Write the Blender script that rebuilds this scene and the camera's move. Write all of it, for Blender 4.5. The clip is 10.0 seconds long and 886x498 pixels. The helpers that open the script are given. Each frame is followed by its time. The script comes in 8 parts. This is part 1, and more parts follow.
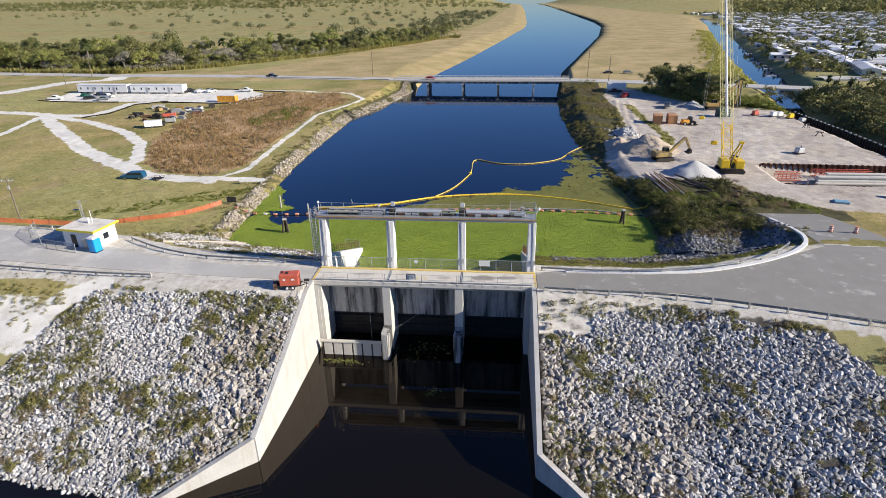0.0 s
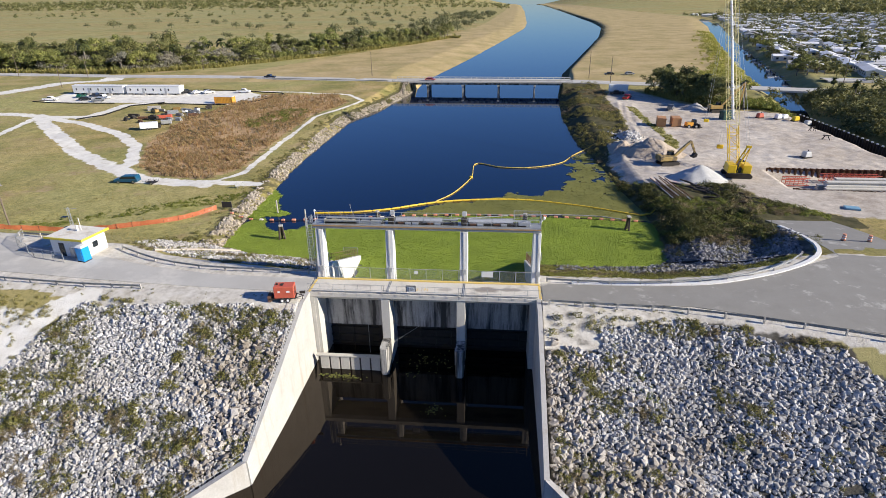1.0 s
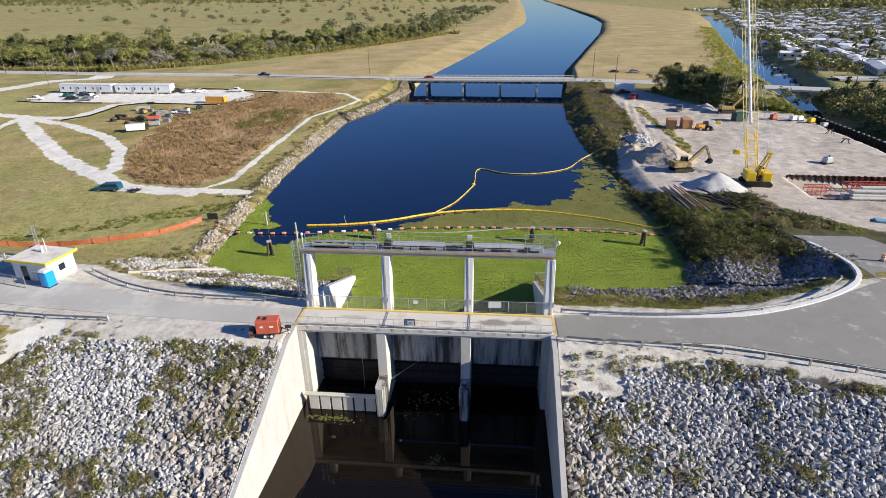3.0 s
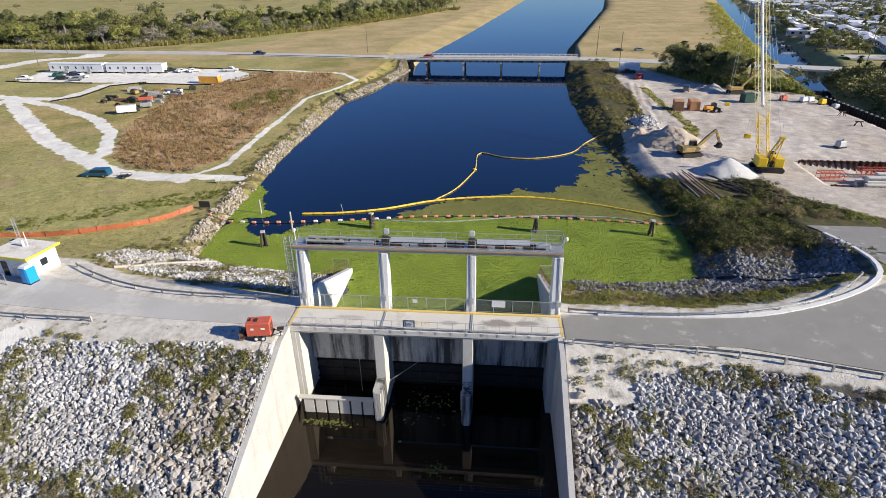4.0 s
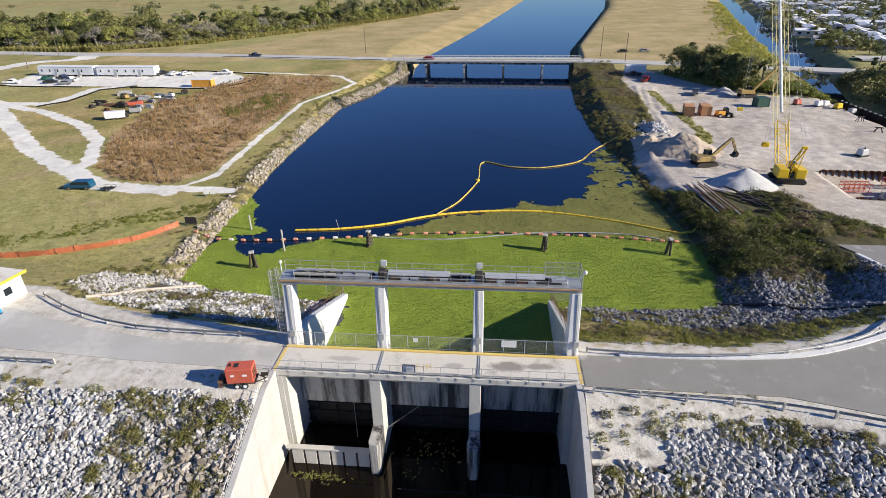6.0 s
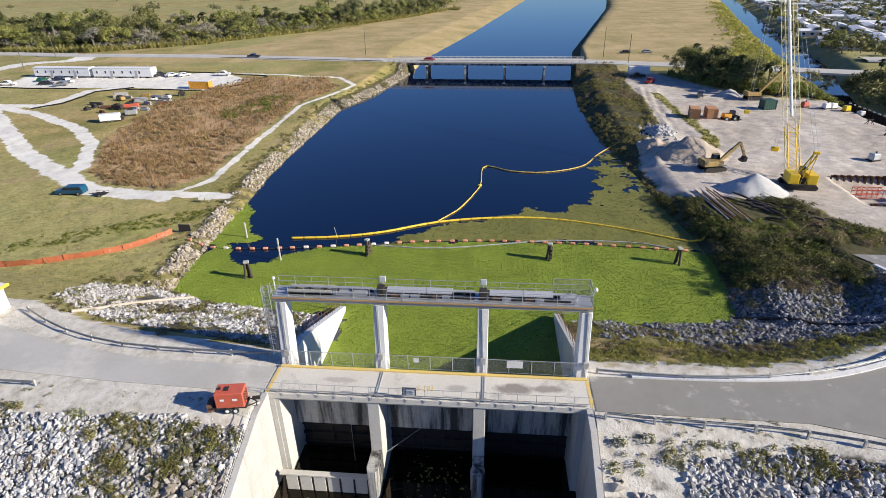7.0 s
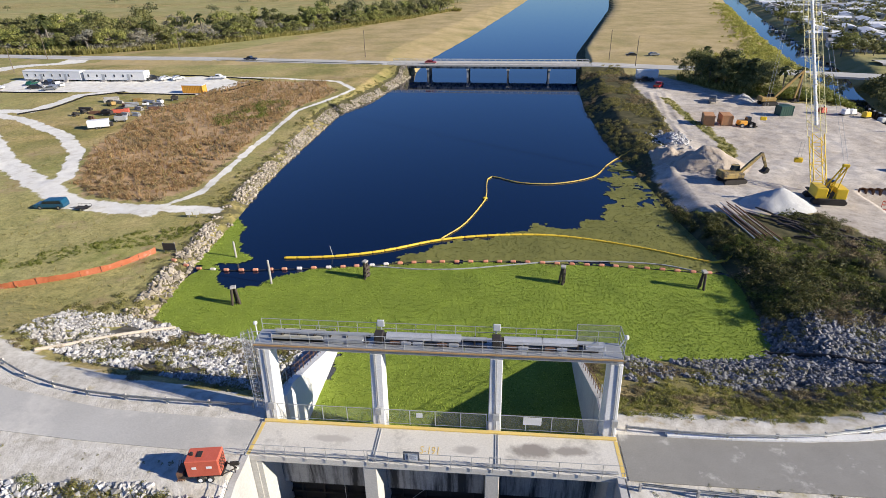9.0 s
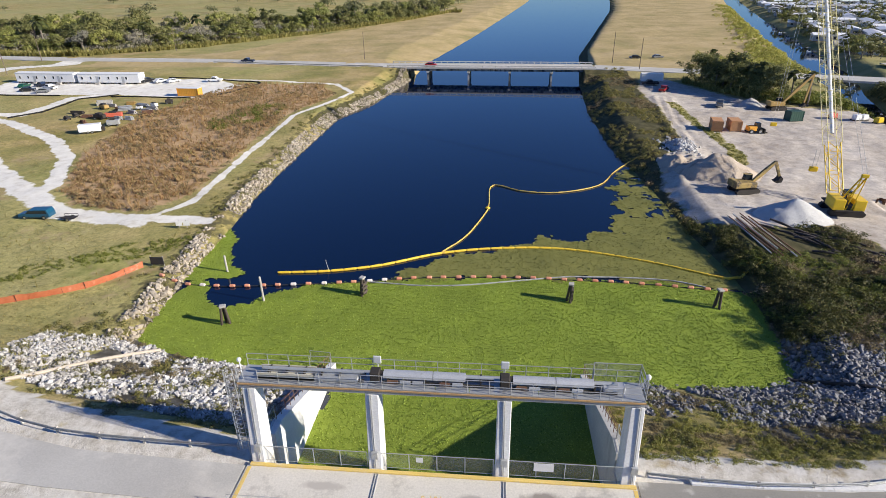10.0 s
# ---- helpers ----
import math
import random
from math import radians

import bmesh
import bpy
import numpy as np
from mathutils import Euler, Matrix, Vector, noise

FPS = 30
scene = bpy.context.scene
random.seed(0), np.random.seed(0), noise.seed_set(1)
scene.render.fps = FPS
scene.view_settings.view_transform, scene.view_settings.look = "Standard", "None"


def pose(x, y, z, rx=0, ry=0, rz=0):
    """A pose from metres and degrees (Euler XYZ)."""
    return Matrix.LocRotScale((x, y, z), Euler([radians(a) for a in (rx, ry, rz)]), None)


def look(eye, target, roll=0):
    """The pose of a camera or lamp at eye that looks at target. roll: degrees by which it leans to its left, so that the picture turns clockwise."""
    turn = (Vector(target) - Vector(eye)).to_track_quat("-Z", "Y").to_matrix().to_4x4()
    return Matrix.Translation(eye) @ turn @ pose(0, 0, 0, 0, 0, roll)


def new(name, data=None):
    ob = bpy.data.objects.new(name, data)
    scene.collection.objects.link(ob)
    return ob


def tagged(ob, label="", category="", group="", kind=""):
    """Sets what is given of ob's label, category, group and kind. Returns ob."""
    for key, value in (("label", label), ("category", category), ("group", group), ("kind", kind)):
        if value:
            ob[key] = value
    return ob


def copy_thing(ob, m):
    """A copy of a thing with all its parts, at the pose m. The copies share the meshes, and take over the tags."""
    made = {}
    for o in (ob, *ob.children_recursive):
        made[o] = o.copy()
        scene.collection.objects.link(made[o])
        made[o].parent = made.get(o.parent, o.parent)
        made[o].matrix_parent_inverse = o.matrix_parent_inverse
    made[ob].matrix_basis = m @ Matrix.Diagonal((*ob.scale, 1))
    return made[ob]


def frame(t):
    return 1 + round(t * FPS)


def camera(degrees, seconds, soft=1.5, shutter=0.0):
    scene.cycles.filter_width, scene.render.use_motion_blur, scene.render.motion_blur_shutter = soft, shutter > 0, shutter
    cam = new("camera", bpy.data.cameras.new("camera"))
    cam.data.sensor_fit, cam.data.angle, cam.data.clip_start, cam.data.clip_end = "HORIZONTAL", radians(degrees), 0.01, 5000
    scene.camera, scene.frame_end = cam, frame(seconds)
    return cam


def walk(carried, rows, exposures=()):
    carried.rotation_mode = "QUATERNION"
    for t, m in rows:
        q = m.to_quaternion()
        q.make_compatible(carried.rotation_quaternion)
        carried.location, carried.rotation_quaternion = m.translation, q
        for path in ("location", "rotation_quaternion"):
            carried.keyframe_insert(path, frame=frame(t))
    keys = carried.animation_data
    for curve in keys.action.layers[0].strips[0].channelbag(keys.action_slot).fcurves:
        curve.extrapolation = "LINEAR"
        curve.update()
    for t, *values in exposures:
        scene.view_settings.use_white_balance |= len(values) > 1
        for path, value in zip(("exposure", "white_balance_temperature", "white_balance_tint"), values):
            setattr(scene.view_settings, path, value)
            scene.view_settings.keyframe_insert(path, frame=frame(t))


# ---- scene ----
cam = camera(77.0, 10.0, soft=0.75)
PATH = [
    (0, (8.712, -63.711, 38.301), (8.532, -61.894, 37.484), -0.9),
    (0.5, (8.461, -62.391, 38.332), (8.281, -60.574, 37.515), -0.9),
    (1, (8.178, -60.795, 38.362), (8.001, -58.978, 37.546), -0.8),
    (1.5, (7.902, -58.941, 38.404), (7.725, -57.123, 37.589), -0.8),
    (2, (7.601, -56.931, 38.458), (7.425, -55.113, 37.644), -0.8),
    (2.5, (7.302, -54.88, 38.533), (7.128, -53.06, 37.722), -0.8),
    (4, (6.572, -49.066, 38.886), (6.403, -47.287, 37.988), -0.8),
    (4.5, (6.331, -47.256, 38.932), (6.162, -45.479, 38.029), -0.8),
    (5, (6.085, -45.53, 38.995), (5.916, -43.753, 38.093), -0.9),
    (5.5, (5.832, -43.839, 39.034), (5.664, -42.061, 38.133), -0.9),
    (7, (5.149, -39.179, 38.993), (4.98, -37.401, 38.093), -0.9),
    (7.5, (4.914, -37.59, 38.933), (4.744, -35.812, 38.034), -0.9),
    (8, (4.625, -35.898, 38.879), (4.455, -34.119, 37.981), -0.9),
    (8.5, (4.307, -34.156, 38.867), (4.137, -32.377, 37.968), -0.9),
    (9, (4.004, -32.248, 38.869), (3.834, -30.469, 37.971), -0.9),
    (9.5, (3.696, -30.183, 38.88), (3.527, -28.403, 37.984), -0.9),
    (10, (3.397, -27.906, 38.918), (3.228, -26.126, 38.022), -0.8),
]
walk(cam, [(t, look(eye, target, roll)) for t, eye, target, roll in PATH])

# ---- daylight ----
SUN_UP, SUN_AZ = 23.5, math.degrees(math.atan2(0.977, -0.212))
world = bpy.data.worlds.new("sky")
scene.world = world
world.use_nodes = True
_n = world.node_tree.nodes
_sky = _n.new("ShaderNodeTexSky")
_sky.sky_type, _sky.sun_disc = "NISHITA", False
_sky.sun_elevation, _sky.sun_rotation = radians(SUN_UP), radians(SUN_AZ)
_sky.air_density, _sky.dust_density, _sky.ozone_density = 1.0, 0.0, 3.2
_n["Background"].inputs["Strength"].default_value = 0.05
_tint = _n.new("ShaderNodeMix")
_tint.data_type, _tint.blend_type = "RGBA", "MULTIPLY"
_tint.inputs["Factor"].default_value = 1.0
_tint.inputs["B"].default_value = (0.64, 0.92, 1.52, 1)
world.node_tree.links.new(_sky.outputs[0], _tint.inputs["A"])
world.node_tree.links.new(_tint.outputs["Result"], _n["Background"].inputs["Color"])
sun = new("sun", bpy.data.lights.new("sun", "SUN"))
sun.data.energy, sun.data.angle, sun.data.color = 5.0, radians(0.55), (1.0, 0.92, 0.79)
_toward = Vector((math.sin(radians(SUN_AZ)) * math.cos(radians(SUN_UP)), math.cos(radians(SUN_AZ)) * math.cos(radians(SUN_UP)), math.sin(radians(SUN_UP))))
sun.matrix_world = look(_toward * 200, (0, 0, 0))
scene.view_settings.exposure = 0.69


import itertools

# ---- building kit ----
def part(name, bm, material, parent=None, label="", smooth=False):
    """Links a bmesh, or a mesh, as one object under a thing or a part."""
    if isinstance(bm, bpy.types.Mesh):
        me = bm
    else:
        me = bpy.data.meshes.new(name)
        bm.normal_update()
        bm.to_mesh(me)
        bm.free()
    if material is not None and not me.materials:
        me.materials.append(material)
    if smooth:
        me.polygons.foreach_set("use_smooth", np.ones(len(me.polygons), bool))
    ob = new(name, me)
    if parent is not None:
        ob.parent = parent
    if label:
        ob["label"] = label
    return ob


def thing(name, m, label, category, group="", kind=""):
    """An Empty at the base of a thing."""
    ob = new(name)
    ob.empty_display_size = 0.3
    ob.matrix_basis = m
    return tagged(ob, label, category, group, kind)


def BM():
    return bmesh.new()


BOX_FACES = ((0, 3, 2, 1), (4, 5, 6, 7), (0, 1, 5, 4), (1, 2, 6, 5), (2, 3, 7, 6), (3, 0, 4, 7))


def box(bm, x0, x1, y0, y1, z0, z1, m=None, top=1.0, bevel=0.0):
    """A box by its bounds; top scales the upper face; bevel rounds its edges."""
    cx, cy = (x0 + x1) / 2, (y0 + y1) / 2
    pts = [(x0, y0, z0), (x1, y0, z0), (x1, y1, z0), (x0, y1, z0)]
    pts += [(cx + (x - cx) * top, cy + (y - cy) * top, z1) for x, y, _ in pts]
    vs = [bm.verts.new(m @ Vector(p) if m else p) for p in pts]
    fs = [bm.faces.new([vs[i] for i in f]) for f in BOX_FACES]
    if bevel:
        es = {e for f in fs for e in f.edges}
        bmesh.ops.bevel(bm, geom=list(es), offset=bevel, segments=1, affect="EDGES", profile=0.5)
    return bm


def tube(bm, a, b, r, seg=6, r2=None):
    """A capped rod from a to b."""
    a, b = Vector(a), Vector(b)
    d = b - a
    if d.length < 1e-6:
        return bm
    q = d.to_track_quat("Z", "Y")
    r2 = r if r2 is None else r2
    ring = [Vector((math.cos(2 * math.pi * i / seg), math.sin(2 * math.pi * i / seg), 0)) for i in range(seg)]
    lo = [bm.verts.new(a + q @ (v * r)) for v in ring]
    hi = [bm.verts.new(b + q @ (v * r2)) for v in ring]
    for i in range(seg):
        bm.faces.new((lo[i], lo[(i + 1) % seg], hi[(i + 1) % seg], hi[i]))
    bm.faces.new(lo[::-1])
    bm.faces.new(hi)
    return bm


def prism(bm, outline, axis, lo, hi):
    """A solid from an outline of two coordinates, pushed along an axis."""
    def put(u, v, w):
        return {"x": (w, u, v), "y": (u, w, v), "z": (u, v, w)}[axis]
    a = [bm.verts.new(put(u, v, lo)) for u, v in outline]
    b = [bm.verts.new(put(u, v, hi)) for u, v in outline]
    n = len(a)
    bm.faces.new(a)
    bm.faces.new(b[::-1])
    for i in range(n):
        bm.faces.new((a[i], b[i], b[(i + 1) % n], a[(i + 1) % n]))
    bmesh.ops.recalc_face_normals(bm, faces=bm.faces)
    return bm


def ball(bm, c, r, sub=1, squash=(1, 1, 1)):
    bmesh.ops.create_icosphere(bm, subdivisions=sub, radius=r, matrix=Matrix.Translation(c) @ Matrix.Diagonal((*squash, 1)))
    return bm


def raw_mesh(name, verts, faces, smooth=False):
    """A mesh from arrays of vertices and of equal-sided faces."""
    verts, faces = np.asarray(verts, np.float32), np.asarray(faces, np.int32)
    me = bpy.data.meshes.new(name)
    me.vertices.add(len(verts))
    me.vertices.foreach_set("co", verts.ravel())
    m, k = faces.shape
    me.loops.add(m * k)
    me.loops.foreach_set("vertex_index", faces.ravel())
    me.polygons.add(m)
    me.polygons.foreach_set("loop_start", np.arange(0, m * k, k, dtype=np.int32))
    me.update(calc_edges=True)
    me.polygons.foreach_set("use_smooth", np.full(m, bool(smooth)))
    return me




def soft_noise(x, y, size, seed=0):
    """Smooth value noise between 0 and 1 over the plan."""
    r = np.random.default_rng(1000 + seed).random((64, 64))
    u, v = np.asarray(x) / size + 500.3, np.asarray(y) / size + 500.7
    i, j = np.floor(u).astype(int), np.floor(v).astype(int)
    f, g = u - i, v - j
    f, g = f * f * (3 - 2 * f), g * g * (3 - 2 * g)
    a, b, c, d = r[i % 64, j % 64], r[(i + 1) % 64, j % 64], r[i % 64, (j + 1) % 64], r[(i + 1) % 64, (j + 1) % 64]
    return (a * (1 - f) + b * f) * (1 - g) + (c * (1 - f) + d * f) * g


def shader(name):
    m = bpy.data.materials.new(name)
    m.use_nodes = True
    return m, m.node_tree.nodes, m.node_tree.links, m.node_tree.nodes["Principled BSDF"]


def noise_node(n, l, scale, detail=4.0, where=None, rough=0.6):
    t = n.new("ShaderNodeTexNoise")
    t.inputs["Scale"].default_value, t.inputs["Detail"].default_value, t.inputs["Roughness"].default_value = scale, detail, rough
    if where is not None:
        l.new(where, t.inputs["Vector"])
    return t.outputs["Fac"]


def ramp_node(n, l, fac, stops):
    r = n.new("ShaderNodeValToRGB")
    r.color_ramp.interpolation = "LINEAR"
    e = r.color_ramp.elements
    while len(e) < len(stops):
        e.new(0.5)
    for k, (p, c) in zip(e, stops):
        k.position, k.color = p, (*c, 1) if len(c) == 3 else c
    l.new(fac, r.inputs["Fac"])
    return r.outputs["Color"]


def mix_node(n, l, fac, a, b, kind="MIX"):
    m = n.new("ShaderNodeMix")
    m.data_type, m.blend_type = "RGBA", kind
    for socket, v in ((m.inputs["Factor"], fac), (m.inputs["A"], a), (m.inputs["B"], b)):
        if isinstance(v, bpy.types.NodeSocket):
            l.new(v, socket)
        elif isinstance(v, (int, float)):
            socket.default_value = v
        else:
            socket.default_value = (*v, 1)
    return m.outputs["Result"]


def sharpen(n, l, fac, lo, hi):
    m = n.new("ShaderNodeMapRange")
    m.inputs["From Min"].default_value, m.inputs["From Max"].default_value = lo, hi
    l.new(fac, m.inputs["Value"])
    return m.outputs["Result"]


def bump_node(n, l, bsdf, height, strength, distance):
    b = n.new("ShaderNodeBump")
    b.inputs["Strength"].default_value, b.inputs["Distance"].default_value = strength, distance
    l.new(height, b.inputs["Height"])
    l.new(b.outputs["Normal"], bsdf.inputs["Normal"])


def place_node(n):
    return n.new("ShaderNodeNewGeometry").outputs["Position"]


def surface(name, a, b, scale=1.5, rough=0.7, metal=0.0, bump=0.3, dist=0.02, dirt=None, dirt_at=(0.55, 0.75), fine=12.0, vary=0.0, streak=False):
    """A worn surface: two tones at a large and a fine scale, with optional dirt and streaks; vary: spread from piece to piece."""
    m, n, l, p = shader(name)
    where = place_node(n)
    big = noise_node(n, l, scale, 4, where)
    small = noise_node(n, l, scale * fine, 3, where)
    col = mix_node(n, l, sharpen(n, l, big, 0.3, 0.7), a, b)
    col = mix_node(n, l, 0.35, col, mix_node(n, l, sharpen(n, l, small, 0.25, 0.75), [c * 0.7 for c in a], [min(c * 1.25, 0.95) for c in b]))
    if dirt:
        spot = where
        if streak:
            mp = n.new("ShaderNodeMapping")
            mp.inputs["Scale"].default_value = (1.6, 1.6, 0.14)
            l.new(where, mp.inputs["Vector"])
            spot = mp.outputs["Vector"]
        d = noise_node(n, l, scale * 0.8, 6, spot, 0.7)
        col = mix_node(n, l, sharpen(n, l, d, *dirt_at), col, dirt)
    if vary:
        info = n.new("ShaderNodeObjectInfo").outputs["Random"]
        col = mix_node(n, l, 1.0, col, ramp_node(n, l, info, [(0, (1 - vary,) * 3), (1, (1, 1, 1))]), "MULTIPLY")
    l.new(col, p.inputs["Base Color"])
    p.inputs["Roughness"].default_value, p.inputs["Metallic"].default_value = rough, metal
    if bump:
        bump_node(n, l, p, small, bump, dist)
    return m


def plain(name, col, rough=0.5, metal=0.0):
    """Paint with slight fading and grime."""
    return surface(name, col, [c * 0.86 for c in col], 1.1, rough, metal, 0.08, 0.005)


def leafy(name, stops, rough=0.6, translucent=0.25):
    """Foliage that differs from clump to clump."""
    m, n, l, p = shader(name)
    isl = n.new("ShaderNodeNewGeometry").outputs["Random Per Island"]
    col = ramp_node(n, l, isl, stops)
    big = noise_node(n, l, 0.16, 3, place_node(n))
    col = mix_node(n, l, 1.0, col, ramp_node(n, l, big, [(0.3, (0.8, 0.82, 0.75)), (0.7, (1.1, 1.1, 1.0))]), "MULTIPLY")
    ob = n.new("ShaderNodeObjectInfo").outputs["Random"]
    col = mix_node(n, l, 1.0, col, ramp_node(n, l, ob, [(0, (0.8, 0.82, 0.8)), (1, (1.1, 1.05, 1.0))]), "MULTIPLY")
    l.new(col, p.inputs["Base Color"])
    p.inputs["Roughness"].default_value = rough
    p.inputs["Specular IOR Level"].default_value = 0.25
    if translucent:
        t = n.new("ShaderNodeBsdfTranslucent")
        l.new(col, t.inputs["Color"])
        s = n.new("ShaderNodeMixShader")
        s.inputs["Fac"].default_value = translucent
        l.new(p.outputs[0], s.inputs[1])
        l.new(t.outputs[0], s.inputs[2])
        l.new(s.outputs[0], n["Material Output"].inputs["Surface"])
    return m


def water(name, col, ripple, scale, rough, stretch=1.0, ior=1.33):
    m, n, l, p = shader(name)
    mp = n.new("ShaderNodeMapping")
    mp.inputs["Scale"].default_value = (1.0, stretch, 1.0)
    l.new(place_node(n), mp.inputs["Vector"])
    a = noise_node(n, l, scale, 3, mp.outputs["Vector"])
    b = noise_node(n, l, 0.05, 2, mp.outputs["Vector"])
    p.inputs["Base Color"].default_value = (*col, 1)
    p.inputs["Roughness"].default_value, p.inputs["IOR"].default_value = rough, ior
    m2 = n.new("ShaderNodeMath")
    m2.operation = "MULTIPLY"
    l.new(a, m2.inputs[0])
    l.new(sharpen(n, l, b, 0.25, 0.75), m2.inputs[1])
    bump_node(n, l, p, m2.outputs[0], ripple, 0.05)
    return m


CONCRETE = surface("weathered_concrete", (0.46, 0.44, 0.4), (0.58, 0.56, 0.51), 0.5, 0.85, 0, 0.3, 0.01, (0.30, 0.28, 0.25), (0.58, 0.8), 14, 0, True)
STAINED = surface("stained_concrete", (0.36, 0.35, 0.33), (0.5, 0.49, 0.46), 0.55, 0.85, 0, 0.3, 0.01, (0.05, 0.048, 0.045), (0.44, 0.58), 12, 0, True)
def spill(m, centre, size, col):
    """A dark spill with a ragged outline round a place on the deck."""
    n, l, p = m.node_tree.nodes, m.node_tree.links, m.node_tree.nodes["Principled BSDF"]
    where = place_node(n)
    mp = n.new("ShaderNodeMapping")
    mp.vector_type = "TEXTURE"
    mp.inputs["Location"].default_value, mp.inputs["Scale"].default_value = (*centre, 6.3), (*size, 5.0)
    l.new(where, mp.inputs["Vector"])
    far = n.new("ShaderNodeVectorMath")
    far.operation = "LENGTH"
    l.new(mp.outputs["Vector"], far.inputs[0])
    add = n.new("ShaderNodeMath")
    add.operation = "MULTIPLY_ADD"
    add.inputs[1].default_value = 1.3
    l.new(noise_node(n, l, 1.1, 5, where), add.inputs[0])
    l.new(far.outputs["Value"], add.inputs[2])
    old = p.inputs["Base Color"].links[0].from_socket
    l.new(mix_node(n, l, sharpen(n, l, add.outputs[0], 1.75, 1.25), old, col), p.inputs["Base Color"])


DECK = surface("deck_concrete", (0.55, 0.52, 0.46), (0.64, 0.61, 0.55), 0.35, 0.85, 0, 0.3, 0.01, (0.33, 0.31, 0.28), (0.55, 0.7), 20)
spill(DECK, (7.6, -1.1), (1.7, 0.8), (0.26, 0.235, 0.21))
spill(DECK, (10.4, -0.95), (1.6, 0.55), (0.3, 0.275, 0.245))
spill(DECK, (2.6, -1.4), (1.0, 0.5), (0.4, 0.375, 0.34))
spill(DECK, (-8.0, -1.0), (1.8, 0.4), (0.44, 0.41, 0.37))
WHITE_CONCRETE = surface("painted_concrete", (0.64, 0.635, 0.62), (0.73, 0.725, 0.705), 0.6, 0.75, 0, 0.2, 0.01, (0.36, 0.34, 0.3), (0.56, 0.74), 12, 0, True)
ASPHALT = surface("worn_asphalt", (0.225, 0.215, 0.195), (0.275, 0.265, 0.24), 0.4, 0.9, 0, 0.4, 0.01, (0.42, 0.405, 0.37), (0.57, 0.66), 30)
OLD_ROAD = surface("pale_road", (0.4, 0.385, 0.355), (0.48, 0.465, 0.43), 0.2, 0.9, 0, 0.4, 0.01, (0.64, 0.61, 0.55), (0.5, 0.75), 40)
GALV = surface("galvanised_steel", (0.42, 0.43, 0.43), (0.52, 0.53, 0.53), 1.2, 0.5, 0.5, 0.1, 0.004, (0.22, 0.2, 0.18), (0.62, 0.8))
DARK_STEEL = surface("dark_steel", (0.025, 0.022, 0.02), (0.05, 0.042, 0.035), 1.2, 0.7, 0.2, 0.2, 0.01)
RUST = surface("rusty_steel", (0.13, 0.06, 0.035), (0.22, 0.12, 0.07), 1.0, 0.85, 0.1, 0.4, 0.01, (0.05, 0.03, 0.025), (0.5, 0.7))
YELLOW_PAINT = surface("yellow_kerb_paint", (0.72, 0.5, 0.1), (0.66, 0.5, 0.2), 1.2, 0.7, 0, 0.2, 0.005, (0.55, 0.5, 0.4), (0.58, 0.72))
UPPER_WATER = water("canal_water", (0.0015, 0.007, 0.026), 0.1, 1.6, 0.04, 1.0, 1.52)
LOWER_WATER = water("tannin_water", (0.006, 0.0048, 0.0035), 0.03, 1.2, 0.02, 1.0, 1.45)
LOWER_WATER.node_tree.nodes["Principled BSDF"].inputs["Specular Tint"].default_value = (1.0, 0.8, 0.62, 1)
# ---- plan of the land ----
LEFT_BANK = ((-38, 22), (-38.5, 28), (-39.5, 36), (-40, 45), (-40.5, 54), (-42, 68), (-42.5, 85), (-42.5, 106),
             (-42.5, 133), (-35.6, 156), (-30.5, 190), (-27, 250), (-12, 348), (13, 540), (46, 800), (58, 1000), (95, 2000), (150, 3900))
RIGHT_BANK = ((36, 22), (37, 28), (37.4, 35), (37, 46), (35.5, 57), (34.6, 76), (33, 91), (31.3, 108),
              (31.5, 145), (35, 192), (44, 264), (71, 386), (115, 586), (153, 801), (170, 1000), (215, 2000), (290, 3900))
SIDE_CANAL = ((390, 1100), (306, 800), (212, 490), (163, 320), (140, 235), (128, 190), (111, 140), (110, 85), (116, 40), (137, 0))
CREST = ((-150, 6), (-58, -2.6), (-42, -3.6), (-28, -5.0), (-17, -6.1), (-14.3, -5.6), (-14, -4.7), (14.5, -4.7), (31, -4.9), (50, -10), (100, -24),
         (100, 2), (72, 6), (66, 10), (60, 11.2), (54, 12.2), (50.5, 11.8), (45, 8.6), (36.3, 4.6), (28.8, 3.2), (15, 3.2), (-15.7, 2.6), (-28, 4.2), (-37.6, 6), (-46, 9.4),
         (-63.5, 12), (-150, 22))
ROAD_LINE = ((-900, 290), (-300, 235), (-190, 221), (-128, 217), (-38.7, 203), (38.8, 200), (105, 181), (160, 163), (420, 80), (900, -80))


def along(points, v, axis=1):
    """The bank's other coordinate at v."""
    p = sorted(points, key=lambda q: q[axis])
    return np.interp(v, [q[axis] for q in p], [q[1 - axis] for q in p])


def line_gap(x, y, points):
    """Distance from a polyline."""
    best = np.full(np.shape(x), 1e9)
    for (ax, ay), (bx, by) in zip(points[:-1], points[1:]):
        dx, dy = bx - ax, by - ay
        u = np.clip(((x - ax) * dx + (y - ay) * dy) / (dx * dx + dy * dy), 0, 1)
        best = np.minimum(best, np.hypot(x - ax - u * dx, y - ay - u * dy))
    return best


def inside(x, y, points):
    hit = np.zeros(np.shape(x), bool)
    for (ax, ay), (bx, by) in zip(points, (*points[1:], points[0])):
        if ay != by:
            hit ^= ((ay > y) != (by > y)) & (x < (bx - ax) * (y - ay) / (by - ay) + ax)
    return hit


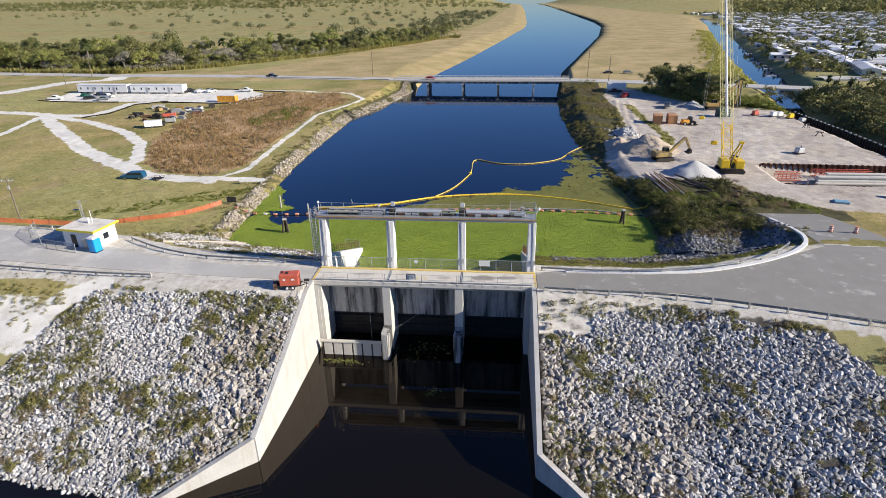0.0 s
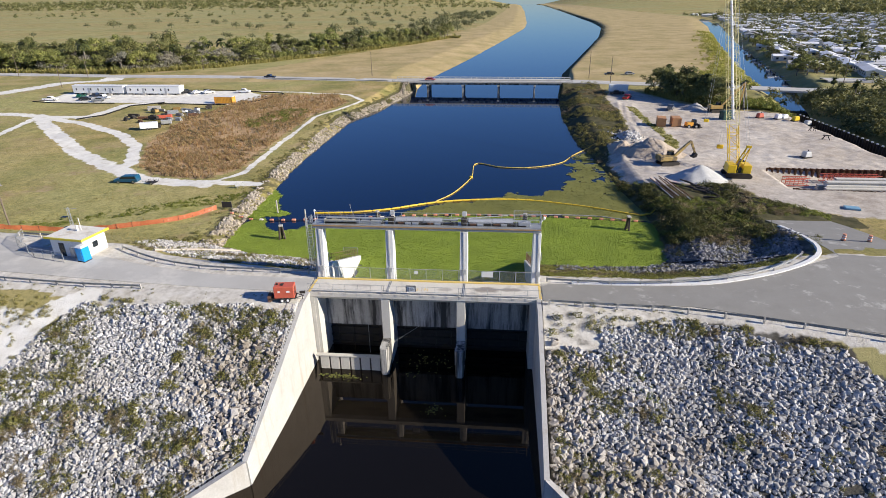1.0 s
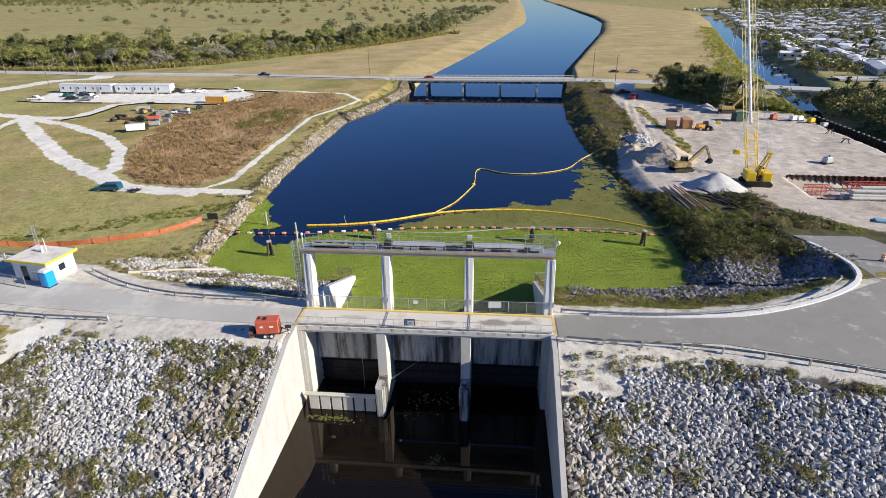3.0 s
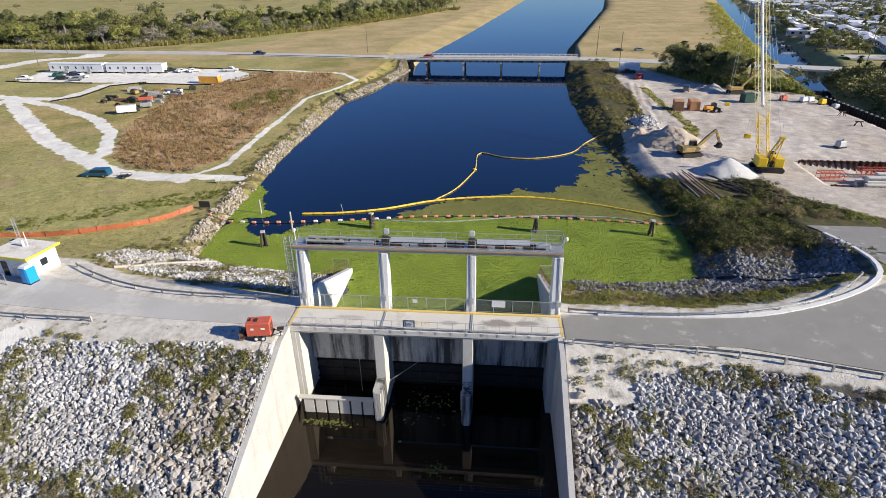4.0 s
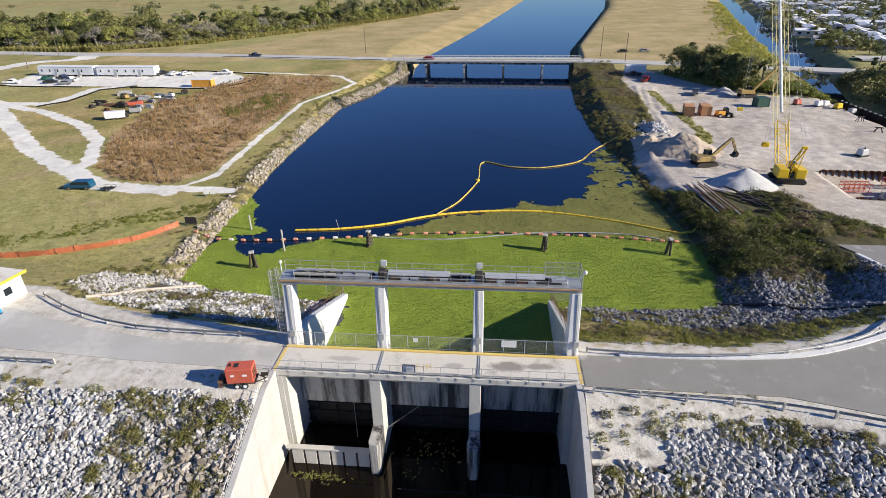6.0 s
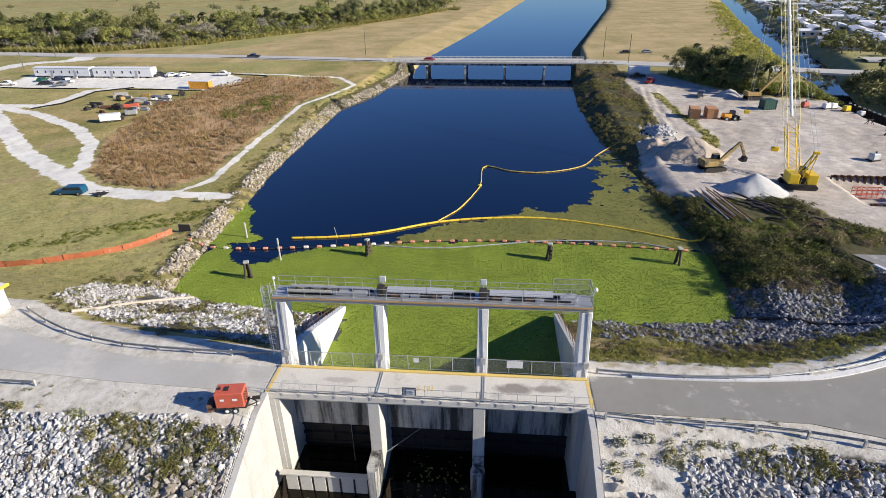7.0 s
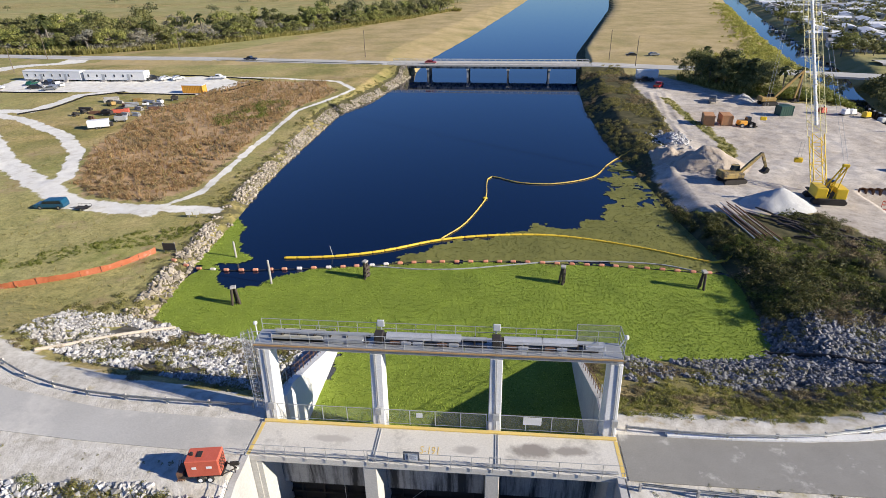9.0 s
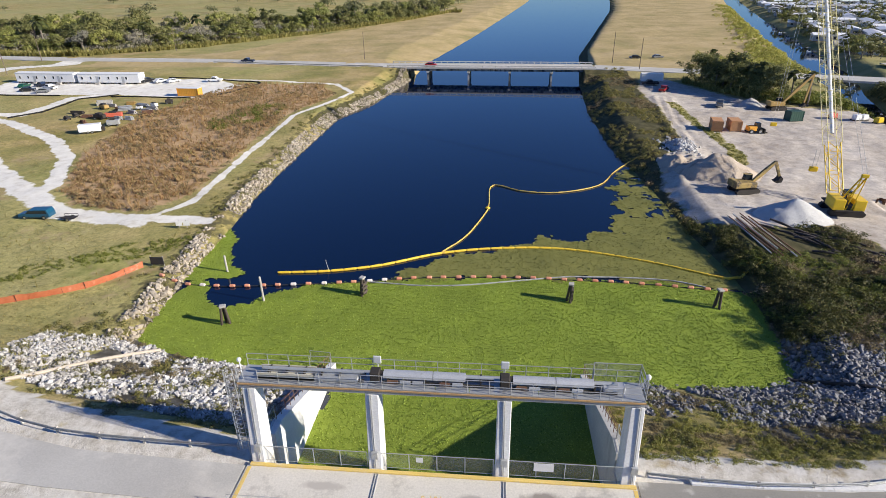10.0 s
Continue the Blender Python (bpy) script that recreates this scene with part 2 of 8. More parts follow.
def signed(x, y, points):
    """Distance from a polygon's edge, minus inside."""
    d = line_gap(x, y, (*points, points[0]))
    return np.where(inside(x, y, points), -d, d)


def ground_height(x, y):
    x, y = np.asarray(x, float), np.asarray(y, float)
    xl, xr = along(LEFT_BANK, y), along(RIGHT_BANK, y)
    # flat land on either side of the upper canal
    land_l = np.interp(y, (15, 70, 110, 160, 195, 230, 260), (1.0, 1.0, 2.0, 3.4, 4.2, 3.6, 3.0))
    land_r = np.interp(y, (15, 60, 165, 195, 230, 260), (2.0, 2.2, 3.4, 4.0, 3.6, 3.0))
    dl, dr = xl - x, x - xr
    bank = np.where(x < 0.5 * (xl + xr), np.minimum(land_l, dl * np.interp(y, (170, 200, 225, 260), (0.45, 0.45, 0.22, 0.13))), np.minimum(land_r, dr * np.interp(y, (170, 215), (0.45, 0.6))))
    up = np.maximum(bank, -3.0)
    # behind the levee the basin closes
    up = np.where(y < 22, np.minimum(up, np.where(x < -37, np.minimum(land_l, (-37 - x) * 0.4), np.where(x > 35, np.minimum(land_r, (x - 35) * 0.4), -3.0))), up)
    # embankment of the far road
    far = 4.7 - np.maximum(line_gap(x, y, ROAD_LINE) - 6.0, 0) * 0.35
    up = np.where((dl > 1) | (dr > 1), np.maximum(up, far), up)
    side = line_gap(x, y, SIDE_CANAL) - np.interp(y, (172, 215), (3.6, 8.2))
    up = np.where(y > 20, np.minimum(up, np.maximum(side * 0.5, -3.0)), up)
    # the pit in the building yard
    pit = (x > 69.5) & (x < 101.5) & (y > 54) & (y < 68)
    up = np.where(pit, 0.4, up)
    # the levee
    d = signed(x, y, CREST)
    levee = 6.2 - np.maximum(d, 0) * np.where(y > 3, np.interp(x, (10, 26, 36, 44), (0.4, 0.39, 0.42, 0.52)), 0.42)
    ramp = np.interp(y, (12, 34), (6.2, 2.8)) - np.maximum(np.abs(x - 60) - 5.5, 0) * 0.5
    levee = np.where((y > 10) & (y < 40), np.maximum(levee, ramp), levee)
    up = np.where(y > -3, up, -6.0)
    z = np.maximum(np.maximum(levee, up), -6.0)
    # the passage of the spillway
    # the land lifts gently towards the far woods
    axis = 0.5 * (xl + xr)
    z = z + 80 * np.clip((y - 1500) / 2600, 0, 1) ** 1.5 * np.clip((np.abs(x - axis) - 130) / 400, 0, 1)
    side = 14.02 + np.maximum(-23.3 - y, 0) * 1.2
    gate = (x < side) & (x > -side - 0.3 * (y < -4.4)) & (y > -40) & (y < 20)
    return np.where(gate, -7.0, z)


# ---- ground ----
TRACKS = (
    (((-230, 132), (-174, 129), (-154, 126), (-140, 111.5), (-107, 81), (-89, 68), (-74, 57.5), (-57, 54.5)), 2.3),
    (((-57, 54.5), (-52, 64), (-53, 92), (-53.3, 126), (-46.5, 145), (-43.4, 156), (-52, 168.5), (-88, 175.5), (-109, 176)), 0.85),
    (((-60, 56), (-49, 56), (-45.2, 55.5)), 1.5),
    (((-153, 124.5), (-131.5, 116), (-106.5, 100.5), (-94, 87.5), (-85, 71), (-84.8, 64)), 1.7),
    (((-150, 124.5), (-135, 124.6), (-133.5, 144), (-121.5, 152.5)), 2.2),
    (((-146, 96), (-153, 124.5)), 1.3),
    (((-215, 160), (-206, 172), (-200, 196), (-183, 214)), 4.5),
    (((-75, -24), (-58, -19), (-50, -14), (-44.5, -7), (-41, -5)), 1.6),
    (((-70, -10), (-58, -9), (-50, -9.5), (-46.5, -12)), 2.6),
)
LOT = ((-172, 150), (-121, 150), (-91, 146), (-86, 166), (-100, 176), (-176, 172))
YARD = ((37.5, 60), (36.5, 76), (39, 90), (47, 100), (50, 129), (50, 163), (58, 188), (66, 172), (74, 152), (82.9, 140), (103, 132), (106, 90),
        (104, 55), (92, 40), (82, 37), (72, 38.5), (66.5, 42), (61, 48.5), (57.5, 57), (43, 55.5))
WEEDS = ((-98, 121), (-87, 168), (-57, 168), (-48.5, 152), (-55.5, 126), (-55.2, 92), (-54.2, 67), (-59, 58.5), (-74, 61.5), (-82, 70), (-92, 90))


def smooth_step(v, lo, hi):
    u = np.clip((v - lo) / (hi - lo), 0, 1)
    return u * u * (3 - 2 * u)


def spread(lo, hi, fine, far, grow=1.035, top=3.0, rest=1.09):
    """Grid lines: fine inside, widening outside."""
    out = list(np.arange(lo, hi, fine))
    for way in (1, -1):
        v, s, ext = (hi if way > 0 else lo - fine), fine, []
        while abs(v) < far:
            ext.append(v)
            s *= grow if s < top else rest
            v += way * s
        ext.append(way * far)
        out = out + ext if way > 0 else ext[::-1] + out
    return np.array(out)


GX = np.array(sorted([*spread(-176, 112, 0.72, 4300), -14.0, -14.04, -14.3, -14.34, 14.0, 14.04]))
GY = np.array(sorted([*spread(-42, 180, 0.72, 4600, 1.025, 2.4, 1.08), 20.0, 20.04, -4.4, -4.44]))
X, Y = np.meshgrid(GX, GY)
Z = ground_height(X, Y)
rough_land = 0.35 * (soft_noise(X, Y, 9, 1) - 0.5) + 0.16 * (soft_noise(X, Y, 2.3, 2) - 0.5)
rough_land += 0.9 * (soft_noise(X * 1.6, Y * 0.5, 2.2, 3) - 0.5) * np.exp(-((X - 46) / 7) ** 2 - ((Y - 92) / 24) ** 2) + 0.22 * (soft_noise(X, Y, 1.7, 4) - 0.5) * (X > 46) * (X < 104) * (Y > 62) * (Y < 150)
for off in (0.0, 2.4, 4.9):
    haul = line_gap(X, Y, ((52 + off, 150), (47.5 + off, 122), (46.5 + off, 108), (45 + off, 97), (42 + off, 87), (39.5 + off, 76)))
    rough_land += (0.42 - 0.04 * off) * np.exp(-(haul / 0.75) ** 2) * (0.5 + 0.8 * soft_noise(X, Y, 4, 56))
calm = np.minimum(1, np.abs(signed(X, Y, CREST)) / 4) * np.where(signed(X, Y, CREST) < 0.3, 0, 1)
in_gate = (np.abs(X) < 15) & (Y > -26) & (Y < 21)
Z = Z + np.where(in_gate, 0, rough_land * calm * np.where(np.abs(Z) < 0.3, 0.3, 1))
track = np.zeros_like(X)
for line, half in TRACKS:
    gap = line_gap(X, Y, line) + 0.45 * half ** 0.5 * (soft_noise(X, Y, 2.6, 78) - 0.5)
    worn = 0.78 + 0.22 * smooth_step(soft_noise(X, Y, 6, 77), 0.25, 0.6) if half < 1 else 1.0
    track = np.maximum(track, worn * (1 - smooth_step(gap, half * 0.35, half * 1.65)))
lot = 1 - smooth_step(signed(X, Y, LOT), -1, 1.5)
yard = 1 - smooth_step(signed(X, Y, YARD), -1.5, 2)
yard = yard * smooth_step(line_gap(X, Y, ((55.0, 142), (55.4, 113), (56, 97), (55, 88))) + 1.2 * soft_noise(X, Y, 3, 43), 1.2, 2.8)
weeds = 1 - smooth_step(signed(X, Y, WEEDS), -3, 3)
down = (Y < -4) & (signed(X, Y, CREST) > 0.4)
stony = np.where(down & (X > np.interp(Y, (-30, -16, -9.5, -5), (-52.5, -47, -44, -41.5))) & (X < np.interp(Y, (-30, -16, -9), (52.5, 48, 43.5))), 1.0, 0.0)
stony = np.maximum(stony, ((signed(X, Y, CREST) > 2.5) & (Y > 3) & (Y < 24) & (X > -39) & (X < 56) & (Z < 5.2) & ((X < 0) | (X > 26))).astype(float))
scrub = ((X > 30) & (X < 62) & (Y > 23) & (Y < 60) & (yard < 0.5)).astype(float)
scrub = np.maximum(scrub, ((X > 60) & (X < 72) & (Y > 33) & (Y < 48) & (yard < 0.5)).astype(float))
scrub = np.maximum(scrub, ((X > 30) & (X < 52) & (Y > 60) & (Y < 195) & (yard < 0.5)).astype(float))
bank_edge = ((along(LEFT_BANK, Y) - X > -1) & (along(LEFT_BANK, Y) - X < 5)) | ((X - along(RIGHT_BANK, Y) > -1) & (X - along(RIGHT_BANK, Y) < 4))
scrub = np.maximum(scrub, np.where(Y > 120, 0.75, 0.5) * (bank_edge & (Y > 24) & ((Y < 203) | (2 * X > along(LEFT_BANK, Y) + along(RIGHT_BANK, Y)))))
dirt = np.maximum.reduce([((X > -14.0 - 30) & (X < -14) & (np.abs(Y + 5.2) < 0.9)).astype(float), ((X < 26) & (X > 14) & (Y < -4.6) & (Y > -10)).astype(float) * 0.75,
                          (signed(X, Y, CREST) < 1.2).astype(float) * np.where(X > 14, 0.72, 0.85)])
dry = ((Y > 203) & (((X < along(LEFT_BANK, Y) + 3) & (X > along(LEFT_BANK, Y) - np.interp(Y, (203, 260, 500), (150, 105, 66)))) | ((X > along(RIGHT_BANK, Y) + 4) & (X < along(SIDE_CANAL, Y))))).astype(float)
dry = np.maximum(dry, np.where((Y > 400) & (X < 0), 0.22, 0.0))
nx, ny = len(GX), len(GY)
idx = np.arange(nx * ny).reshape(ny, nx)
quads = np.stack([idx[:-1, :-1], idx[:-1, 1:], idx[1:, 1:], idx[1:, :-1]], -1).reshape(-1, 4)
land_mesh = raw_mesh("ground", np.stack([X, Y, Z], -1).reshape(-1, 3), quads, True)
for key, layers in (("cover", (np.maximum(track, lot), weeds, stony, yard)), ("cover_b", (scrub, dirt, dry, lot))):
    layer = land_mesh.color_attributes.new(key, "FLOAT_COLOR", "POINT")
    layer.data.foreach_set("color", np.stack(layers, -1).astype(np.float32).ravel())


def ground_material():
    m, n, l, p = shader("land")
    where = place_node(n)
    one, two = n.new("ShaderNodeVertexColor"), n.new("ShaderNodeVertexColor")
    one.layer_name, two.layer_name = "cover", "cover_b"
    sa, sb = n.new("ShaderNodeSeparateColor"), n.new("ShaderNodeSeparateColor")
    l.new(one.outputs["Color"], sa.inputs[0])
    l.new(two.outputs["Color"], sb.inputs[0])
    huge, big, mid, fine = (noise_node(n, l, s, 5, where) for s in (0.012, 0.07, 0.5, 5.0))
    grass = ramp_node(n, l, big, [(0.36, (0.19, 0.182, 0.058)), (0.5, (0.33, 0.268, 0.11)), (0.62, (0.46, 0.345, 0.175))])
    grass = mix_node(n, l, sharpen(n, l, huge, 0.4, 0.65), grass, ramp_node(n, l, mid, [(0.3, (0.29, 0.28, 0.11)), (0.7, (0.42, 0.385, 0.175))]))
    grass = mix_node(n, l, 0.8, grass, ramp_node(n, l, noise_node(n, l, 1.3, 6, where, 0.75), [(0.34, (0.56, 0.58, 0.5)), (0.5, (1.0, 0.99, 0.97)), (0.66, (1.3, 1.22, 1.12))]), "MULTIPLY")
    grass = mix_node(n, l, 0.75, grass, ramp_node(n, l, fine, [(0.3, (0.6, 0.6, 0.55)), (0.7, (1.25, 1.25, 1.2))]), "MULTIPLY")
    grass = mix_node(n, l, sharpen(n, l, noise_node(n, l, 0.045, 7, where, 0.68), 0.57, 0.68), grass, ramp_node(n, l, mid, [(0.3, (0.15, 0.175, 0.04)), (0.7, (0.28, 0.29, 0.08))]))
    grass = mix_node(n, l, sharpen(n, l, noise_node(n, l, 0.09, 8, where, 0.72), 0.55, 0.66), grass, ramp_node(n, l, mid, [(0.3, (0.27, 0.19, 0.1)), (0.7, (0.44, 0.34, 0.2))]))
    band = n.new("ShaderNodeMapping")
    band.inputs["Scale"].default_value = (0.0016, 0.0065, 0.0)
    l.new(where, band.inputs["Vector"])
    grass = mix_node(n, l, sharpen(n, l, noise_node(n, l, 1.0, 4, band.outputs["Vector"], 0.55), 0.47, 0.6), grass, ramp_node(n, l, big, [(0.35, (0.24, 0.24, 0.095)), (0.65, (0.36, 0.325, 0.15))]))
    weed = ramp_node(n, l, mid, [(0.25, (0.29, 0.225, 0.1)), (0.5, (0.42, 0.28, 0.155)), (0.75, (0.53, 0.39, 0.225))])
    shell = ramp_node(n, l, mid, [(0.3, (0.58, 0.54, 0.46)), (0.45, (0.7, 0.675, 0.61)), (0.7, (0.79, 0.77, 0.71))])
    verge_sand = ramp_node(n, l, noise_node(n, l, 0.8, 6, where, 0.7), [(0.32, (0.38, 0.345, 0.285)), (0.5, (0.57, 0.535, 0.47)), (0.7, (0.69, 0.66, 0.6))])
    sand = ramp_node(n, l, big, [(0.3, (0.44, 0.385, 0.325)), (0.7, (0.62, 0.57, 0.505))])
    sand = mix_node(n, l, 0.85, sand, ramp_node(n, l, mid, [(0.3, (0.7, 0.68, 0.66)), (0.7, (1.15, 1.15, 1.15))]), "MULTIPLY")
    sand = mix_node(n, l, 0.7, sand, ramp_node(n, l, noise_node(n, l, 1.7, 6, where, 0.75), [(0.34, (0.7, 0.68, 0.66)), (0.55, (1.05, 1.05, 1.05))]), "MULTIPLY")
    # riprap bed, near-black: shade between the stones put into the ground colour
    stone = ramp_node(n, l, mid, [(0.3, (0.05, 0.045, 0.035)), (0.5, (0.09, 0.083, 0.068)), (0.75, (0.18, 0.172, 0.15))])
    # scrub floor, darkened: shade between the bushes put into the ground colour
    bush = ramp_node(n, l, mid, [(0.3, (0.045, 0.046, 0.02)), (0.7, (0.125, 0.11, 0.055))])

    def edge(mask, ragged=1.5, lo=0.35, hi=0.65):
        a = n.new("ShaderNodeMath")
        a.operation = "ADD"
        l.new(mask, a.inputs[0])
        s = n.new("ShaderNodeMath")
        s.operation = "MULTIPLY_ADD"
        s.inputs[1].default_value, s.inputs[2].default_value = ragged, -0.5 * ragged
        l.new(mid, s.inputs[0])
        l.new(s.outputs[0], a.inputs[1])
        return sharpen(n, l, a.outputs[0], lo, hi)

    straw = ramp_node(n, l, noise_node(n, l, 0.05, 6, where), [(0.3, (0.29, 0.255, 0.11)), (0.5, (0.42, 0.33, 0.165)), (0.7, (0.5, 0.39, 0.22))])
    straw = mix_node(n, l, 0.6, straw, ramp_node(n, l, mid, [(0.3, (0.75, 0.75, 0.7)), (0.7, (1.15, 1.12, 1.1))]), "MULTIPLY")
    col = mix_node(n, l, edge(sb.outputs[2]), grass, straw)
    col = mix_node(n, l, edge(sa.outputs[1]), col, weed)
    col = mix_node(n, l, edge(sb.outputs[0]), col, bush)
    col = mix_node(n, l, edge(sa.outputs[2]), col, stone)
    col = mix_node(n, l, edge(sb.outputs[1]), col, verge_sand)
    col = mix_node(n, l, edge(sa.outputs[0], 1.2, 0.4, 0.6), col, shell)
    yard_mask = edge(one.outputs["Alpha"])
    col = mix_node(n, l, yard_mask, col, sand)
    l.new(col, p.inputs["Base Color"])
    p.inputs["Roughness"].default_value = 0.95
    p.inputs["Specular IOR Level"].default_value = 0.15
    bump_node(n, l, p, fine, 0.6, 0.12)
    return m


LAND = ground_material()
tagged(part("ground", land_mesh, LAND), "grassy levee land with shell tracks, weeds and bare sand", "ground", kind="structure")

# water on both sides of the gates
bm = BM()
bmesh.ops.create_grid(bm, x_segments=1, y_segments=1, size=1, matrix=Matrix.Translation((350, 2300.9, 0)) @ Matrix.Diagonal((700, 2300, 1, 1)))
tagged(part("water_upstream", bm, UPPER_WATER), "dark blue still canal water reflecting the sky", "water", kind="structure")
bm = BM()
bmesh.ops.create_grid(bm, x_segments=1, y_segments=1, size=1, matrix=Matrix.Translation((0, -199.4, -3.6)) @ Matrix.Diagonal((400, 200, 1, 1)))
tagged(part("water_downstream", bm, LOWER_WATER), "brown-black still tailwater below the gates", "water", kind="structure")


def flat_patch(name, outline, z, material, label, category, thick=0.12, tri=True):
    bm = BM()
    a = [bm.verts.new((x, y, z)) for x, y in outline]
    f = bm.faces.new(a)
    r = bmesh.ops.extrude_face_region(bm, geom=[f])
    for v in r["geom"]:
        if isinstance(v, bmesh.types.BMVert):
            v.co.z -= thick
    bmesh.ops.recalc_face_normals(bm, faces=bm.faces)
    bmesh.ops.triangulate(bm, faces=bm.faces)
    return tagged(part(name, bm, material), label, category, kind="structure")


flat_patch("road_west", ((-150, 9), (-58, 0.0), (-42, -1.6), (-28, -2.6), (-14.25, -3.1), (-14.25, 0.4), (-28, 0.9), (-37.6, 2.6), (-46, 5.2), (-58, 7.0), (-66, 10.6), (-150, 19)), 6.27, OLD_ROAD,
           "pale worn levee road dusted with shell sand", "road")
flat_patch("road_east", ((14.25, -3.3), (31, -3.5), (50, -8.2), (100, -22), (100, 0), (72, 4), (65.5, 9), (65.3, 11.7), (54.6, 11.7), (52.5, 10.6), (45, 6.2), (36.3, 2.6), (28.8, 1.3), (14.25, 1.1)), 6.27, ASPHALT,
           "grey asphalt levee road with pale worn patches", "road")
bm = BM()
rows = [[bm.verts.new((x, y, np.interp(y, (12, 34), (6.2, 2.8)) + 0.07)) for x in (54.6 + dx, 65.3 + dx)] for y, dx in ((11.6, 0), (16, 0.6), (20, 1.0), (25, 1.2), (30, 1.0), (34, 0.5))]
for a, b in zip(rows[:-1], rows[1:]):
    bm.faces.new((a[0], a[1], b[1], b[0]))
tagged(part("road_ramp", bm, ASPHALT), "grey asphalt ramp down to the building yard", "road", kind="structure")
# far road, cut at the bridge
def far_road(name, points):
    p = np.array(points, float)
    d = np.gradient(p, axis=0)
    d /= np.hypot(*d.T)[:, None]
    bm = BM()
    prev = None
    for (x, y), (tx, ty) in zip(p, d):
        row = [bm.verts.new((x - ty * w, y + tx * w, 4.7 + z)) for w, z in ((-5.2, -0.5), (-5.0, 0.12), (0, 0.18), (5.0, 0.12), (5.2, -0.5))]
        if prev:
            for i in range(4):
                bm.faces.new((prev[i], row[i], row[i + 1], prev[i + 1]))
        prev = row
    bmesh.ops.recalc_face_normals(bm, faces=bm.faces)
    return tagged(part(name, bm, OLD_ROAD), "pale two-lane road on a low embankment", "road", kind="structure")
far_road("road_far_west", (ROAD_LINE[:4] + ((-38.7, 203),)))
far_road("road_far_east", (((41, 199.4),) + ROAD_LINE[6:]))


# ---- the spillway ----
PIER_X = (-4.575, 4.575)
WALL_CONCRETE = surface("wing_wall_concrete", (0.4, 0.385, 0.36), (0.5, 0.49, 0.465), 0.5, 0.85, 0, 0.3, 0.01, (0.33, 0.28, 0.21), (0.55, 0.78), 14, 0, True)
COL_X = (-13.32, -4.5, 4.68, 13.5)
spillway = thing("spillway", pose(0, 0, 0), "weathered concrete three-bay spillway carrying a service road", "spillway", kind="structure")
bm = BM()
box(bm, -14.1, 14.1, -3.12, 0.62, 5.72, 6.3, bevel=0.03)
part("deck", bm, DECK, spillway, "pale concrete deck with dark tyre stains")
bm = BM()
for x0, x1 in ((-13.3, -5.1), (-4.05, 4.05), (5.1, 13.3)):
    prism(bm, ((-3.1, 5.72), (-2.8, 5.35), (-2.0, 5.35), (-2.0, 5.72)), "x", x0, x1)
part("edge_beam", bm, CONCRETE, spillway)
for x0, x1 in ((-12.9, -5.1), (-4.05, 4.05), (5.1, 12.9)):
    bm = BM()
    box(bm, x0 - 0.1, x1 + 0.1, -0.1, 0.35, 0.1, 4.7, bevel=0.02)
    part("breast_wall", bm, STAINED, spillway, "breast wall streaked with black water stains")
    bm = BM()
    box(bm, x0, x1, 1.15, 1.3, -6, 1.2)
    for k in range(5):
        box(bm, x0, x1, 0.85, 1.15, -4.6 + 1.15 * k, -4.4 + 1.15 * k)
    for k in range(4):
        xx = x0 + (x1 - x0) * (k + 0.5) / 4
        box(bm, xx - 0.08, xx + 0.08, 0.9, 1.15, -5, 1.2)
    part("gate_leaf", bm, DARK_STEEL, spillway, "dark ribbed steel vertical lift gate")
for x in PIER_X:
    bm = BM()
    box(bm, x - 0.52, x + 0.52, -3.0, 2.4, -7, 5.72, bevel=0.04)
    part("pier", bm, CONCRETE, spillway)
    bm = BM()
    prism(bm, ((x - 0.5, -3.02), (x - 0.5, -5.2), (x - 0.3, -5.55), (x + 0.3, -5.55), (x + 0.5, -5.2), (x + 0.5, -3.02)), "z", -7, 0.1)
    box(bm, x - 0.62, x + 0.62, -4.8, -4.1, -2.2, -0.2)
    part("pier_nose", bm, STAINED, spillway, "stepped rounded pier nose with water stains")
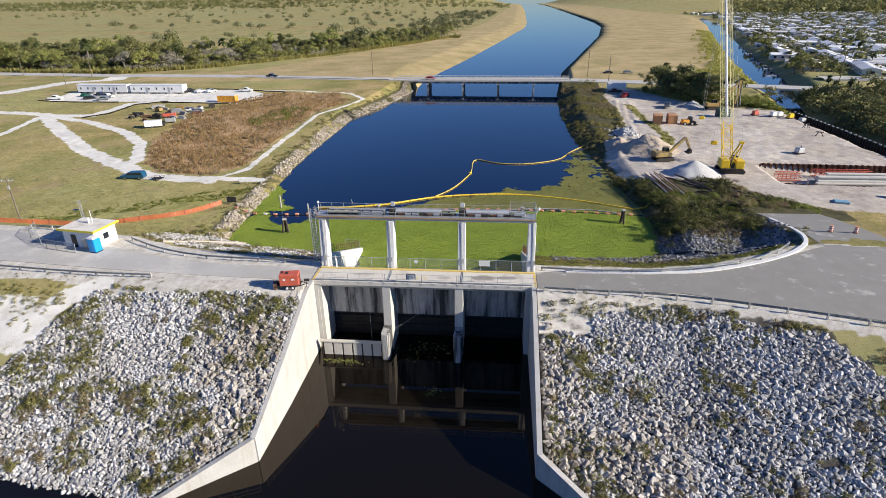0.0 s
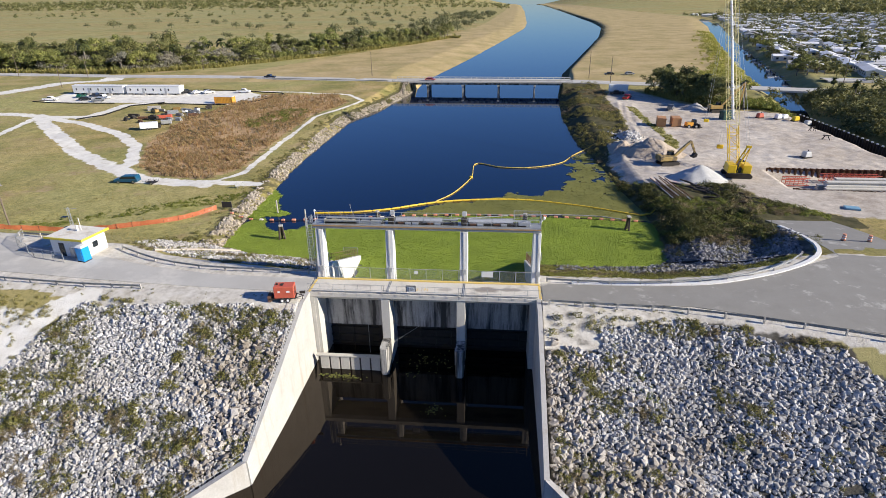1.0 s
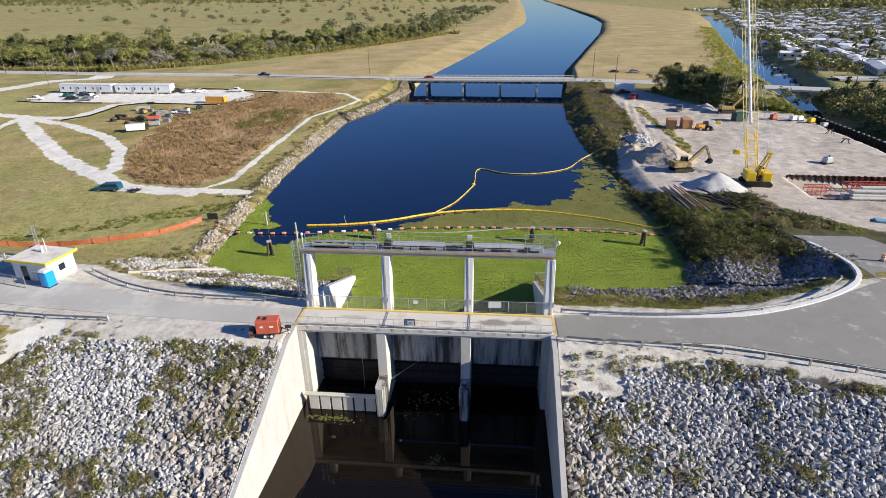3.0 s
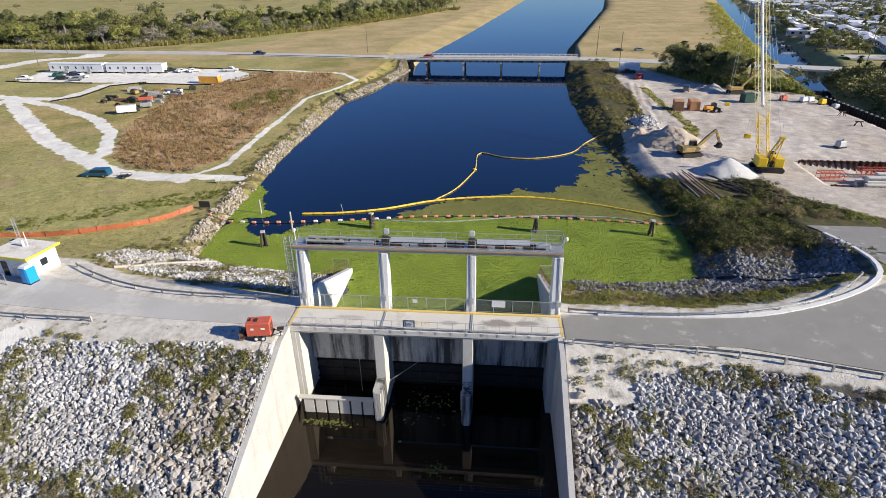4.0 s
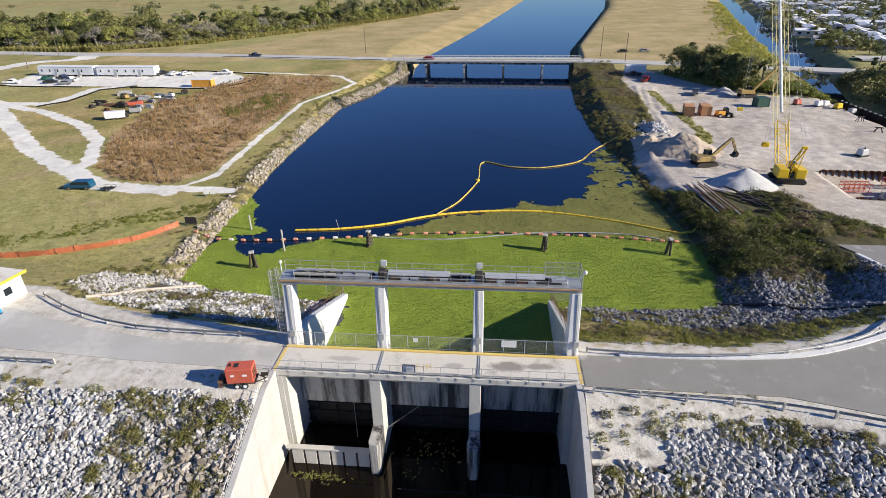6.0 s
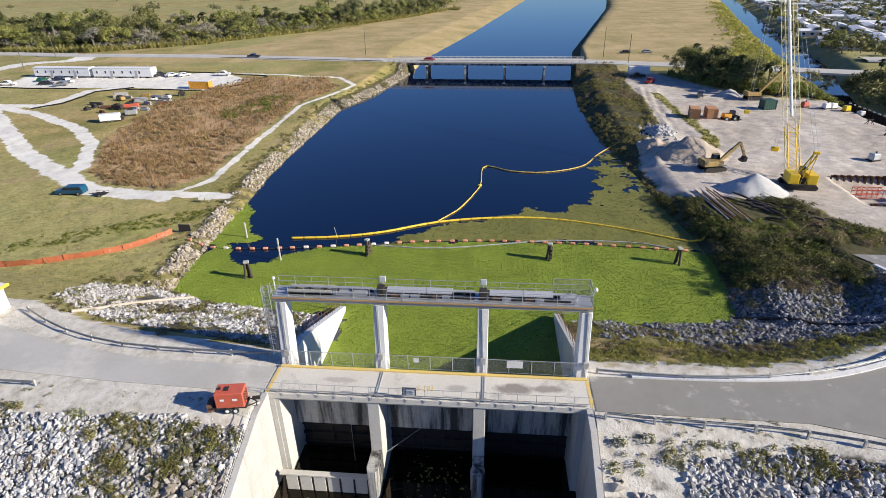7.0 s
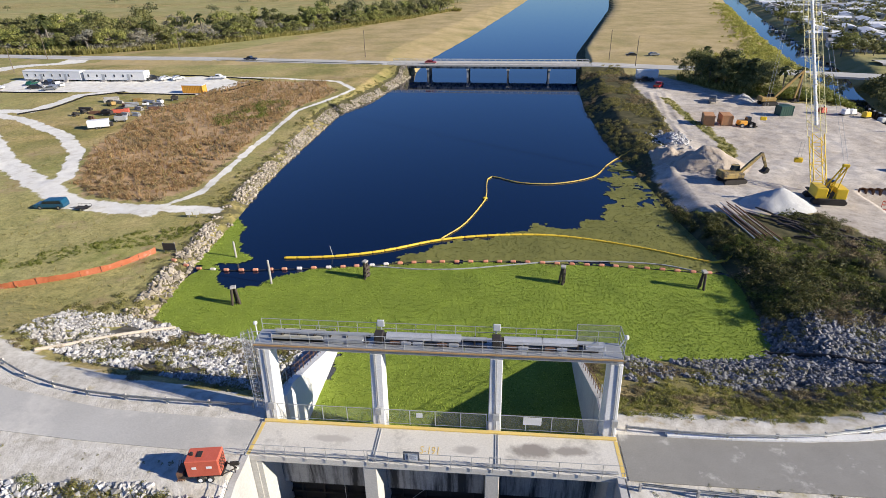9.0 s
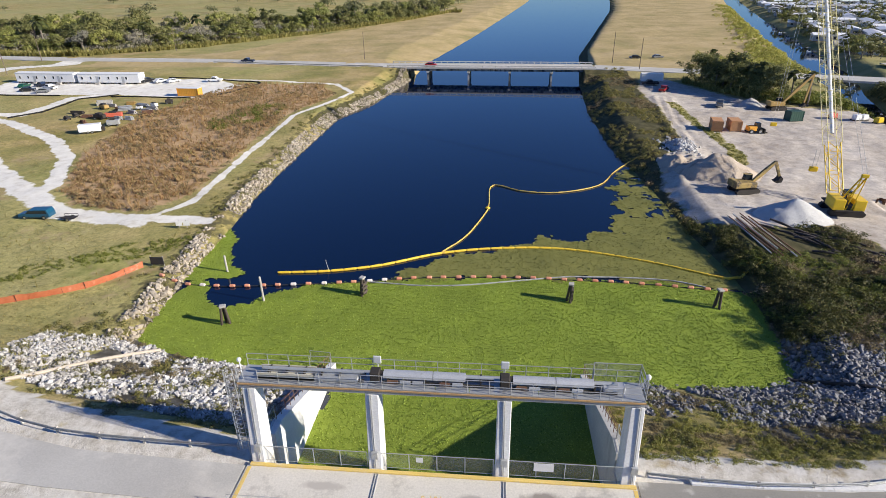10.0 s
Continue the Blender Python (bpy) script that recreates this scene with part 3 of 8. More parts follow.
for s in (-1, 1):
    bm = BM()
    box(bm, 13.3 if s > 0 else -14.0, 14.0 if s > 0 else -13.3, -3.05, 3.4, -7, 5.7)
    box(bm, 12.9 if s > 0 else -13.31, 13.31 if s > 0 else -12.9, -3.0, 2.4, -7, 5.71)
    part("abutment", bm, CONCRETE, spillway)
    # downstream wing wall: (y, inner face, top) from the gate to the corner
    bm = BM()
    rows = []
    for y, xi, zt in ((-3.1, 13.45, 6.28), (-5.5, 13.46, 6.1), (-14.4, 13.5 if s < 0 else 13.38, 2.75), (-23.4, 14.08 if s < 0 else 13.28, -0.65)):
        xi = xi if s > 0 else xi + (0.32 if y > -20 else 0.0)
        rows.append([bm.verts.new((s * xx, y, z)) for xx, z in ((xi, -8), (xi, zt), (xi + 0.5, zt), (xi + 0.5, -8))])
    for p, q in zip(rows[:-1], rows[1:]):
        for i in range(3):
            bm.faces.new((p[i], p[i + 1], q[i + 1], q[i]))
    bm.faces.new(rows[0])
    bm.faces.new(rows[-1][::-1])
    bmesh.ops.recalc_face_normals(bm, faces=bm.faces)
    part("wing_wall", bm, WALL_CONCRETE, spillway, "sloping downstream wing wall of pale stained concrete")
    bm = BM()
    e = 13.55 if s > 0 else -14.35
    n1 = Vector((s * (6.56 if s < 0 else 5.8), -5.4, 0)).normalized()
    side = Vector((-n1.y, n1.x, 0)) * 0.26
    q0, q1 = Vector((e, -23.3, 0)), Vector((e, -23.3, 0)) + n1 * 14
    tops = (-0.66, -4.2)
    vs = []
    for q, zt in ((q0, tops[0]), (q1, tops[1])):
        for w in (-1, 1):
            vs += [bm.verts.new((q.x + side.x * w, q.y + side.y * w, z)) for z in (-8, zt)]
    for f in ((0, 1, 3, 2), (4, 6, 7, 5), (0, 4, 5, 1), (2, 3, 7, 6), (1, 5, 7, 3)):
        bm.faces.new([vs[i] for i in f])
    bmesh.ops.recalc_face_normals(bm, faces=bm.faces)
    part("flare_wall", bm, WALL_CONCRETE, spillway)
    bm = BM()
    prism(bm, ((3.4, -7), (3.4, 6.5), (4.9, 6.5), (19.6, 0.72), (19.6, -7)), "x", 13.2 if s > 0 else -13.75, 13.9 if s > 0 else -13.05)
    # tone follows the sun: whiter for the lit west wall, greyer for the shaded east
    part("inlet_wall", bm, WHITE_CONCRETE if s < 0 else CONCRETE, spillway, "sloping upstream wing wall")
bm = BM()
box(bm, -13.85, 14.05, 0.34, 0.62, 6.302, 6.46, bevel=0.02)
part("kerb", bm, YELLOW_PAINT, spillway, "kerb with worn yellow paint")
for s in (-1, 1):
    bm = BM()
    e = 13.95 if s > 0 else -13.85
    box(bm, e - 0.14, e + 0.14, -3.06, 0.3, 6.302, 6.312)
    part("joint_line", bm, YELLOW_PAINT, spillway, "yellow paint stripe across the deck joint")
# columns of the hoist frame: the front leans back, the side stays deep
for x in COL_X:
    bm = BM()
    foot = [bm.verts.new(v) for v in ((x - 0.5, 0.64, 5.7), (x + 0.5, 0.64, 5.7), (x + 0.5, 2.3, 5.7), (x - 0.5, 2.3, 5.7))]
    head = [bm.verts.new(v) for v in ((x - 0.47, 1.42, 12.72), (x + 0.47, 1.42, 12.72), (x + 0.47, 2.75, 12.72), (x - 0.47, 2.75, 12.72))]
    bm.faces.new(foot[::-1])
    bm.faces.new(head)
    for i in range(4):
        bm.faces.new((foot[i], foot[(i + 1) % 4], head[(i + 1) % 4], head[i]))
    bmesh.ops.bevel(bm, geom=list(bm.edges), offset=0.05, segments=1, affect="EDGES", profile=0.5)
    part("column", bm, WHITE_CONCRETE, spillway, "white-painted concrete column")


def handrail(parent, pts, h=1.05, every=1.6, r=0.028, name="handrail", mid=True, material=None):
    """Posts and rails along a line of corners; each run is one part."""
    bm = BM()
    for a, b in zip(pts[:-1], pts[1:]):
        a, b = Vector(a), Vector(b)
        n = max(int(round((b - a).length / every)), 1)
        for k in range(n + 1):
            q = a.lerp(b, k / n)
            tube(bm, q, q + Vector((0, 0, h)), r, 5)
        for f in ((1.0, 0.52) if mid else (1.0,)):
            tube(bm, a + Vector((0, 0, h * f)), b + Vector((0, 0, h * f)), r, 5)
    return part(name, bm, material or GALV, parent)


def mesh_screen(name, size):
    """Woven wire: opaque wires with holes between them."""
    m, n, l, p = shader(name)
    p.inputs["Base Color"].default_value = (0.4, 0.41, 0.41, 1)
    p.inputs["Metallic"].default_value, p.inputs["Roughness"].default_value = 0.6, 0.5
    t = n.new("ShaderNodeBsdfTransparent")
    s = n.new("ShaderNodeMixShader")
    s.inputs["Fac"].default_value = size
    l.new(t.outputs[0], s.inputs[1])
    l.new(p.outputs[0], s.inputs[2])
    l.new(s.outputs[0], n["Material Output"].inputs["Surface"])
    return m


WIRE = mesh_screen("wire_mesh", 0.22)


# service bridge with the hoists, set back over the leaning columns
BELOW = list(spillway.children)
bm = BM()
box(bm, -14.3, 14.2, 0.05, 0.25, 13.45, 13.9)
box(bm, -14.3, 14.2, 1.5, 1.7, 13.3, 13.9)
part("girder", bm, GALV, spillway, "grey steel girders of the hoist bridge")
for k in range(12):
    bm = BM()
    box(bm, -14.3 + k * 2.375, -14.3 + (k + 1) * 2.375 - 0.03, 0.0, 1.9, 13.9, 13.98)
    part("grating", bm, GALV, spillway)
bm = BM()
box(bm, -14.3, 14.2, -0.07, 0.0, 13.76, 13.88)
part("fascia_board", bm, surface("brown_board", (0.36, 0.22, 0.1), (0.46, 0.3, 0.14), 1.0, 0.8), spillway, "thin brown edge board")
handrail(spillway, ((-14.2, 0.05, 13.98), (14.1, 0.05, 13.98)), every=1.5)
handrail(spillway, ((-14.2, 1.85, 13.98), (14.1, 1.85, 13.98)), every=1.6)
handrail(spillway, ((14.1, 0.05, 13.98), (14.1, 1.85, 13.98)))
COVER = surface("hoist_cover_steel", (0.5, 0.51, 0.52), (0.6, 0.61, 0.62), 1.0, 0.45, 0.4, 0.1, 0.005, (0.32, 0.3, 0.28), (0.6, 0.75))


def hoist(x0, x1, cover):
    bm = BM()
    for k in range(int((x1 - x0) / 1.3)):
        xx = x0 + 0.4 + k * 1.3
        box(bm, xx, xx + 0.12, 0.6, 1.4, 13.98, 14.5)
    box(bm, x0, x1, 0.55, 0.7, 13.98, 14.14)
    box(bm, x0, x1, 1.25, 1.4, 13.98, 14.14)
    part("hoist_frame", bm, DARK_STEEL, spillway, "dark frame of the gate hoist")
    bm = BM()
    tube(bm, (x0, 0.95, 14.55), (x1, 0.95, 14.55), 0.13, 8)
    part("hoist_shaft", bm, GALV, spillway)
    for a, b in cover:
        bm = BM()
        arc = [(0.98 + 0.4 * math.cos(i * math.pi / 8), 14.42 + 0.34 * math.sin(i * math.pi / 8)) for i in range(9)]
        prism(bm, arc, "x", a, b)
        part("hoist_cover", bm, COVER, spillway, "rounded grey sheet-metal hoist cover")


hoist(-12.6, -5.2, ())
bm = BM()
for y0, y1, z1 in ((0.42, 0.5, 14.5), (1.32, 1.4, 14.5), (0.42, 1.4, 14.2)):
    box(bm, -12.9, -8.8, y0, y1, 14.02, z1)
part("trough", bm, surface("beige_trough", (0.44, 0.42, 0.34), (0.52, 0.5, 0.42), 0.8, 0.7), spillway, "open beige cable trough")
bm = BM()
box(bm, -8.75, -5.6, 0.42, 1.4, 14.02, 14.36, bevel=0.03)
part("cable_cover", bm, GALV, spillway, "low flat grey cable cover")
hoist(-3.9, 4.0, ((-3.8, -0.3), (-0.25, 2.0)))
hoist(5.2, 12.4, ((5.3, 8.2), (8.25, 10.8)))
for x in (-4.4, 4.75):
    bm = BM()
    box(bm, x - 0.35, x + 0.35, 0.55, 1.35, 13.98, 14.8, bevel=0.06)
    tube(bm, (x, 0.95, 14.5), (x + 0.8, 0.95, 14.5), 0.25, 8)
    part("hoist_motor", bm, DARK_STEEL, spillway, "dark hoist motor")
    bm = BM()
    tube(bm, (x, 1.85, 13.98), (x, 1.85, 15.0), 0.04, 5)
    box(bm, x - 0.28, x + 0.28, 1.7, 1.85, 14.75, 15.35, bevel=0.03)
    part("control_box", bm, plain("light_grey_box", (0.62, 0.63, 0.63), 0.4), spillway, "light grey control box")
bm = BM()
box(bm, 11.4, 12.9, 0.6, 1.3, 13.98, 14.5, bevel=0.05)
part("gear_box", bm, COVER, spillway)
fence_run_rails = ((10.9, 1.88), (14.12, 1.88), (14.12, 0.02))
for (xa, ya), (xb, yb) in zip(fence_run_rails[:-1], fence_run_rails[1:]):
    bm = BM()
    tube(bm, (xa, ya, 13.98), (xa, ya, 15.55), 0.035, 5)
    tube(bm, (xb, yb, 13.98), (xb, yb, 15.55), 0.035, 5)
    tube(bm, (xa, ya, 15.55), (xb, yb, 15.55), 0.03, 5)
    guard = part("end_guard", bm, GALV, spillway, "wire mesh guard at the end of the hoist bridge")
    bm = BM()
    bm.faces.new([bm.verts.new(v) for v in ((xa, ya, 14.0), (xb, yb, 14.0), (xb, yb, 15.55), (xa, ya, 15.55))])
    part("wire_mesh", bm, WIRE, guard)
for x0, x1 in ((-3.6, -0.1), (0.1, 2.3), (5.4, 8.1), (8.3, 10.7)):
    for k in range(int((x1 - x0) / 0.9)):
        bm = BM()
        box(bm, x0 + 0.1 + k * 0.9, x0 + 0.85 + k * 0.9, 0.5, 0.56, 14.02, 14.32, bevel=0.01)
        part("side_panel", bm, COVER if k % 3 else RUST, spillway)
for ob in [o for o in spillway.children if o not in BELOW]:
    ob.matrix_basis = Matrix.Translation((0, 1.35, -0.62)) @ Matrix.Diagonal((0.98, 1, 1, 1))
# cable conduits down the columns
for x in (-13.35, -4.65, 4.6, 13.6):
    bm = BM()
    for dx in (0.1, 0.2):
        tube(bm, (x + dx, 0.7, 6.5), (x + dx - 0.1, 1.38, 12.8), 0.03, 5)
    box(bm, x - 0.05, x + 0.4, 0.62, 0.82, 7.4, 8.0)
    part("conduit", bm, GALV, spillway)
# caged ladder on the outer side
bm = BM()
lx, ly = -14.15, 1.5
for dy in (-0.22, 0.22):
    tube(bm, (lx, ly + dy, 6.3), (lx, ly + dy, 14.5), 0.03, 5)
for k in range(24):
    tube(bm, (lx, ly - 0.22, 6.6 + k * 0.3), (lx, ly + 0.22, 6.6 + k * 0.3), 0.015, 4)
for k in range(17):
    z = 7.2 + k * 0.42
    arc = [(lx - 0.8 * math.sin(i * math.pi / 6), ly + 0.5 * math.cos(i * math.pi / 6), z) for i in range(7)]
    for a, b in zip(arc[:-1], arc[1:]):
        tube(bm, a, b, 0.022, 4)
for i in range(1, 6):
    tube(bm, (lx - 0.8 * math.sin(i * math.pi / 6), ly + 0.5 * math.cos(i * math.pi / 6), 7.2), (lx - 0.8 * math.sin(i * math.pi / 6), ly + 0.5 * math.cos(i * math.pi / 6), 14.2), 0.018, 4)
ladder = part("caged_ladder", bm, GALV, spillway, "galvanised ladder with a safety cage")
bm = BM()
arc = [(lx - 0.79 * math.sin(i * math.pi / 6), ly + 0.49 * math.cos(i * math.pi / 6)) for i in range(7)]
for a, b in zip(arc[:-1], arc[1:]):
    bm.faces.new([bm.verts.new(v) for v in ((*a, 7.2), (*b, 7.2), (*b, 14.2), (*a, 14.2))])
part("cage_mesh", bm, WIRE, ladder)
bm = BM()
tube(bm, (-13.7, 1.7, 13.3), (-13.7, 1.7, 14.9), 0.05, 6)
ball(bm, (-13.7, 1.7, 15.0), 0.17, 2)
part("lamp_post", bm, plain("white_fitting", (0.75, 0.75, 0.74), 0.35), spillway, "small white globe lamp")
bm = BM()
tube(bm, (13.9, 2.9, 13.4), (14.2, 2.9, 14.0), 0.05, 6)
ball(bm, (14.3, 2.9, 14.15), 0.18, 2, (1, 1, 1.3))
part("siren", bm, plain("white_fitting_b", (0.75, 0.75, 0.74), 0.35), spillway)
# rails of the deck: front guard, and mesh fence between the columns
for x0, x1 in ((-13.9, -9.3), (-9.3, -4.6), (-4.6, 0), (0, 4.6), (4.6, 9.3), (9.3, 13.9)):
    handrail(spillway, ((x0, -3.17, 6.05), (x1, -3.17, 6.05)), 1.45, 1.55, 0.022)


def fence_run(parent, a, b, h, every=2.4, name="fence_panel"):
    a, b = Vector(a), Vector(b)
    n = max(int(round((b - a).length / every)), 1)
    for k in range(n):
        p, q = a.lerp(b, k / n), a.lerp(b, (k + 1) / n)
        bm = BM()
        up = Vector((0, 0, h))
        tube(bm, p, p + up, 0.035, 5)
        if k == n - 1:
            tube(bm, q, q + up, 0.035, 5)
        tube(bm, p + up, q + up, 0.03, 5)
        tube(bm, p + up * 0.06, q + up * 0.06, 0.022, 5)
        ob = part(name, bm, GALV, parent)
        bm = BM()
        bm.faces.new([bm.verts.new(v) for v in (p + up * 0.06, q + up * 0.06, q + up, p + up)])
        part("wire_mesh", bm, WIRE, ob)


for x0, x1 in ((-13.1, -5.1), (-4.05, 4.05), (5.1, 13.1)):
    fence_run(spillway, (x0, 0.9, 6.3), (x1, 0.9, 6.3), 1.5, 2.0)
for s in (-1, 1):
    x = 13.5 * s
    pts = [(x, 5.0, 6.46), (x, 9.9, 4.53), (x, 14.7, 2.65), (x, 19.4, 0.8)]
    handrail(spillway, pts, 1.2, 1.1, 0.03, "inlet_rail", True, RUST)
    fence_run(spillway, (x, 3.5, 6.5), (x, 4.9, 6.5), 1.5)
    fence_run(spillway, (x, 19.5, 0.75), (x + 2.4 * s, 19.9, 0.6), 1.4)
bm = BM()
wing_top = lambda y: float(np.interp(y, (-23.4, -14.4, -5.5, -4.4), (-0.65, 2.75, 6.1, 6.28)))
for y in np.arange(-6, -23, -1.5):
    tube(bm, (-14.15, y, wing_top(y)), (-14.15, y, wing_top(y) + 1.0), 0.025, 5)
for h in (0.55, 1.0):
    for ya, yb in ((-6, -14.4), (-14.4, -22.5)):
        tube(bm, (-14.15, ya, wing_top(ya) + h), (-14.15, yb, wing_top(yb) + h), 0.025, 5)
fa, fb = Vector((-14.45, -23.5, -0.62)), Vector((-21.5, -29.3, -2.95))
for k in range(8):
    q = fa.lerp(fb, k / 7)
    tube(bm, q, q + Vector((0, 0, 1.0)), 0.025, 5)
for h in (0.55, 1.0):
    tube(bm, fa + Vector((0, 0, h)), fb + Vector((0, 0, h)), 0.025, 5)
part("wall_rail", bm, GALV, spillway)
bm = BM()
for y, z in ((-2.9, 6.35), (-2.72, 6.34), (-2.98, 6.42)):
    tube(bm, (-13.6, y, z), (13.6, y + 0.06, z), 0.04, 5)
part("edge_conduit", bm, GALV, spillway, "grey conduits along the deck edge")
for x in COL_X[1:3]:
    bm = BM()
    for dx in (-0.35, 0.45):
        tube(bm, (x + dx, -3.05, 6.3), (x + dx, -3.05, 7.5), 0.025, 5)
    for dx in (0.1, 0.28):
        tube(bm, (x + dx, -3.05, 6.33), (x + dx, 0.3, 6.33), 0.03, 5)
    for h in (0.5, 1.15):
        tube(bm, (x - 0.35, -3.05, 6.3 + h), (x + 0.45, -3.05, 6.3 + h), 0.02, 5)
    part("access_rail", bm, GALV, spillway)
# boards on the deck
bm = BM()
box(bm, -1.95, -0.75, -3.12, -3.06, 6.75, 7.6, bevel=0.01)
board = part("notice_board", bm, plain("dark_board", (0.09, 0.1, 0.12), 0.5), spillway, "dark notice board with a pale panel")
bm = BM()
box(bm, -1.82, -0.88, -3.135, -3.123, 6.78, 7.42)
part("board_face", bm, plain("pale_board", (0.68, 0.71, 0.74), 0.5), board)
for k in range(4):
    bm = BM()
    box(bm, -1.72, -0.98 - 0.12 * (k % 2), -3.15, -3.139, 6.92 + k * 0.1, 6.96 + k * 0.1)
    part("text_bar", bm, plain("dark_ink", (0.1, 0.12, 0.2), 0.6), board)
bm = BM()
box(bm, 6.9, 8.3, 0.82, 0.86, 7.0, 7.75, bevel=0.01)
part("sign_panel", bm, plain("white_sign", (0.7, 0.7, 0.68), 0.5), spillway, "white sign panel on the wire fence")
bm = BM()
box(bm, -1.5, -1.0, 0.82, 0.86, 7.15, 7.6, bevel=0.01)
part("sign_panel", bm, plain("white_sign_b", (0.7, 0.7, 0.68), 0.5), spillway, "small white sign on the wire fence")
# lettering on the deck
txt = bpy.data.curves.new("deck_lettering", "FONT")
txt.body, txt.size, txt.extrude, txt.space_character = "S-191", 0.62, 0.004, 1.1
txt.align_x = "CENTER"
letters = new("deck_lettering", txt)
letters.matrix_basis = pose(-0.15, -2.0, 6.31) @ Matrix.Diagonal((1, 1.7, 1, 1))
txt.materials.append(YELLOW_PAINT)
letters.parent = spillway
# low stoplog wall in the first bay
bulk = thing("stoplog_wall", pose(0, 0, 0), "low concrete stoplog wall with dark slots across the first bay", "bulkhead", kind="structure")
for k in range(6):
    bm = BM()
    x0 = -12.9 + k * 1.28
    box(bm, x0 + 0.12, x0 + 1.2, -4.75, -4.55, -6, -1.75, bevel=0.02)
    part("panel", bm, CONCRETE, bulk)
bm = BM()
for k in range(7):
    box(bm, -13.0 + k * 1.28, -12.78 + k * 1.28, -4.7, -4.4, -6, -1.75)
part("slot_post", bm, DARK_STEEL, bulk)
bm = BM()
box(bm, -13.3, -5.1, -4.85, -4.3, -1.75, -1.55, bevel=0.03)
part("cap", bm, CONCRETE, bulk)
bm = BM()
tube(bm, (-7.3, -1.2, 6.0), (-7.3, -1.2, -3.4), 0.03, 5)
tagged(part("gauge_cable", bm, GALV), "thin grey cable hanging in the first bay", "cable")
bm = BM()
tube(bm, (-4.05, -2.2, -1.1), (0.5, 0.8, 0.8), 0.025, 5)
tagged(part("stay_cable", bm, GALV), "thin grey stay cable across the middle bay", "cable")


# ---- road bridge over the canal ----
BR_A, BR_B = Vector((-38.7, 203, 0)), Vector((41.0, 199.4, 0))
BR_LEN = (BR_B - BR_A).length
bridge = thing("road_bridge", Matrix.Translation(BR_A) @ Matrix.Rotation(math.atan2(BR_B.y - BR_A.y, BR_B.x - BR_A.x), 4, "Z"), "low grey concrete road bridge on pile bents", "bridge", kind="structure")
bm = BM()
box(bm, 0, BR_LEN, -5.6, 5.6, 4.45, 4.86)
part("deck", bm, OLD_ROAD, bridge)
for k in range(5):
    bm = BM()
    w = BR_LEN / 5
    for y in (-4.6, -1.6, 1.6, 4.6):
        box(bm, k * w + 0.1, (k + 1) * w - 0.1, y - 0.25, y + 0.25, 3.55, 4.45)
    part("girder", bm, STAINED, bridge)
for y in (-5.45, 5.45):
    bm = BM()
    box(bm, 0, BR_LEN, y - 0.15, y + 0.15, 4.86, 5.05)
    for k in range(33):
        box(bm, k * BR_LEN / 32 - 0.15, k * BR_LEN / 32 + 0.15, y - 0.12, y + 0.12, 5.05, 5.6)
    box(bm, 0, BR_LEN, y - 0.15, y + 0.15, 5.55, 5.78)
    part("parapet", bm, CONCRETE, bridge, "open concrete parapet")
for k in range(1, 5):
    bm = BM()
    x = k * BR_LEN / 5
    box(bm, x - 0.5, x + 0.5, -5.4, 5.4, 2.95, 3.55)
    part("bent_cap", bm, CONCRETE, bridge)
    for y in (-4.4, -1.5, 1.5, 4.4):
        bm = BM()
        box(bm, x - 0.3, x + 0.3, y - 0.3, y + 0.3, -5, 2.95)
        part("pile", bm, STAINED, bridge)
for x in (0.0, BR_LEN):
    bm = BM()
    box(bm, x - 0.8, x + 0.8, -6.2, 6.2, 1.2, 4.44)
    part("abutment", bm, CONCRETE, bridge)


# ---- riprap ----
def rock_shapes(count):
    """Angular broken stones of unit size."""
    out = []
    for k in range(count):
        r = np.random.default_rng(300 + k)
        pts = np.array(list(itertools.product((-1, 1), repeat=3)), float) * 0.66
        pts += r.uniform(-0.25, 0.25, (8, 3))
        pts[r.integers(8)] *= 0.7
        caps = np.array([(0, 0, 1.0), (1.0, 0, 0), (-0.2, 0.95, 0), (0, -0.95, 0.2)]) * 0.92
        pts = np.vstack((pts, caps + r.uniform(-0.16, 0.16, (4, 3))))
        pts *= np.array([1.12, r.uniform(0.7, 1.0), r.uniform(0.52, 0.85)])
        bm = BM()
        for q in pts:
            bm.verts.new(q)
        h = bmesh.ops.convex_hull(bm, input=bm.verts)
        bmesh.ops.delete(bm, geom=[g for g in h["geom_interior"] if isinstance(g, bmesh.types.BMVert)], context="VERTS")
        bm.verts.index_update()
        out.append((np.array([v.co[:] for v in bm.verts]), np.array([[v.index for v in f.verts] for f in bm.faces])))
        bm.free()
    return out


ROCKS = rock_shapes(18)


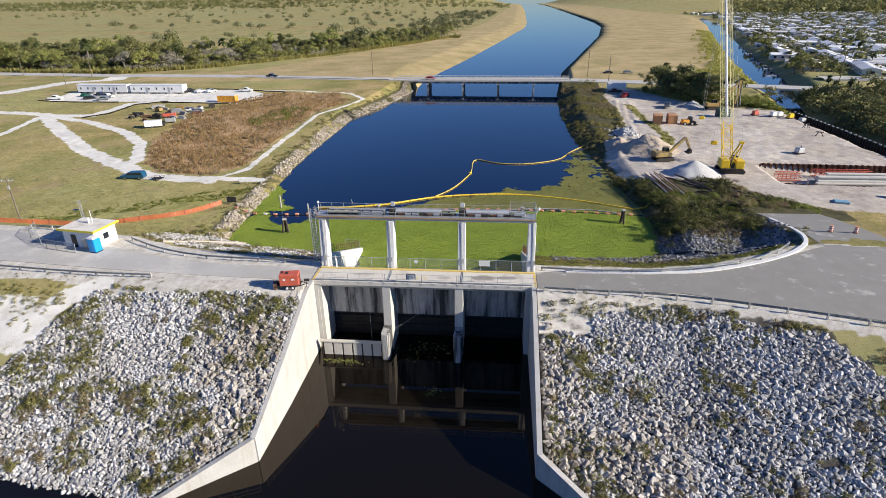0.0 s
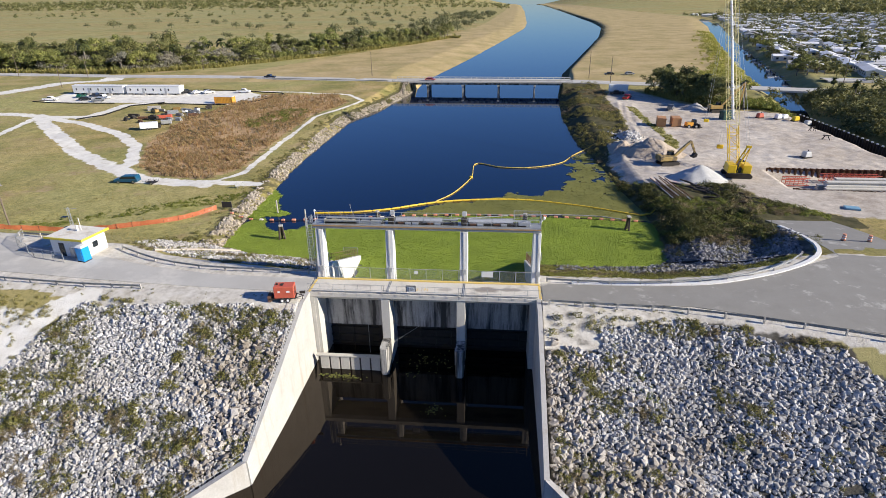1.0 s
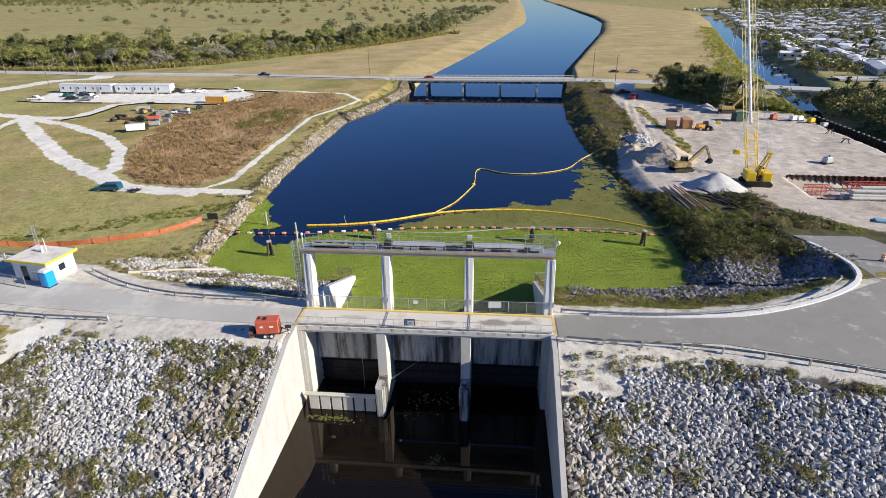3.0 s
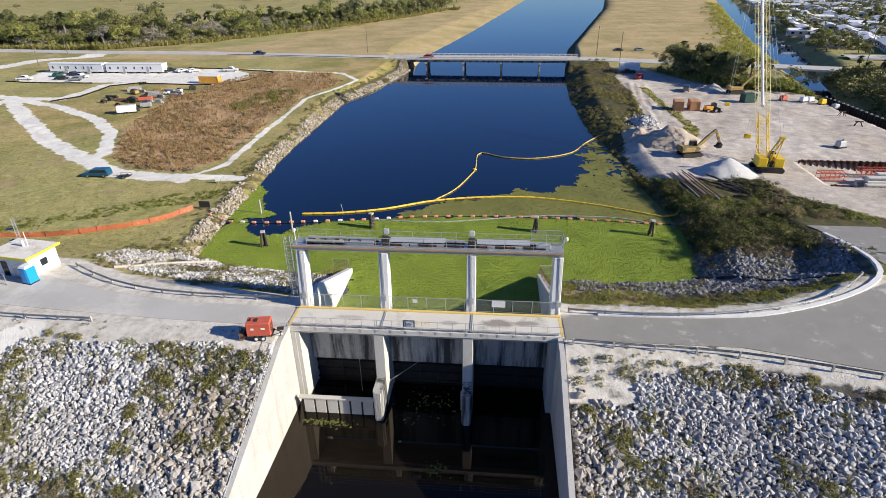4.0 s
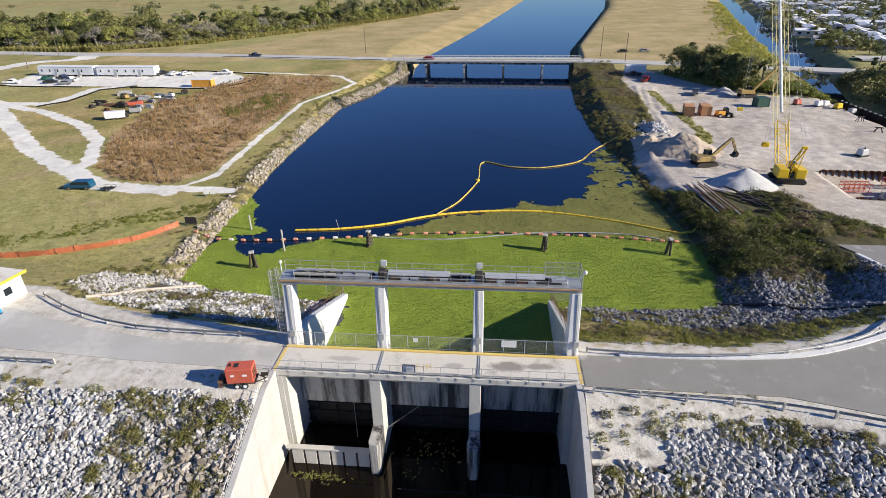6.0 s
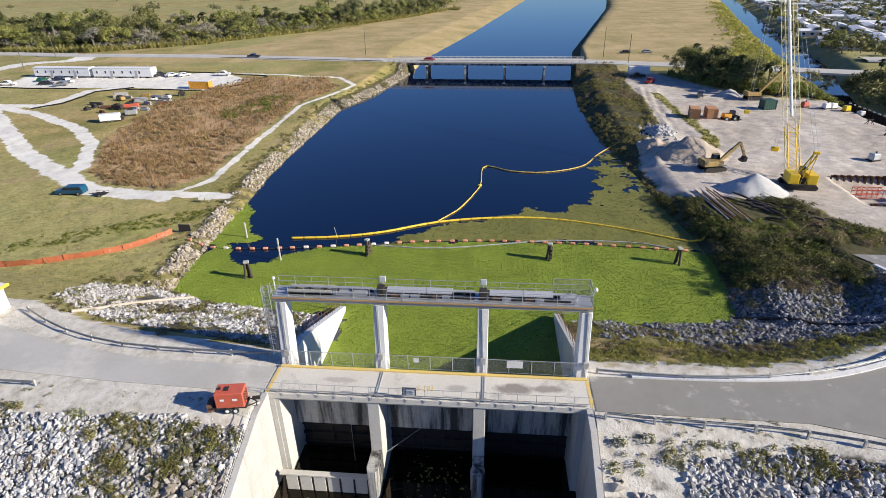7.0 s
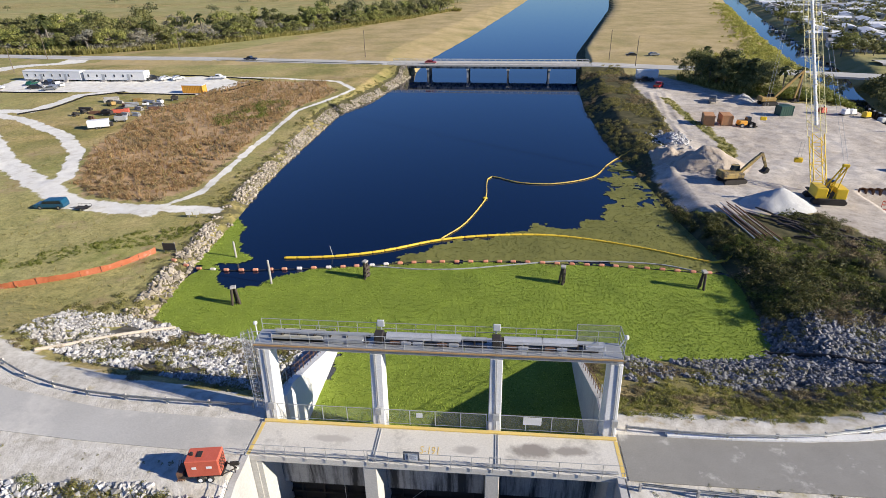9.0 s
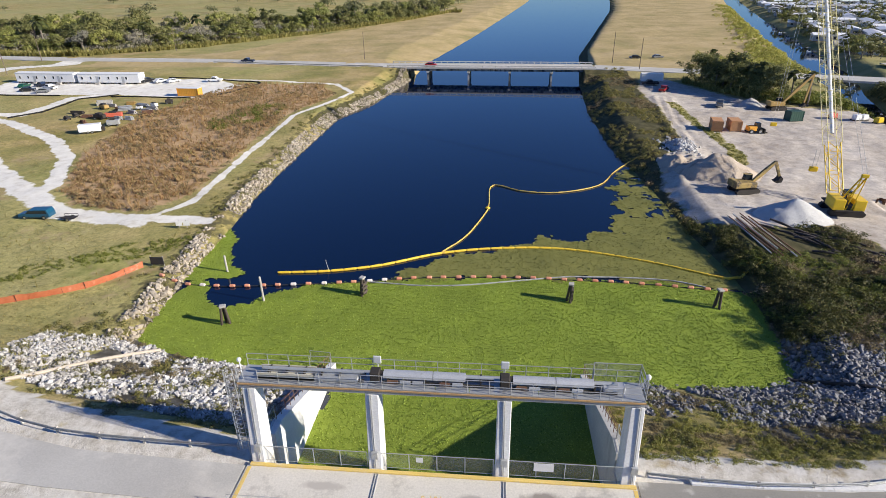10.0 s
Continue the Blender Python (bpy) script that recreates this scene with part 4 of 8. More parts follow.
def rock_material(name, dark, light, isl=True):
    m, n, l, p = shader(name)
    if isl:
        r = n.new("ShaderNodeNewGeometry").outputs["Random Per Island"]
    else:
        r = n.new("ShaderNodeObjectInfo").outputs["Random"]
    col = ramp_node(n, l, r, [(0, dark), (0.3, [0.5 * (a + b) for a, b in zip(dark, light)]), (1, light)])
    where = place_node(n)
    s = noise_node(n, l, 5.0, 4, where)
    col = mix_node(n, l, 1.0, col, ramp_node(n, l, s, [(0.3, (0.74, 0.73, 0.71)), (0.65, (1.05, 1.05, 1.05))]), "MULTIPLY")
    big = noise_node(n, l, 0.14, 3, where)
    col = mix_node(n, l, 1.0, col, ramp_node(n, l, big, [(0.35, (0.8, 0.77, 0.73)), (0.65, (1.03, 1.03, 1.05))]), "MULTIPLY")
    l.new(col, p.inputs["Base Color"])
    p.inputs["Roughness"].default_value = 0.9
    bump_node(n, l, p, s, 0.5, 0.05)
    return m


LIMESTONE = rock_material("limestone_riprap", (0.21, 0.207, 0.202), (0.62, 0.612, 0.6))
BROWN_STONE = rock_material("brown_riprap", (0.22, 0.19, 0.155), (0.55, 0.52, 0.475))
LIMESTONE_ONE = rock_material("limestone_block", (0.21, 0.207, 0.202), (0.62, 0.612, 0.6), False)


def land_z(x, y):
    """Height of the ground as it was laid, noise included."""
    x, y = np.asarray(x, float), np.asarray(y, float)
    i = np.clip(np.searchsorted(GX, x) - 1, 0, nx - 2)
    j = np.clip(np.searchsorted(GY, y) - 1, 0, ny - 2)
    u, v = (x - GX[i]) / (GX[i + 1] - GX[i]), (y - GY[j]) / (GY[j + 1] - GY[j])
    return (Z[j, i] * (1 - u) + Z[j, i + 1] * u) * (1 - v) + (Z[j + 1, i] * (1 - u) + Z[j + 1, i + 1] * u) * v


def turn_set(count, r):
    """Random rotations."""
    q = r.normal(size=(count, 4))
    q /= np.linalg.norm(q, axis=1)[:, None]
    a, b, c, d = q.T
    return np.stack([1 - 2 * (c * c + d * d), 2 * (b * c - a * d), 2 * (b * d + a * c), 2 * (b * c + a * d), 1 - 2 * (b * b + d * d), 2 * (c * d - a * b),
                     2 * (b * d - a * c), 2 * (c * d + a * b), 1 - 2 * (b * b + c * c)], -1).reshape(-1, 3, 3)


def scatter(shapes, x, y, z, size, r, turned=True):
    """Shapes laid at many places, as arrays of one mesh."""
    kind = r.integers(0, len(shapes), len(x))
    rot = turn_set(len(x), r)
    if not turned:
        a = r.uniform(0, 6.283, len(x))
        rot = np.zeros((len(x), 3, 3))
        rot[:, 0, 0], rot[:, 0, 1], rot[:, 1, 0], rot[:, 1, 1], rot[:, 2, 2] = np.cos(a), -np.sin(a), np.sin(a), np.cos(a), 1
    V, F, base = [], [], 0
    for k, (v, f) in enumerate(shapes):
        sel = np.nonzero(kind == k)[0]
        if not len(sel):
            continue
        q = np.einsum("nij,vj->nvi", rot[sel], v) * size[sel][:, None, None] + np.stack([x[sel], y[sel], z[sel]], -1)[:, None, :]
        V.append(q.reshape(-1, 3))
        F.append((f[None] + (np.arange(len(sel)) * len(v))[:, None, None]).reshape(-1, f.shape[1]) + base)
        base += len(sel) * len(v)
    return np.concatenate(V), np.concatenate(F)


def lay_rocks(name, bounds, wanted, spacing, size, label, seed, near=None, material=None):
    """Stones jittered over a slope; those in the stretch `near` are single objects."""
    r = np.random.default_rng(seed)
    x0, x1, y0, y1 = bounds
    gx, gy = np.meshgrid(np.arange(x0, x1, spacing), np.arange(y0, y1, spacing * 0.86))
    x, y = gx.ravel() + r.uniform(-0.5, 0.5, gx.size) * spacing, gy.ravel() + r.uniform(-0.5, 0.5, gx.size) * spacing
    keep = wanted(x, y, r)
    x, y = x[keep], y[keep]
    s = size * r.lognormal(0, 0.4, len(x)).clip(0.45, 2.0)
    z = land_z(x, y) + s * 0.18
    root = thing(name, pose(0, 0, 0), label, "riprap", kind="structure")
    single = np.zeros(len(x), bool)
    if near:
        single[np.nonzero((x > near[0]) & (x < near[1]) & (y > near[2]) & (y < near[3]))[0][:300]] = True
    V, F = scatter(ROCKS, x[~single], y[~single], z[~single], s[~single], r)
    tagged(part("stones", raw_mesh("stones", V, F), material or LIMESTONE, root), kind="stuff")
    for i in np.nonzero(single)[0]:
        ob = new("stone", ROCK_MESHES[r.integers(len(ROCK_MESHES))])
        ob.parent = root
        ob.matrix_basis = Matrix.LocRotScale((x[i], y[i], z[i]), Euler(r.uniform(0, 6.28, 3)), Vector((s[i],) * 3))
    return root


ROCK_MESHES = []
for v, f in ROCKS:
    me = raw_mesh("stone", v, f)
    me.materials.append(LIMESTONE_ONE)
    ROCK_MESHES.append(me)


def bald(x, y):
    return soft_noise(x, y, 3.4, 11) * 0.6 + soft_noise(x, y, 1.3, 12) * 0.4


def brown_zone(x, y):
    """Large weathered stones beside the wing walls."""
    west = np.exp(-((x + 16) / 5.5) ** 2) * smooth_step(-y, 8, 12)
    east = np.exp(-((x - 15) / 5.0) ** 2) * smooth_step(-y, 7, 12)
    foot = 0.72 * np.exp(-((x - 24) / 9) ** 2) * smooth_step(-y, 16, 22)
    return np.maximum.reduce([west, east, foot]) + 0.7 * (soft_noise(x, y, 2.2, 36) - 0.5) + 0.5 * (soft_noise(x, y, 0.6, 39) - 0.5)


def slope_left(x, y, r):
    z = land_z(x, y)
    left = np.interp(y, (-30, -16, -9.5, -5), (-52, -46.5, -43.5, -41))
    ok = (x > left) & (x < -14.5 - np.maximum(-23.3 - y, 0) * 1.25) & (z > -3.9) & (y < -5.6 - 1.2 * soft_noise(x, y, 4, 13))
    return ok & (bald(x, y) > 0.13)


def slope_right(x, y, r):
    z = land_z(x, y)
    right = np.interp(y, (-30, -16, -9), (52, 47.5, 43))
    ok = (x < right) & (x > 14.2 + np.maximum(-23.3 - y, 0) * 1.15) & (z > -3.9) & (signed(x, y, CREST) > 1.0 + 1.5 * soft_noise(x, y, 4, 14))
    return ok & (bald(x, y) > 0.1 + 0.5 * np.exp(-((x - 17) / 5) ** 2 - ((y + 7) / 3.5) ** 2))


GREY, BROWN = (lambda x, y: brown_zone(x, y) < 0.5), (lambda x, y: brown_zone(x, y) > 0.42)
lay_rocks("riprap_west", (-56, -14, -32, -5), lambda x, y, r: slope_left(x, y, r) & GREY(x, y), 0.228, 0.163, "broken pale limestone riprap with scrub growing between", 21, (-29.5, -27, -15.5, -10))
lay_rocks("riprap_east", (14, 56, -32, -5), lambda x, y, r: slope_right(x, y, r) & GREY(x, y), 0.238, 0.173, "broken pale limestone riprap on the levee slope", 22, (25, 27.5, -15.5, -10))
lay_rocks("riprap_wall_west", (-30, -14, -32, -5), lambda x, y, r: slope_left(x, y, r) & BROWN(x, y), 0.3, 0.23, "large brownish weathered stones beside the wing wall", 26, None, BROWN_STONE)
lay_rocks("riprap_wall_east", (14, 30, -32, -5), lambda x, y, r: slope_right(x, y, r) & BROWN(x, y), 0.3, 0.23, "large brownish weathered stones beside the wing wall", 27, None, BROWN_STONE)
lay_rocks("riprap_upstream_west", (-48, -14, 5, 23), lambda x, y, r: (signed(x, y, CREST) > 2.2) & (land_z(x, y) > -0.3) & (bald(x, y) > 0.36) & (np.abs(land_z(x, y) - 2.6) < 2.6) & (y < 22) & (soft_noise(x, y, 3, 44) > 0.17), 0.28, 0.17,
          "grey riprap below the upstream road edge", 23)
# darker copy of the riprap stone: the slope's shade is put into its colour
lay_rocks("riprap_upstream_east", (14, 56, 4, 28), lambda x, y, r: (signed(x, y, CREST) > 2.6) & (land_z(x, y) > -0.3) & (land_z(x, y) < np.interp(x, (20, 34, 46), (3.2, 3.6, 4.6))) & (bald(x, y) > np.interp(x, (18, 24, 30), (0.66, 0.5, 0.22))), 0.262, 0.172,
          "grey riprap on the upstream slope, coloured as in shade", 24, None, rock_material("shaded_grey_riprap", (0.11, 0.11, 0.11), (0.33, 0.335, 0.35)))
lay_rocks("riprap_bank_west", (-52, -28, 22, 200), lambda x, y, r: (np.abs(along(LEFT_BANK, y) - x - 1.7) < 1.7) & (np.abs(y - 55) > 2) & (bald(x, y) > 0.33), 0.42, 0.22,
          "tan rock edging along the canal bank", 25, None, rock_material("tan_bank_rock", (0.2, 0.175, 0.14), (0.52, 0.46, 0.37)))


# ---- floating plants, booms and piles ----
def quad_leaf(count, r, spread_xy, rise, size, lean=0.8, droop=0.0):
    """A clump of small leaf quads about the origin."""
    c = r.normal(size=(count, 3))
    c /= np.linalg.norm(c, axis=1)[:, None]
    c *= r.uniform(0.45, 1.0, (count, 1))
    c[:, 2] = np.abs(c[:, 2])
    c *= np.array([spread_xy, spread_xy, rise])
    d = r.normal(size=(count, 3)) + np.array([0, 0, lean])
    if lean < 1:
        d = d * 0.42 + 1.1 * c / np.linalg.norm(c, axis=1)[:, None]
    d /= np.linalg.norm(d, axis=1)[:, None]
    u = np.cross(d, r.normal(size=(count, 3)))
    u /= np.linalg.norm(u, axis=1)[:, None]
    v = np.cross(d, u)
    s = size * r.uniform(0.6, 1.3, (count, 1))
    a, b = u * s, v * s * (0.62 if lean >= 1 else 0.4)
    V = np.stack([c - a, c + b, c + a, c - b], 1).reshape(-1, 3)
    return V, np.arange(count * 4).reshape(-1, 4)


def blade_tuft(count, r, width, height, out):
    """A tuft of tapering blades."""
    a = r.uniform(0, 6.283, count)
    h = height * r.uniform(0.55, 1.0, count)
    o = out * r.uniform(0.2, 1.0, count)
    dx, dy = np.cos(a), np.sin(a)
    base = np.stack([dx * 0.12 * out, dy * 0.12 * out, 0 * a], -1)
    side = np.stack([-dy, dx, 0 * a], -1) * width
    mid = base + np.stack([dx * o * 0.4, dy * o * 0.4, h * 0.65], -1)
    tip = base + np.stack([dx * o, dy * o, h], -1)
    V = np.stack([base - side, base + side, mid + side * 0.8, mid - side * 0.8, tip + side * 0.15, tip - side * 0.15], 1).reshape(-1, 3)
    k = np.arange(count)[:, None] * 6
    return V, np.concatenate([k + np.array([0, 1, 2, 3]), k + np.array([3, 2, 4, 5])])


MAT_GREEN = leafy("water_lettuce", [(0, (0.16, 0.22, 0.025)), (0.5, (0.36, 0.46, 0.065)), (1, (0.55, 0.64, 0.15))], 0.55, 0.2)
# raft below the leaves: shade in the gaps put in as a darker green
MAT_UNDER = leafy("water_lettuce_gaps", [(0, (0.15, 0.21, 0.03)), (1, (0.22, 0.29, 0.045))], 0.8, 0.0)
MAT_OLIVE = leafy("water_weed", [(0, (0.12, 0.135, 0.035)), (0.5, (0.175, 0.185, 0.055)), (1, (0.24, 0.24, 0.08))], 0.7, 0.15)
GREEN_MAT = ((-38.8, 37), (-36, 37.4), (-34.7, 32), (-31.4, 30.2), (-27.8, 31.5), (-26.4, 33.8), (-19.5, 37.7), (-9.9, 39), (-0.6, 40.4), (8.8, 41), (18, 41.1), (27, 40.7),
             (38.5, 39), (39, 35.2), (38.5, 28.4), (37.5, 24), (34, 18.5), (22, 16), (13.7, 15), (13.2, 1.6), (-13.2, 1.6), (-13.2, 19), (-36, 19), (-41, 25))
SIDE_MAT = ((-41, 36.5), (-33.5, 38), (-31.5, 39.5), (-35, 41.5), (-36, 46), (-39.4, 54), (-43, 56), (-43, 40))
OLIVE_MAT = ((-10, 39.3), (-8.5, 42), (-4, 46.6), (3, 49), (9, 51.8), (12.2, 54.6), (19.5, 55), (22.4, 57), (26, 65.7), (26.2, 76.6), (30.6, 88), (36, 94), (40, 46), (40, 38.8), (27, 41), (9, 41.3), (-0.6, 40.7))


def floating_mat(name, polygons, material, label, cell, per_m2, leaf, seed, ragged, holes=0.0, under=None, flat=1.5):
    r = np.random.default_rng(seed)
    allp = np.concatenate([np.array(p) for p in polygons])
    x0, y0 = allp.min(0) - 1
    x1, y1 = allp.max(0) + 1

    def on(x, y):
        d = np.minimum.reduce([signed(x, y, p) for p in polygons])
        wob = (soft_noise(x, y, 3.1, seed) - 0.5) * 2 + (soft_noise(x, y, 0.9, seed + 1) - 0.5)
        ok = d + wob * ragged < 0
        if holes:
            ok &= ~((soft_noise(x, y, 2.2, seed + 2) * 0.5 + soft_noise(x, y, 0.8, seed + 3) * 0.5 < holes * smooth_step(y, 48, 70)))
        return ok & (land_z(x, y) < 0.25)

    root = thing(name, pose(0, 0, 0), label, "water plants", kind="stuff")
    xs, ys = np.arange(x0, x1, cell), np.arange(y0, y1, cell)
    gx, gy = np.meshgrid(xs, ys)
    cx, cy = gx[:-1, :-1] + cell / 2, gy[:-1, :-1] + cell / 2
    keep = on(cx, cy)
    ids = np.arange(gx.size).reshape(gx.shape)
    q = np.stack([ids[:-1, :-1], ids[:-1, 1:], ids[1:, 1:], ids[1:, :-1]], -1)[keep]
    used, inv = np.unique(q, return_inverse=True)
    jit = r.uniform(-0.35, 0.35, (gx.size, 2)) * cell
    zz = 0.03 + 0.05 * soft_noise(gx, gy, 1.1, seed + 5)
    V = np.stack([gx.ravel() + jit[:, 0], gy.ravel() + jit[:, 1], zz.ravel()], -1)[used]
    part("raft", raw_mesh("raft", V, inv.reshape(-1, 4)), under or material, root)
    n = int((x1 - x0) * (y1 - y0) * per_m2)
    x, y = r.uniform(x0, x1, n), r.uniform(y0, y1, n)
    k = on(x, y)
    x, y = x[k], y[k]
    shapes = [quad_leaf(4, np.random.default_rng(seed + 50 + i), 0.9, 0.7 / flat, 0.6, flat) for i in range(8)]
    V, F = scatter(shapes, x, y, 0.04 + 0.05 * soft_noise(x, y, 1.1, seed + 5), leaf * r.uniform(0.6, 1.3, len(x)), r, False)
    part("leaves", raw_mesh("leaves", V, F), material, root)


floating_mat("water_lettuce_mat", (GREEN_MAT, SIDE_MAT), MAT_GREEN, "dense bright green carpet of floating water plants", 0.5, 32.0, 0.1, 61, 0.7, 0.0, MAT_UNDER)
floating_mat("water_weed_mat", (OLIVE_MAT,), MAT_OLIVE, "olive brown mat of floating weed with ragged edge", 0.5, 9.0, 0.14, 71, 1.8, 0.36, None, 3.0)


def polyline_points(pts, step):
    p = np.array(pts, float)
    s = np.concatenate(([0], np.cumsum(np.hypot(*np.diff(p, axis=0).T))))
    t = np.arange(0, s[-1], step)
    return np.stack([np.interp(t, s, p[:, 0]), np.interp(t, s, p[:, 1])], -1)


def bend(pts, n=12):
    """A rounded line through the corners."""
    p = [Vector((*q, 0)) for q in pts]
    p = [2 * p[0] - p[1]] + p + [2 * p[-1] - p[-2]]
    out = []
    for a, b, c, d in zip(p[:-3], p[1:-2], p[2:-1], p[3:]):
        for k in range(n):
            t = k / n
            out.append(0.5 * ((2 * b) + (c - a) * t + (2 * a - 5 * b + 4 * c - d) * t * t + (3 * b - a - 3 * c + d) * t ** 3))
    out.append(p[-2])
    return [(q.x, q.y) for q in out]


BOOM_YELLOW = surface("boom_vinyl", (0.78, 0.5, 0.03), (0.85, 0.58, 0.06), 0.8, 0.5, 0, 0.2, 0.02, (0.5, 0.34, 0.08), (0.6, 0.75))
BOOM_OLD = surface("old_boom_vinyl", (0.74, 0.5, 0.07), (0.62, 0.44, 0.12), 0.8, 0.7, 0, 0.2, 0.02, (0.25, 0.2, 0.08), (0.5, 0.68))


def boom(name, pts, label, material, r=0.22):
    line = polyline_points(bend(pts), 1.9)
    root = thing(name, pose(0, 0, 0), label, "floating boom")
    for i, (a, b) in enumerate(zip(line[:-1], line[1:])):
        bm = BM()
        d = (b - a) / np.hypot(*(b - a))
        a2, b2 = a + d * 0.03, b - d * 0.02
        m1, m2 = a + d * 0.3, b - d * 0.25
        z = 0.14
        za, zb = (max(float(land_z(*q)), 0.0) + z for q in (a2, b2))
        tube(bm, (*a2, za), (*m1, za), r * 0.8, 8, r)
        tube(bm, (*m1, za), (*m2, zb), r, 8)
        tube(bm, (*m2, zb), (*b2, zb), r, 8, r * 0.8)
        part("float_section", bm, material, root)
    return root


boom("yellow_boom", ((-27.1, 40.1), (-20, 41), (-12.6, 43.3), (-4.2, 47.7), (4.9, 50), (15, 50.3), (26.4, 47), (36.5, 42.4), (39, 43.4), (41.5, 44.3)),
     "bright yellow floating boom beside the weed mat", BOOM_YELLOW, 0.19)
boom("yellow_boom", ((-4.0, 48.1), (-0.5, 54.3), (2.5, 64.5), (2.9, 68), (3.5, 78.4), (9.4, 75.2), (16.7, 75), (24.6, 79.4), (28.9, 87.4), (33, 93.4), (37, 94)),
     "thin weathered yellow floating boom across the canal", BOOM_OLD, 0.125)
bm = BM()
ball(bm, (2.7, 66.2, 0.16), 0.42, 2, (1.2, 0.8, 0.6))
tagged(part("mooring_buoy", bm, BOOM_YELLOW), "small yellow mooring buoy at the boom joint", "buoy")
ORANGE_FLOAT = surface("orange_float", (0.72, 0.24, 0.12), (0.74, 0.36, 0.24), 1.6, 0.6, 0, 0.08, 0.005, vary=0.25)
WHITE_FLOAT = plain("white_float", (0.8, 0.72, 0.66), 0.45)
FLOAT_LINE = bend(((-42.5, 36.6), (-39.5, 36.0), (-33.2, 35.8), (-26.7, 36.5), (-20.2, 37.4), (-14.0, 38.4), (-7.8, 39.7), (0, 40.5), (8, 40.9), (14.7, 40.7), (20.9, 40.5), (27.1, 40.0), (33.2, 39.3), (38.0, 39.2)))
barrier = thing("float_barrier", pose(0, 0, 0), "line of orange and white barrel floats on a dark cable", "float line")
line = polyline_points(FLOAT_LINE, 2.1)
frame_rng = np.random.default_rng(5)
for i, (a, b) in enumerate(zip(line[:-1], line[1:])):
    d = (b - a) / np.hypot(*(b - a))
    c = a + d * frame_rng.uniform(-0.1, 0.1)
    bm = BM()
    z = max(float(land_z(*a)), 0) + 0.2
    tube(bm, (*(c - d * 0.4), z), (*(c - d * 0.28), z), 0.14, 8, 0.23)
    tube(bm, (*(c - d * 0.28), z), (*(c + d * 0.28), z), 0.23, 8)
    tube(bm, (*(c + d * 0.28), z), (*(c + d * 0.4), z), 0.23, 8, 0.14)
    part("float", bm, WHITE_FLOAT if frame_rng.random() < 0.16 else ORANGE_FLOAT, barrier)
bm = BM()
for a, b in zip(line[:-1], line[1:]):
    tube(bm, (*a, max(float(land_z(*a)), 0) + 0.1), (*b, max(float(land_z(*b)), 0) + 0.1), 0.07, 5)
part("cable", bm, plain("black_cable", (0.03, 0.03, 0.03), 0.6), barrier)
bm = BM()
low = bend(((-13.2, 38.3), (-9.5, 38.0), (-5.6, 37.8), (0, 38.3), (7, 39.9), (14, 41.5), (18, 41.75), (22, 41.85), (26, 41.7), (29.3, 41.2), (32.6, 39.9)))
for a, b in zip(low[:-1], low[1:]):
    tube(bm, (*a, 0.14), (*b, 0.14), 0.1, 5)
tagged(part("mooring_rope", bm, surface("grey_rope", (0.3, 0.31, 0.31), (0.42, 0.43, 0.43), 1.4, 0.8, 0, 0.3, 0.01, (0.12, 0.12, 0.11), (0.5, 0.7))), "thick grey weathered rope floating between the piles", "rope")
WET_WOOD = surface("dark_timber", (0.045, 0.035, 0.028), (0.09, 0.07, 0.055), 1.5, 0.8, 0, 0.5, 0.02, (0.2, 0.19, 0.17), (0.62, 0.75))
GREY_WOOD = surface("grey_timber", (0.34, 0.32, 0.29), (0.46, 0.44, 0.41), 1.2, 0.85, 0, 0.4, 0.02, (0.2, 0.18, 0.16), (0.55, 0.7))


def dolphin(x, y, turn, label, leg=0.17, h=2.6, wide=0.75, slab=False):
    root = thing("pile_dolphin", pose(x, y, 0, 0, 0, turn), label, "mooring pile", "piles in the canal")
    for s in (-1, 1):
        bm = BM()
        tube(bm, (s * wide, 0, -2.5), (s * 0.2, 0, h), leg, 8)
        part("pile", bm, WET_WOOD, root)
    bm = BM()
    tube(bm, (0.1, wide, -2.5), (0.0, 0.2, h), leg, 8)
    part("pile", bm, WET_WOOD, root)
    bm = BM()
    box(bm, -0.38, 0.38, -0.25, 0.42, h - 0.1, h + 0.16, bevel=0.05)
    part("cap", bm, GREY_WOOD, root, "pale cap plate")
    if slab:
        bm = BM()
        for k in range(3):
            box(bm, -0.55, 0.55, -0.3, -0.16, 0.4 + k * 0.6, 0.75 + k * 0.6)
        part("brace", bm, WET_WOOD, root)


dolphin(-28.9, 26.9, 20, "dark timber pile dolphin with a pale cap")
dolphin(-13.3, 35.0, 70, "dark timber pile dolphin with crossed braces", slab=True)
dolphin(14.0, 35.2, 80, "dark timber pile dolphin with crossed braces", slab=True)
dolphin(32.4, 35.0, 100, "dark timber pile dolphin with a pale cap")
for x, y, h in ((-26.3, 32.6, 3.6), (-34.6, 40.0, 2.6)):
    bm = BM()
    tube(bm, (x, y, -2.5), (x, y, h), 0.17, 8, 0.15)
    tube(bm, (x, y, h), (x, y, h + 0.12), 0.15, 8, 0.05)
    tagged(part("timber_pile", bm, GREY_WOOD), "single grey weathered timber pile in the water", "mooring pile", "piles in the canal")
bm = BM()
tube(bm, (-20.0, 41.6, 0), (-20.3, 41.6, 1.6), 0.05, 5)
tagged(part("marker_stick", bm, GREY_WOOD), "thin grey stick standing in the canal", "stake")
# weed drifting below the gates
r = np.random.default_rng(91)
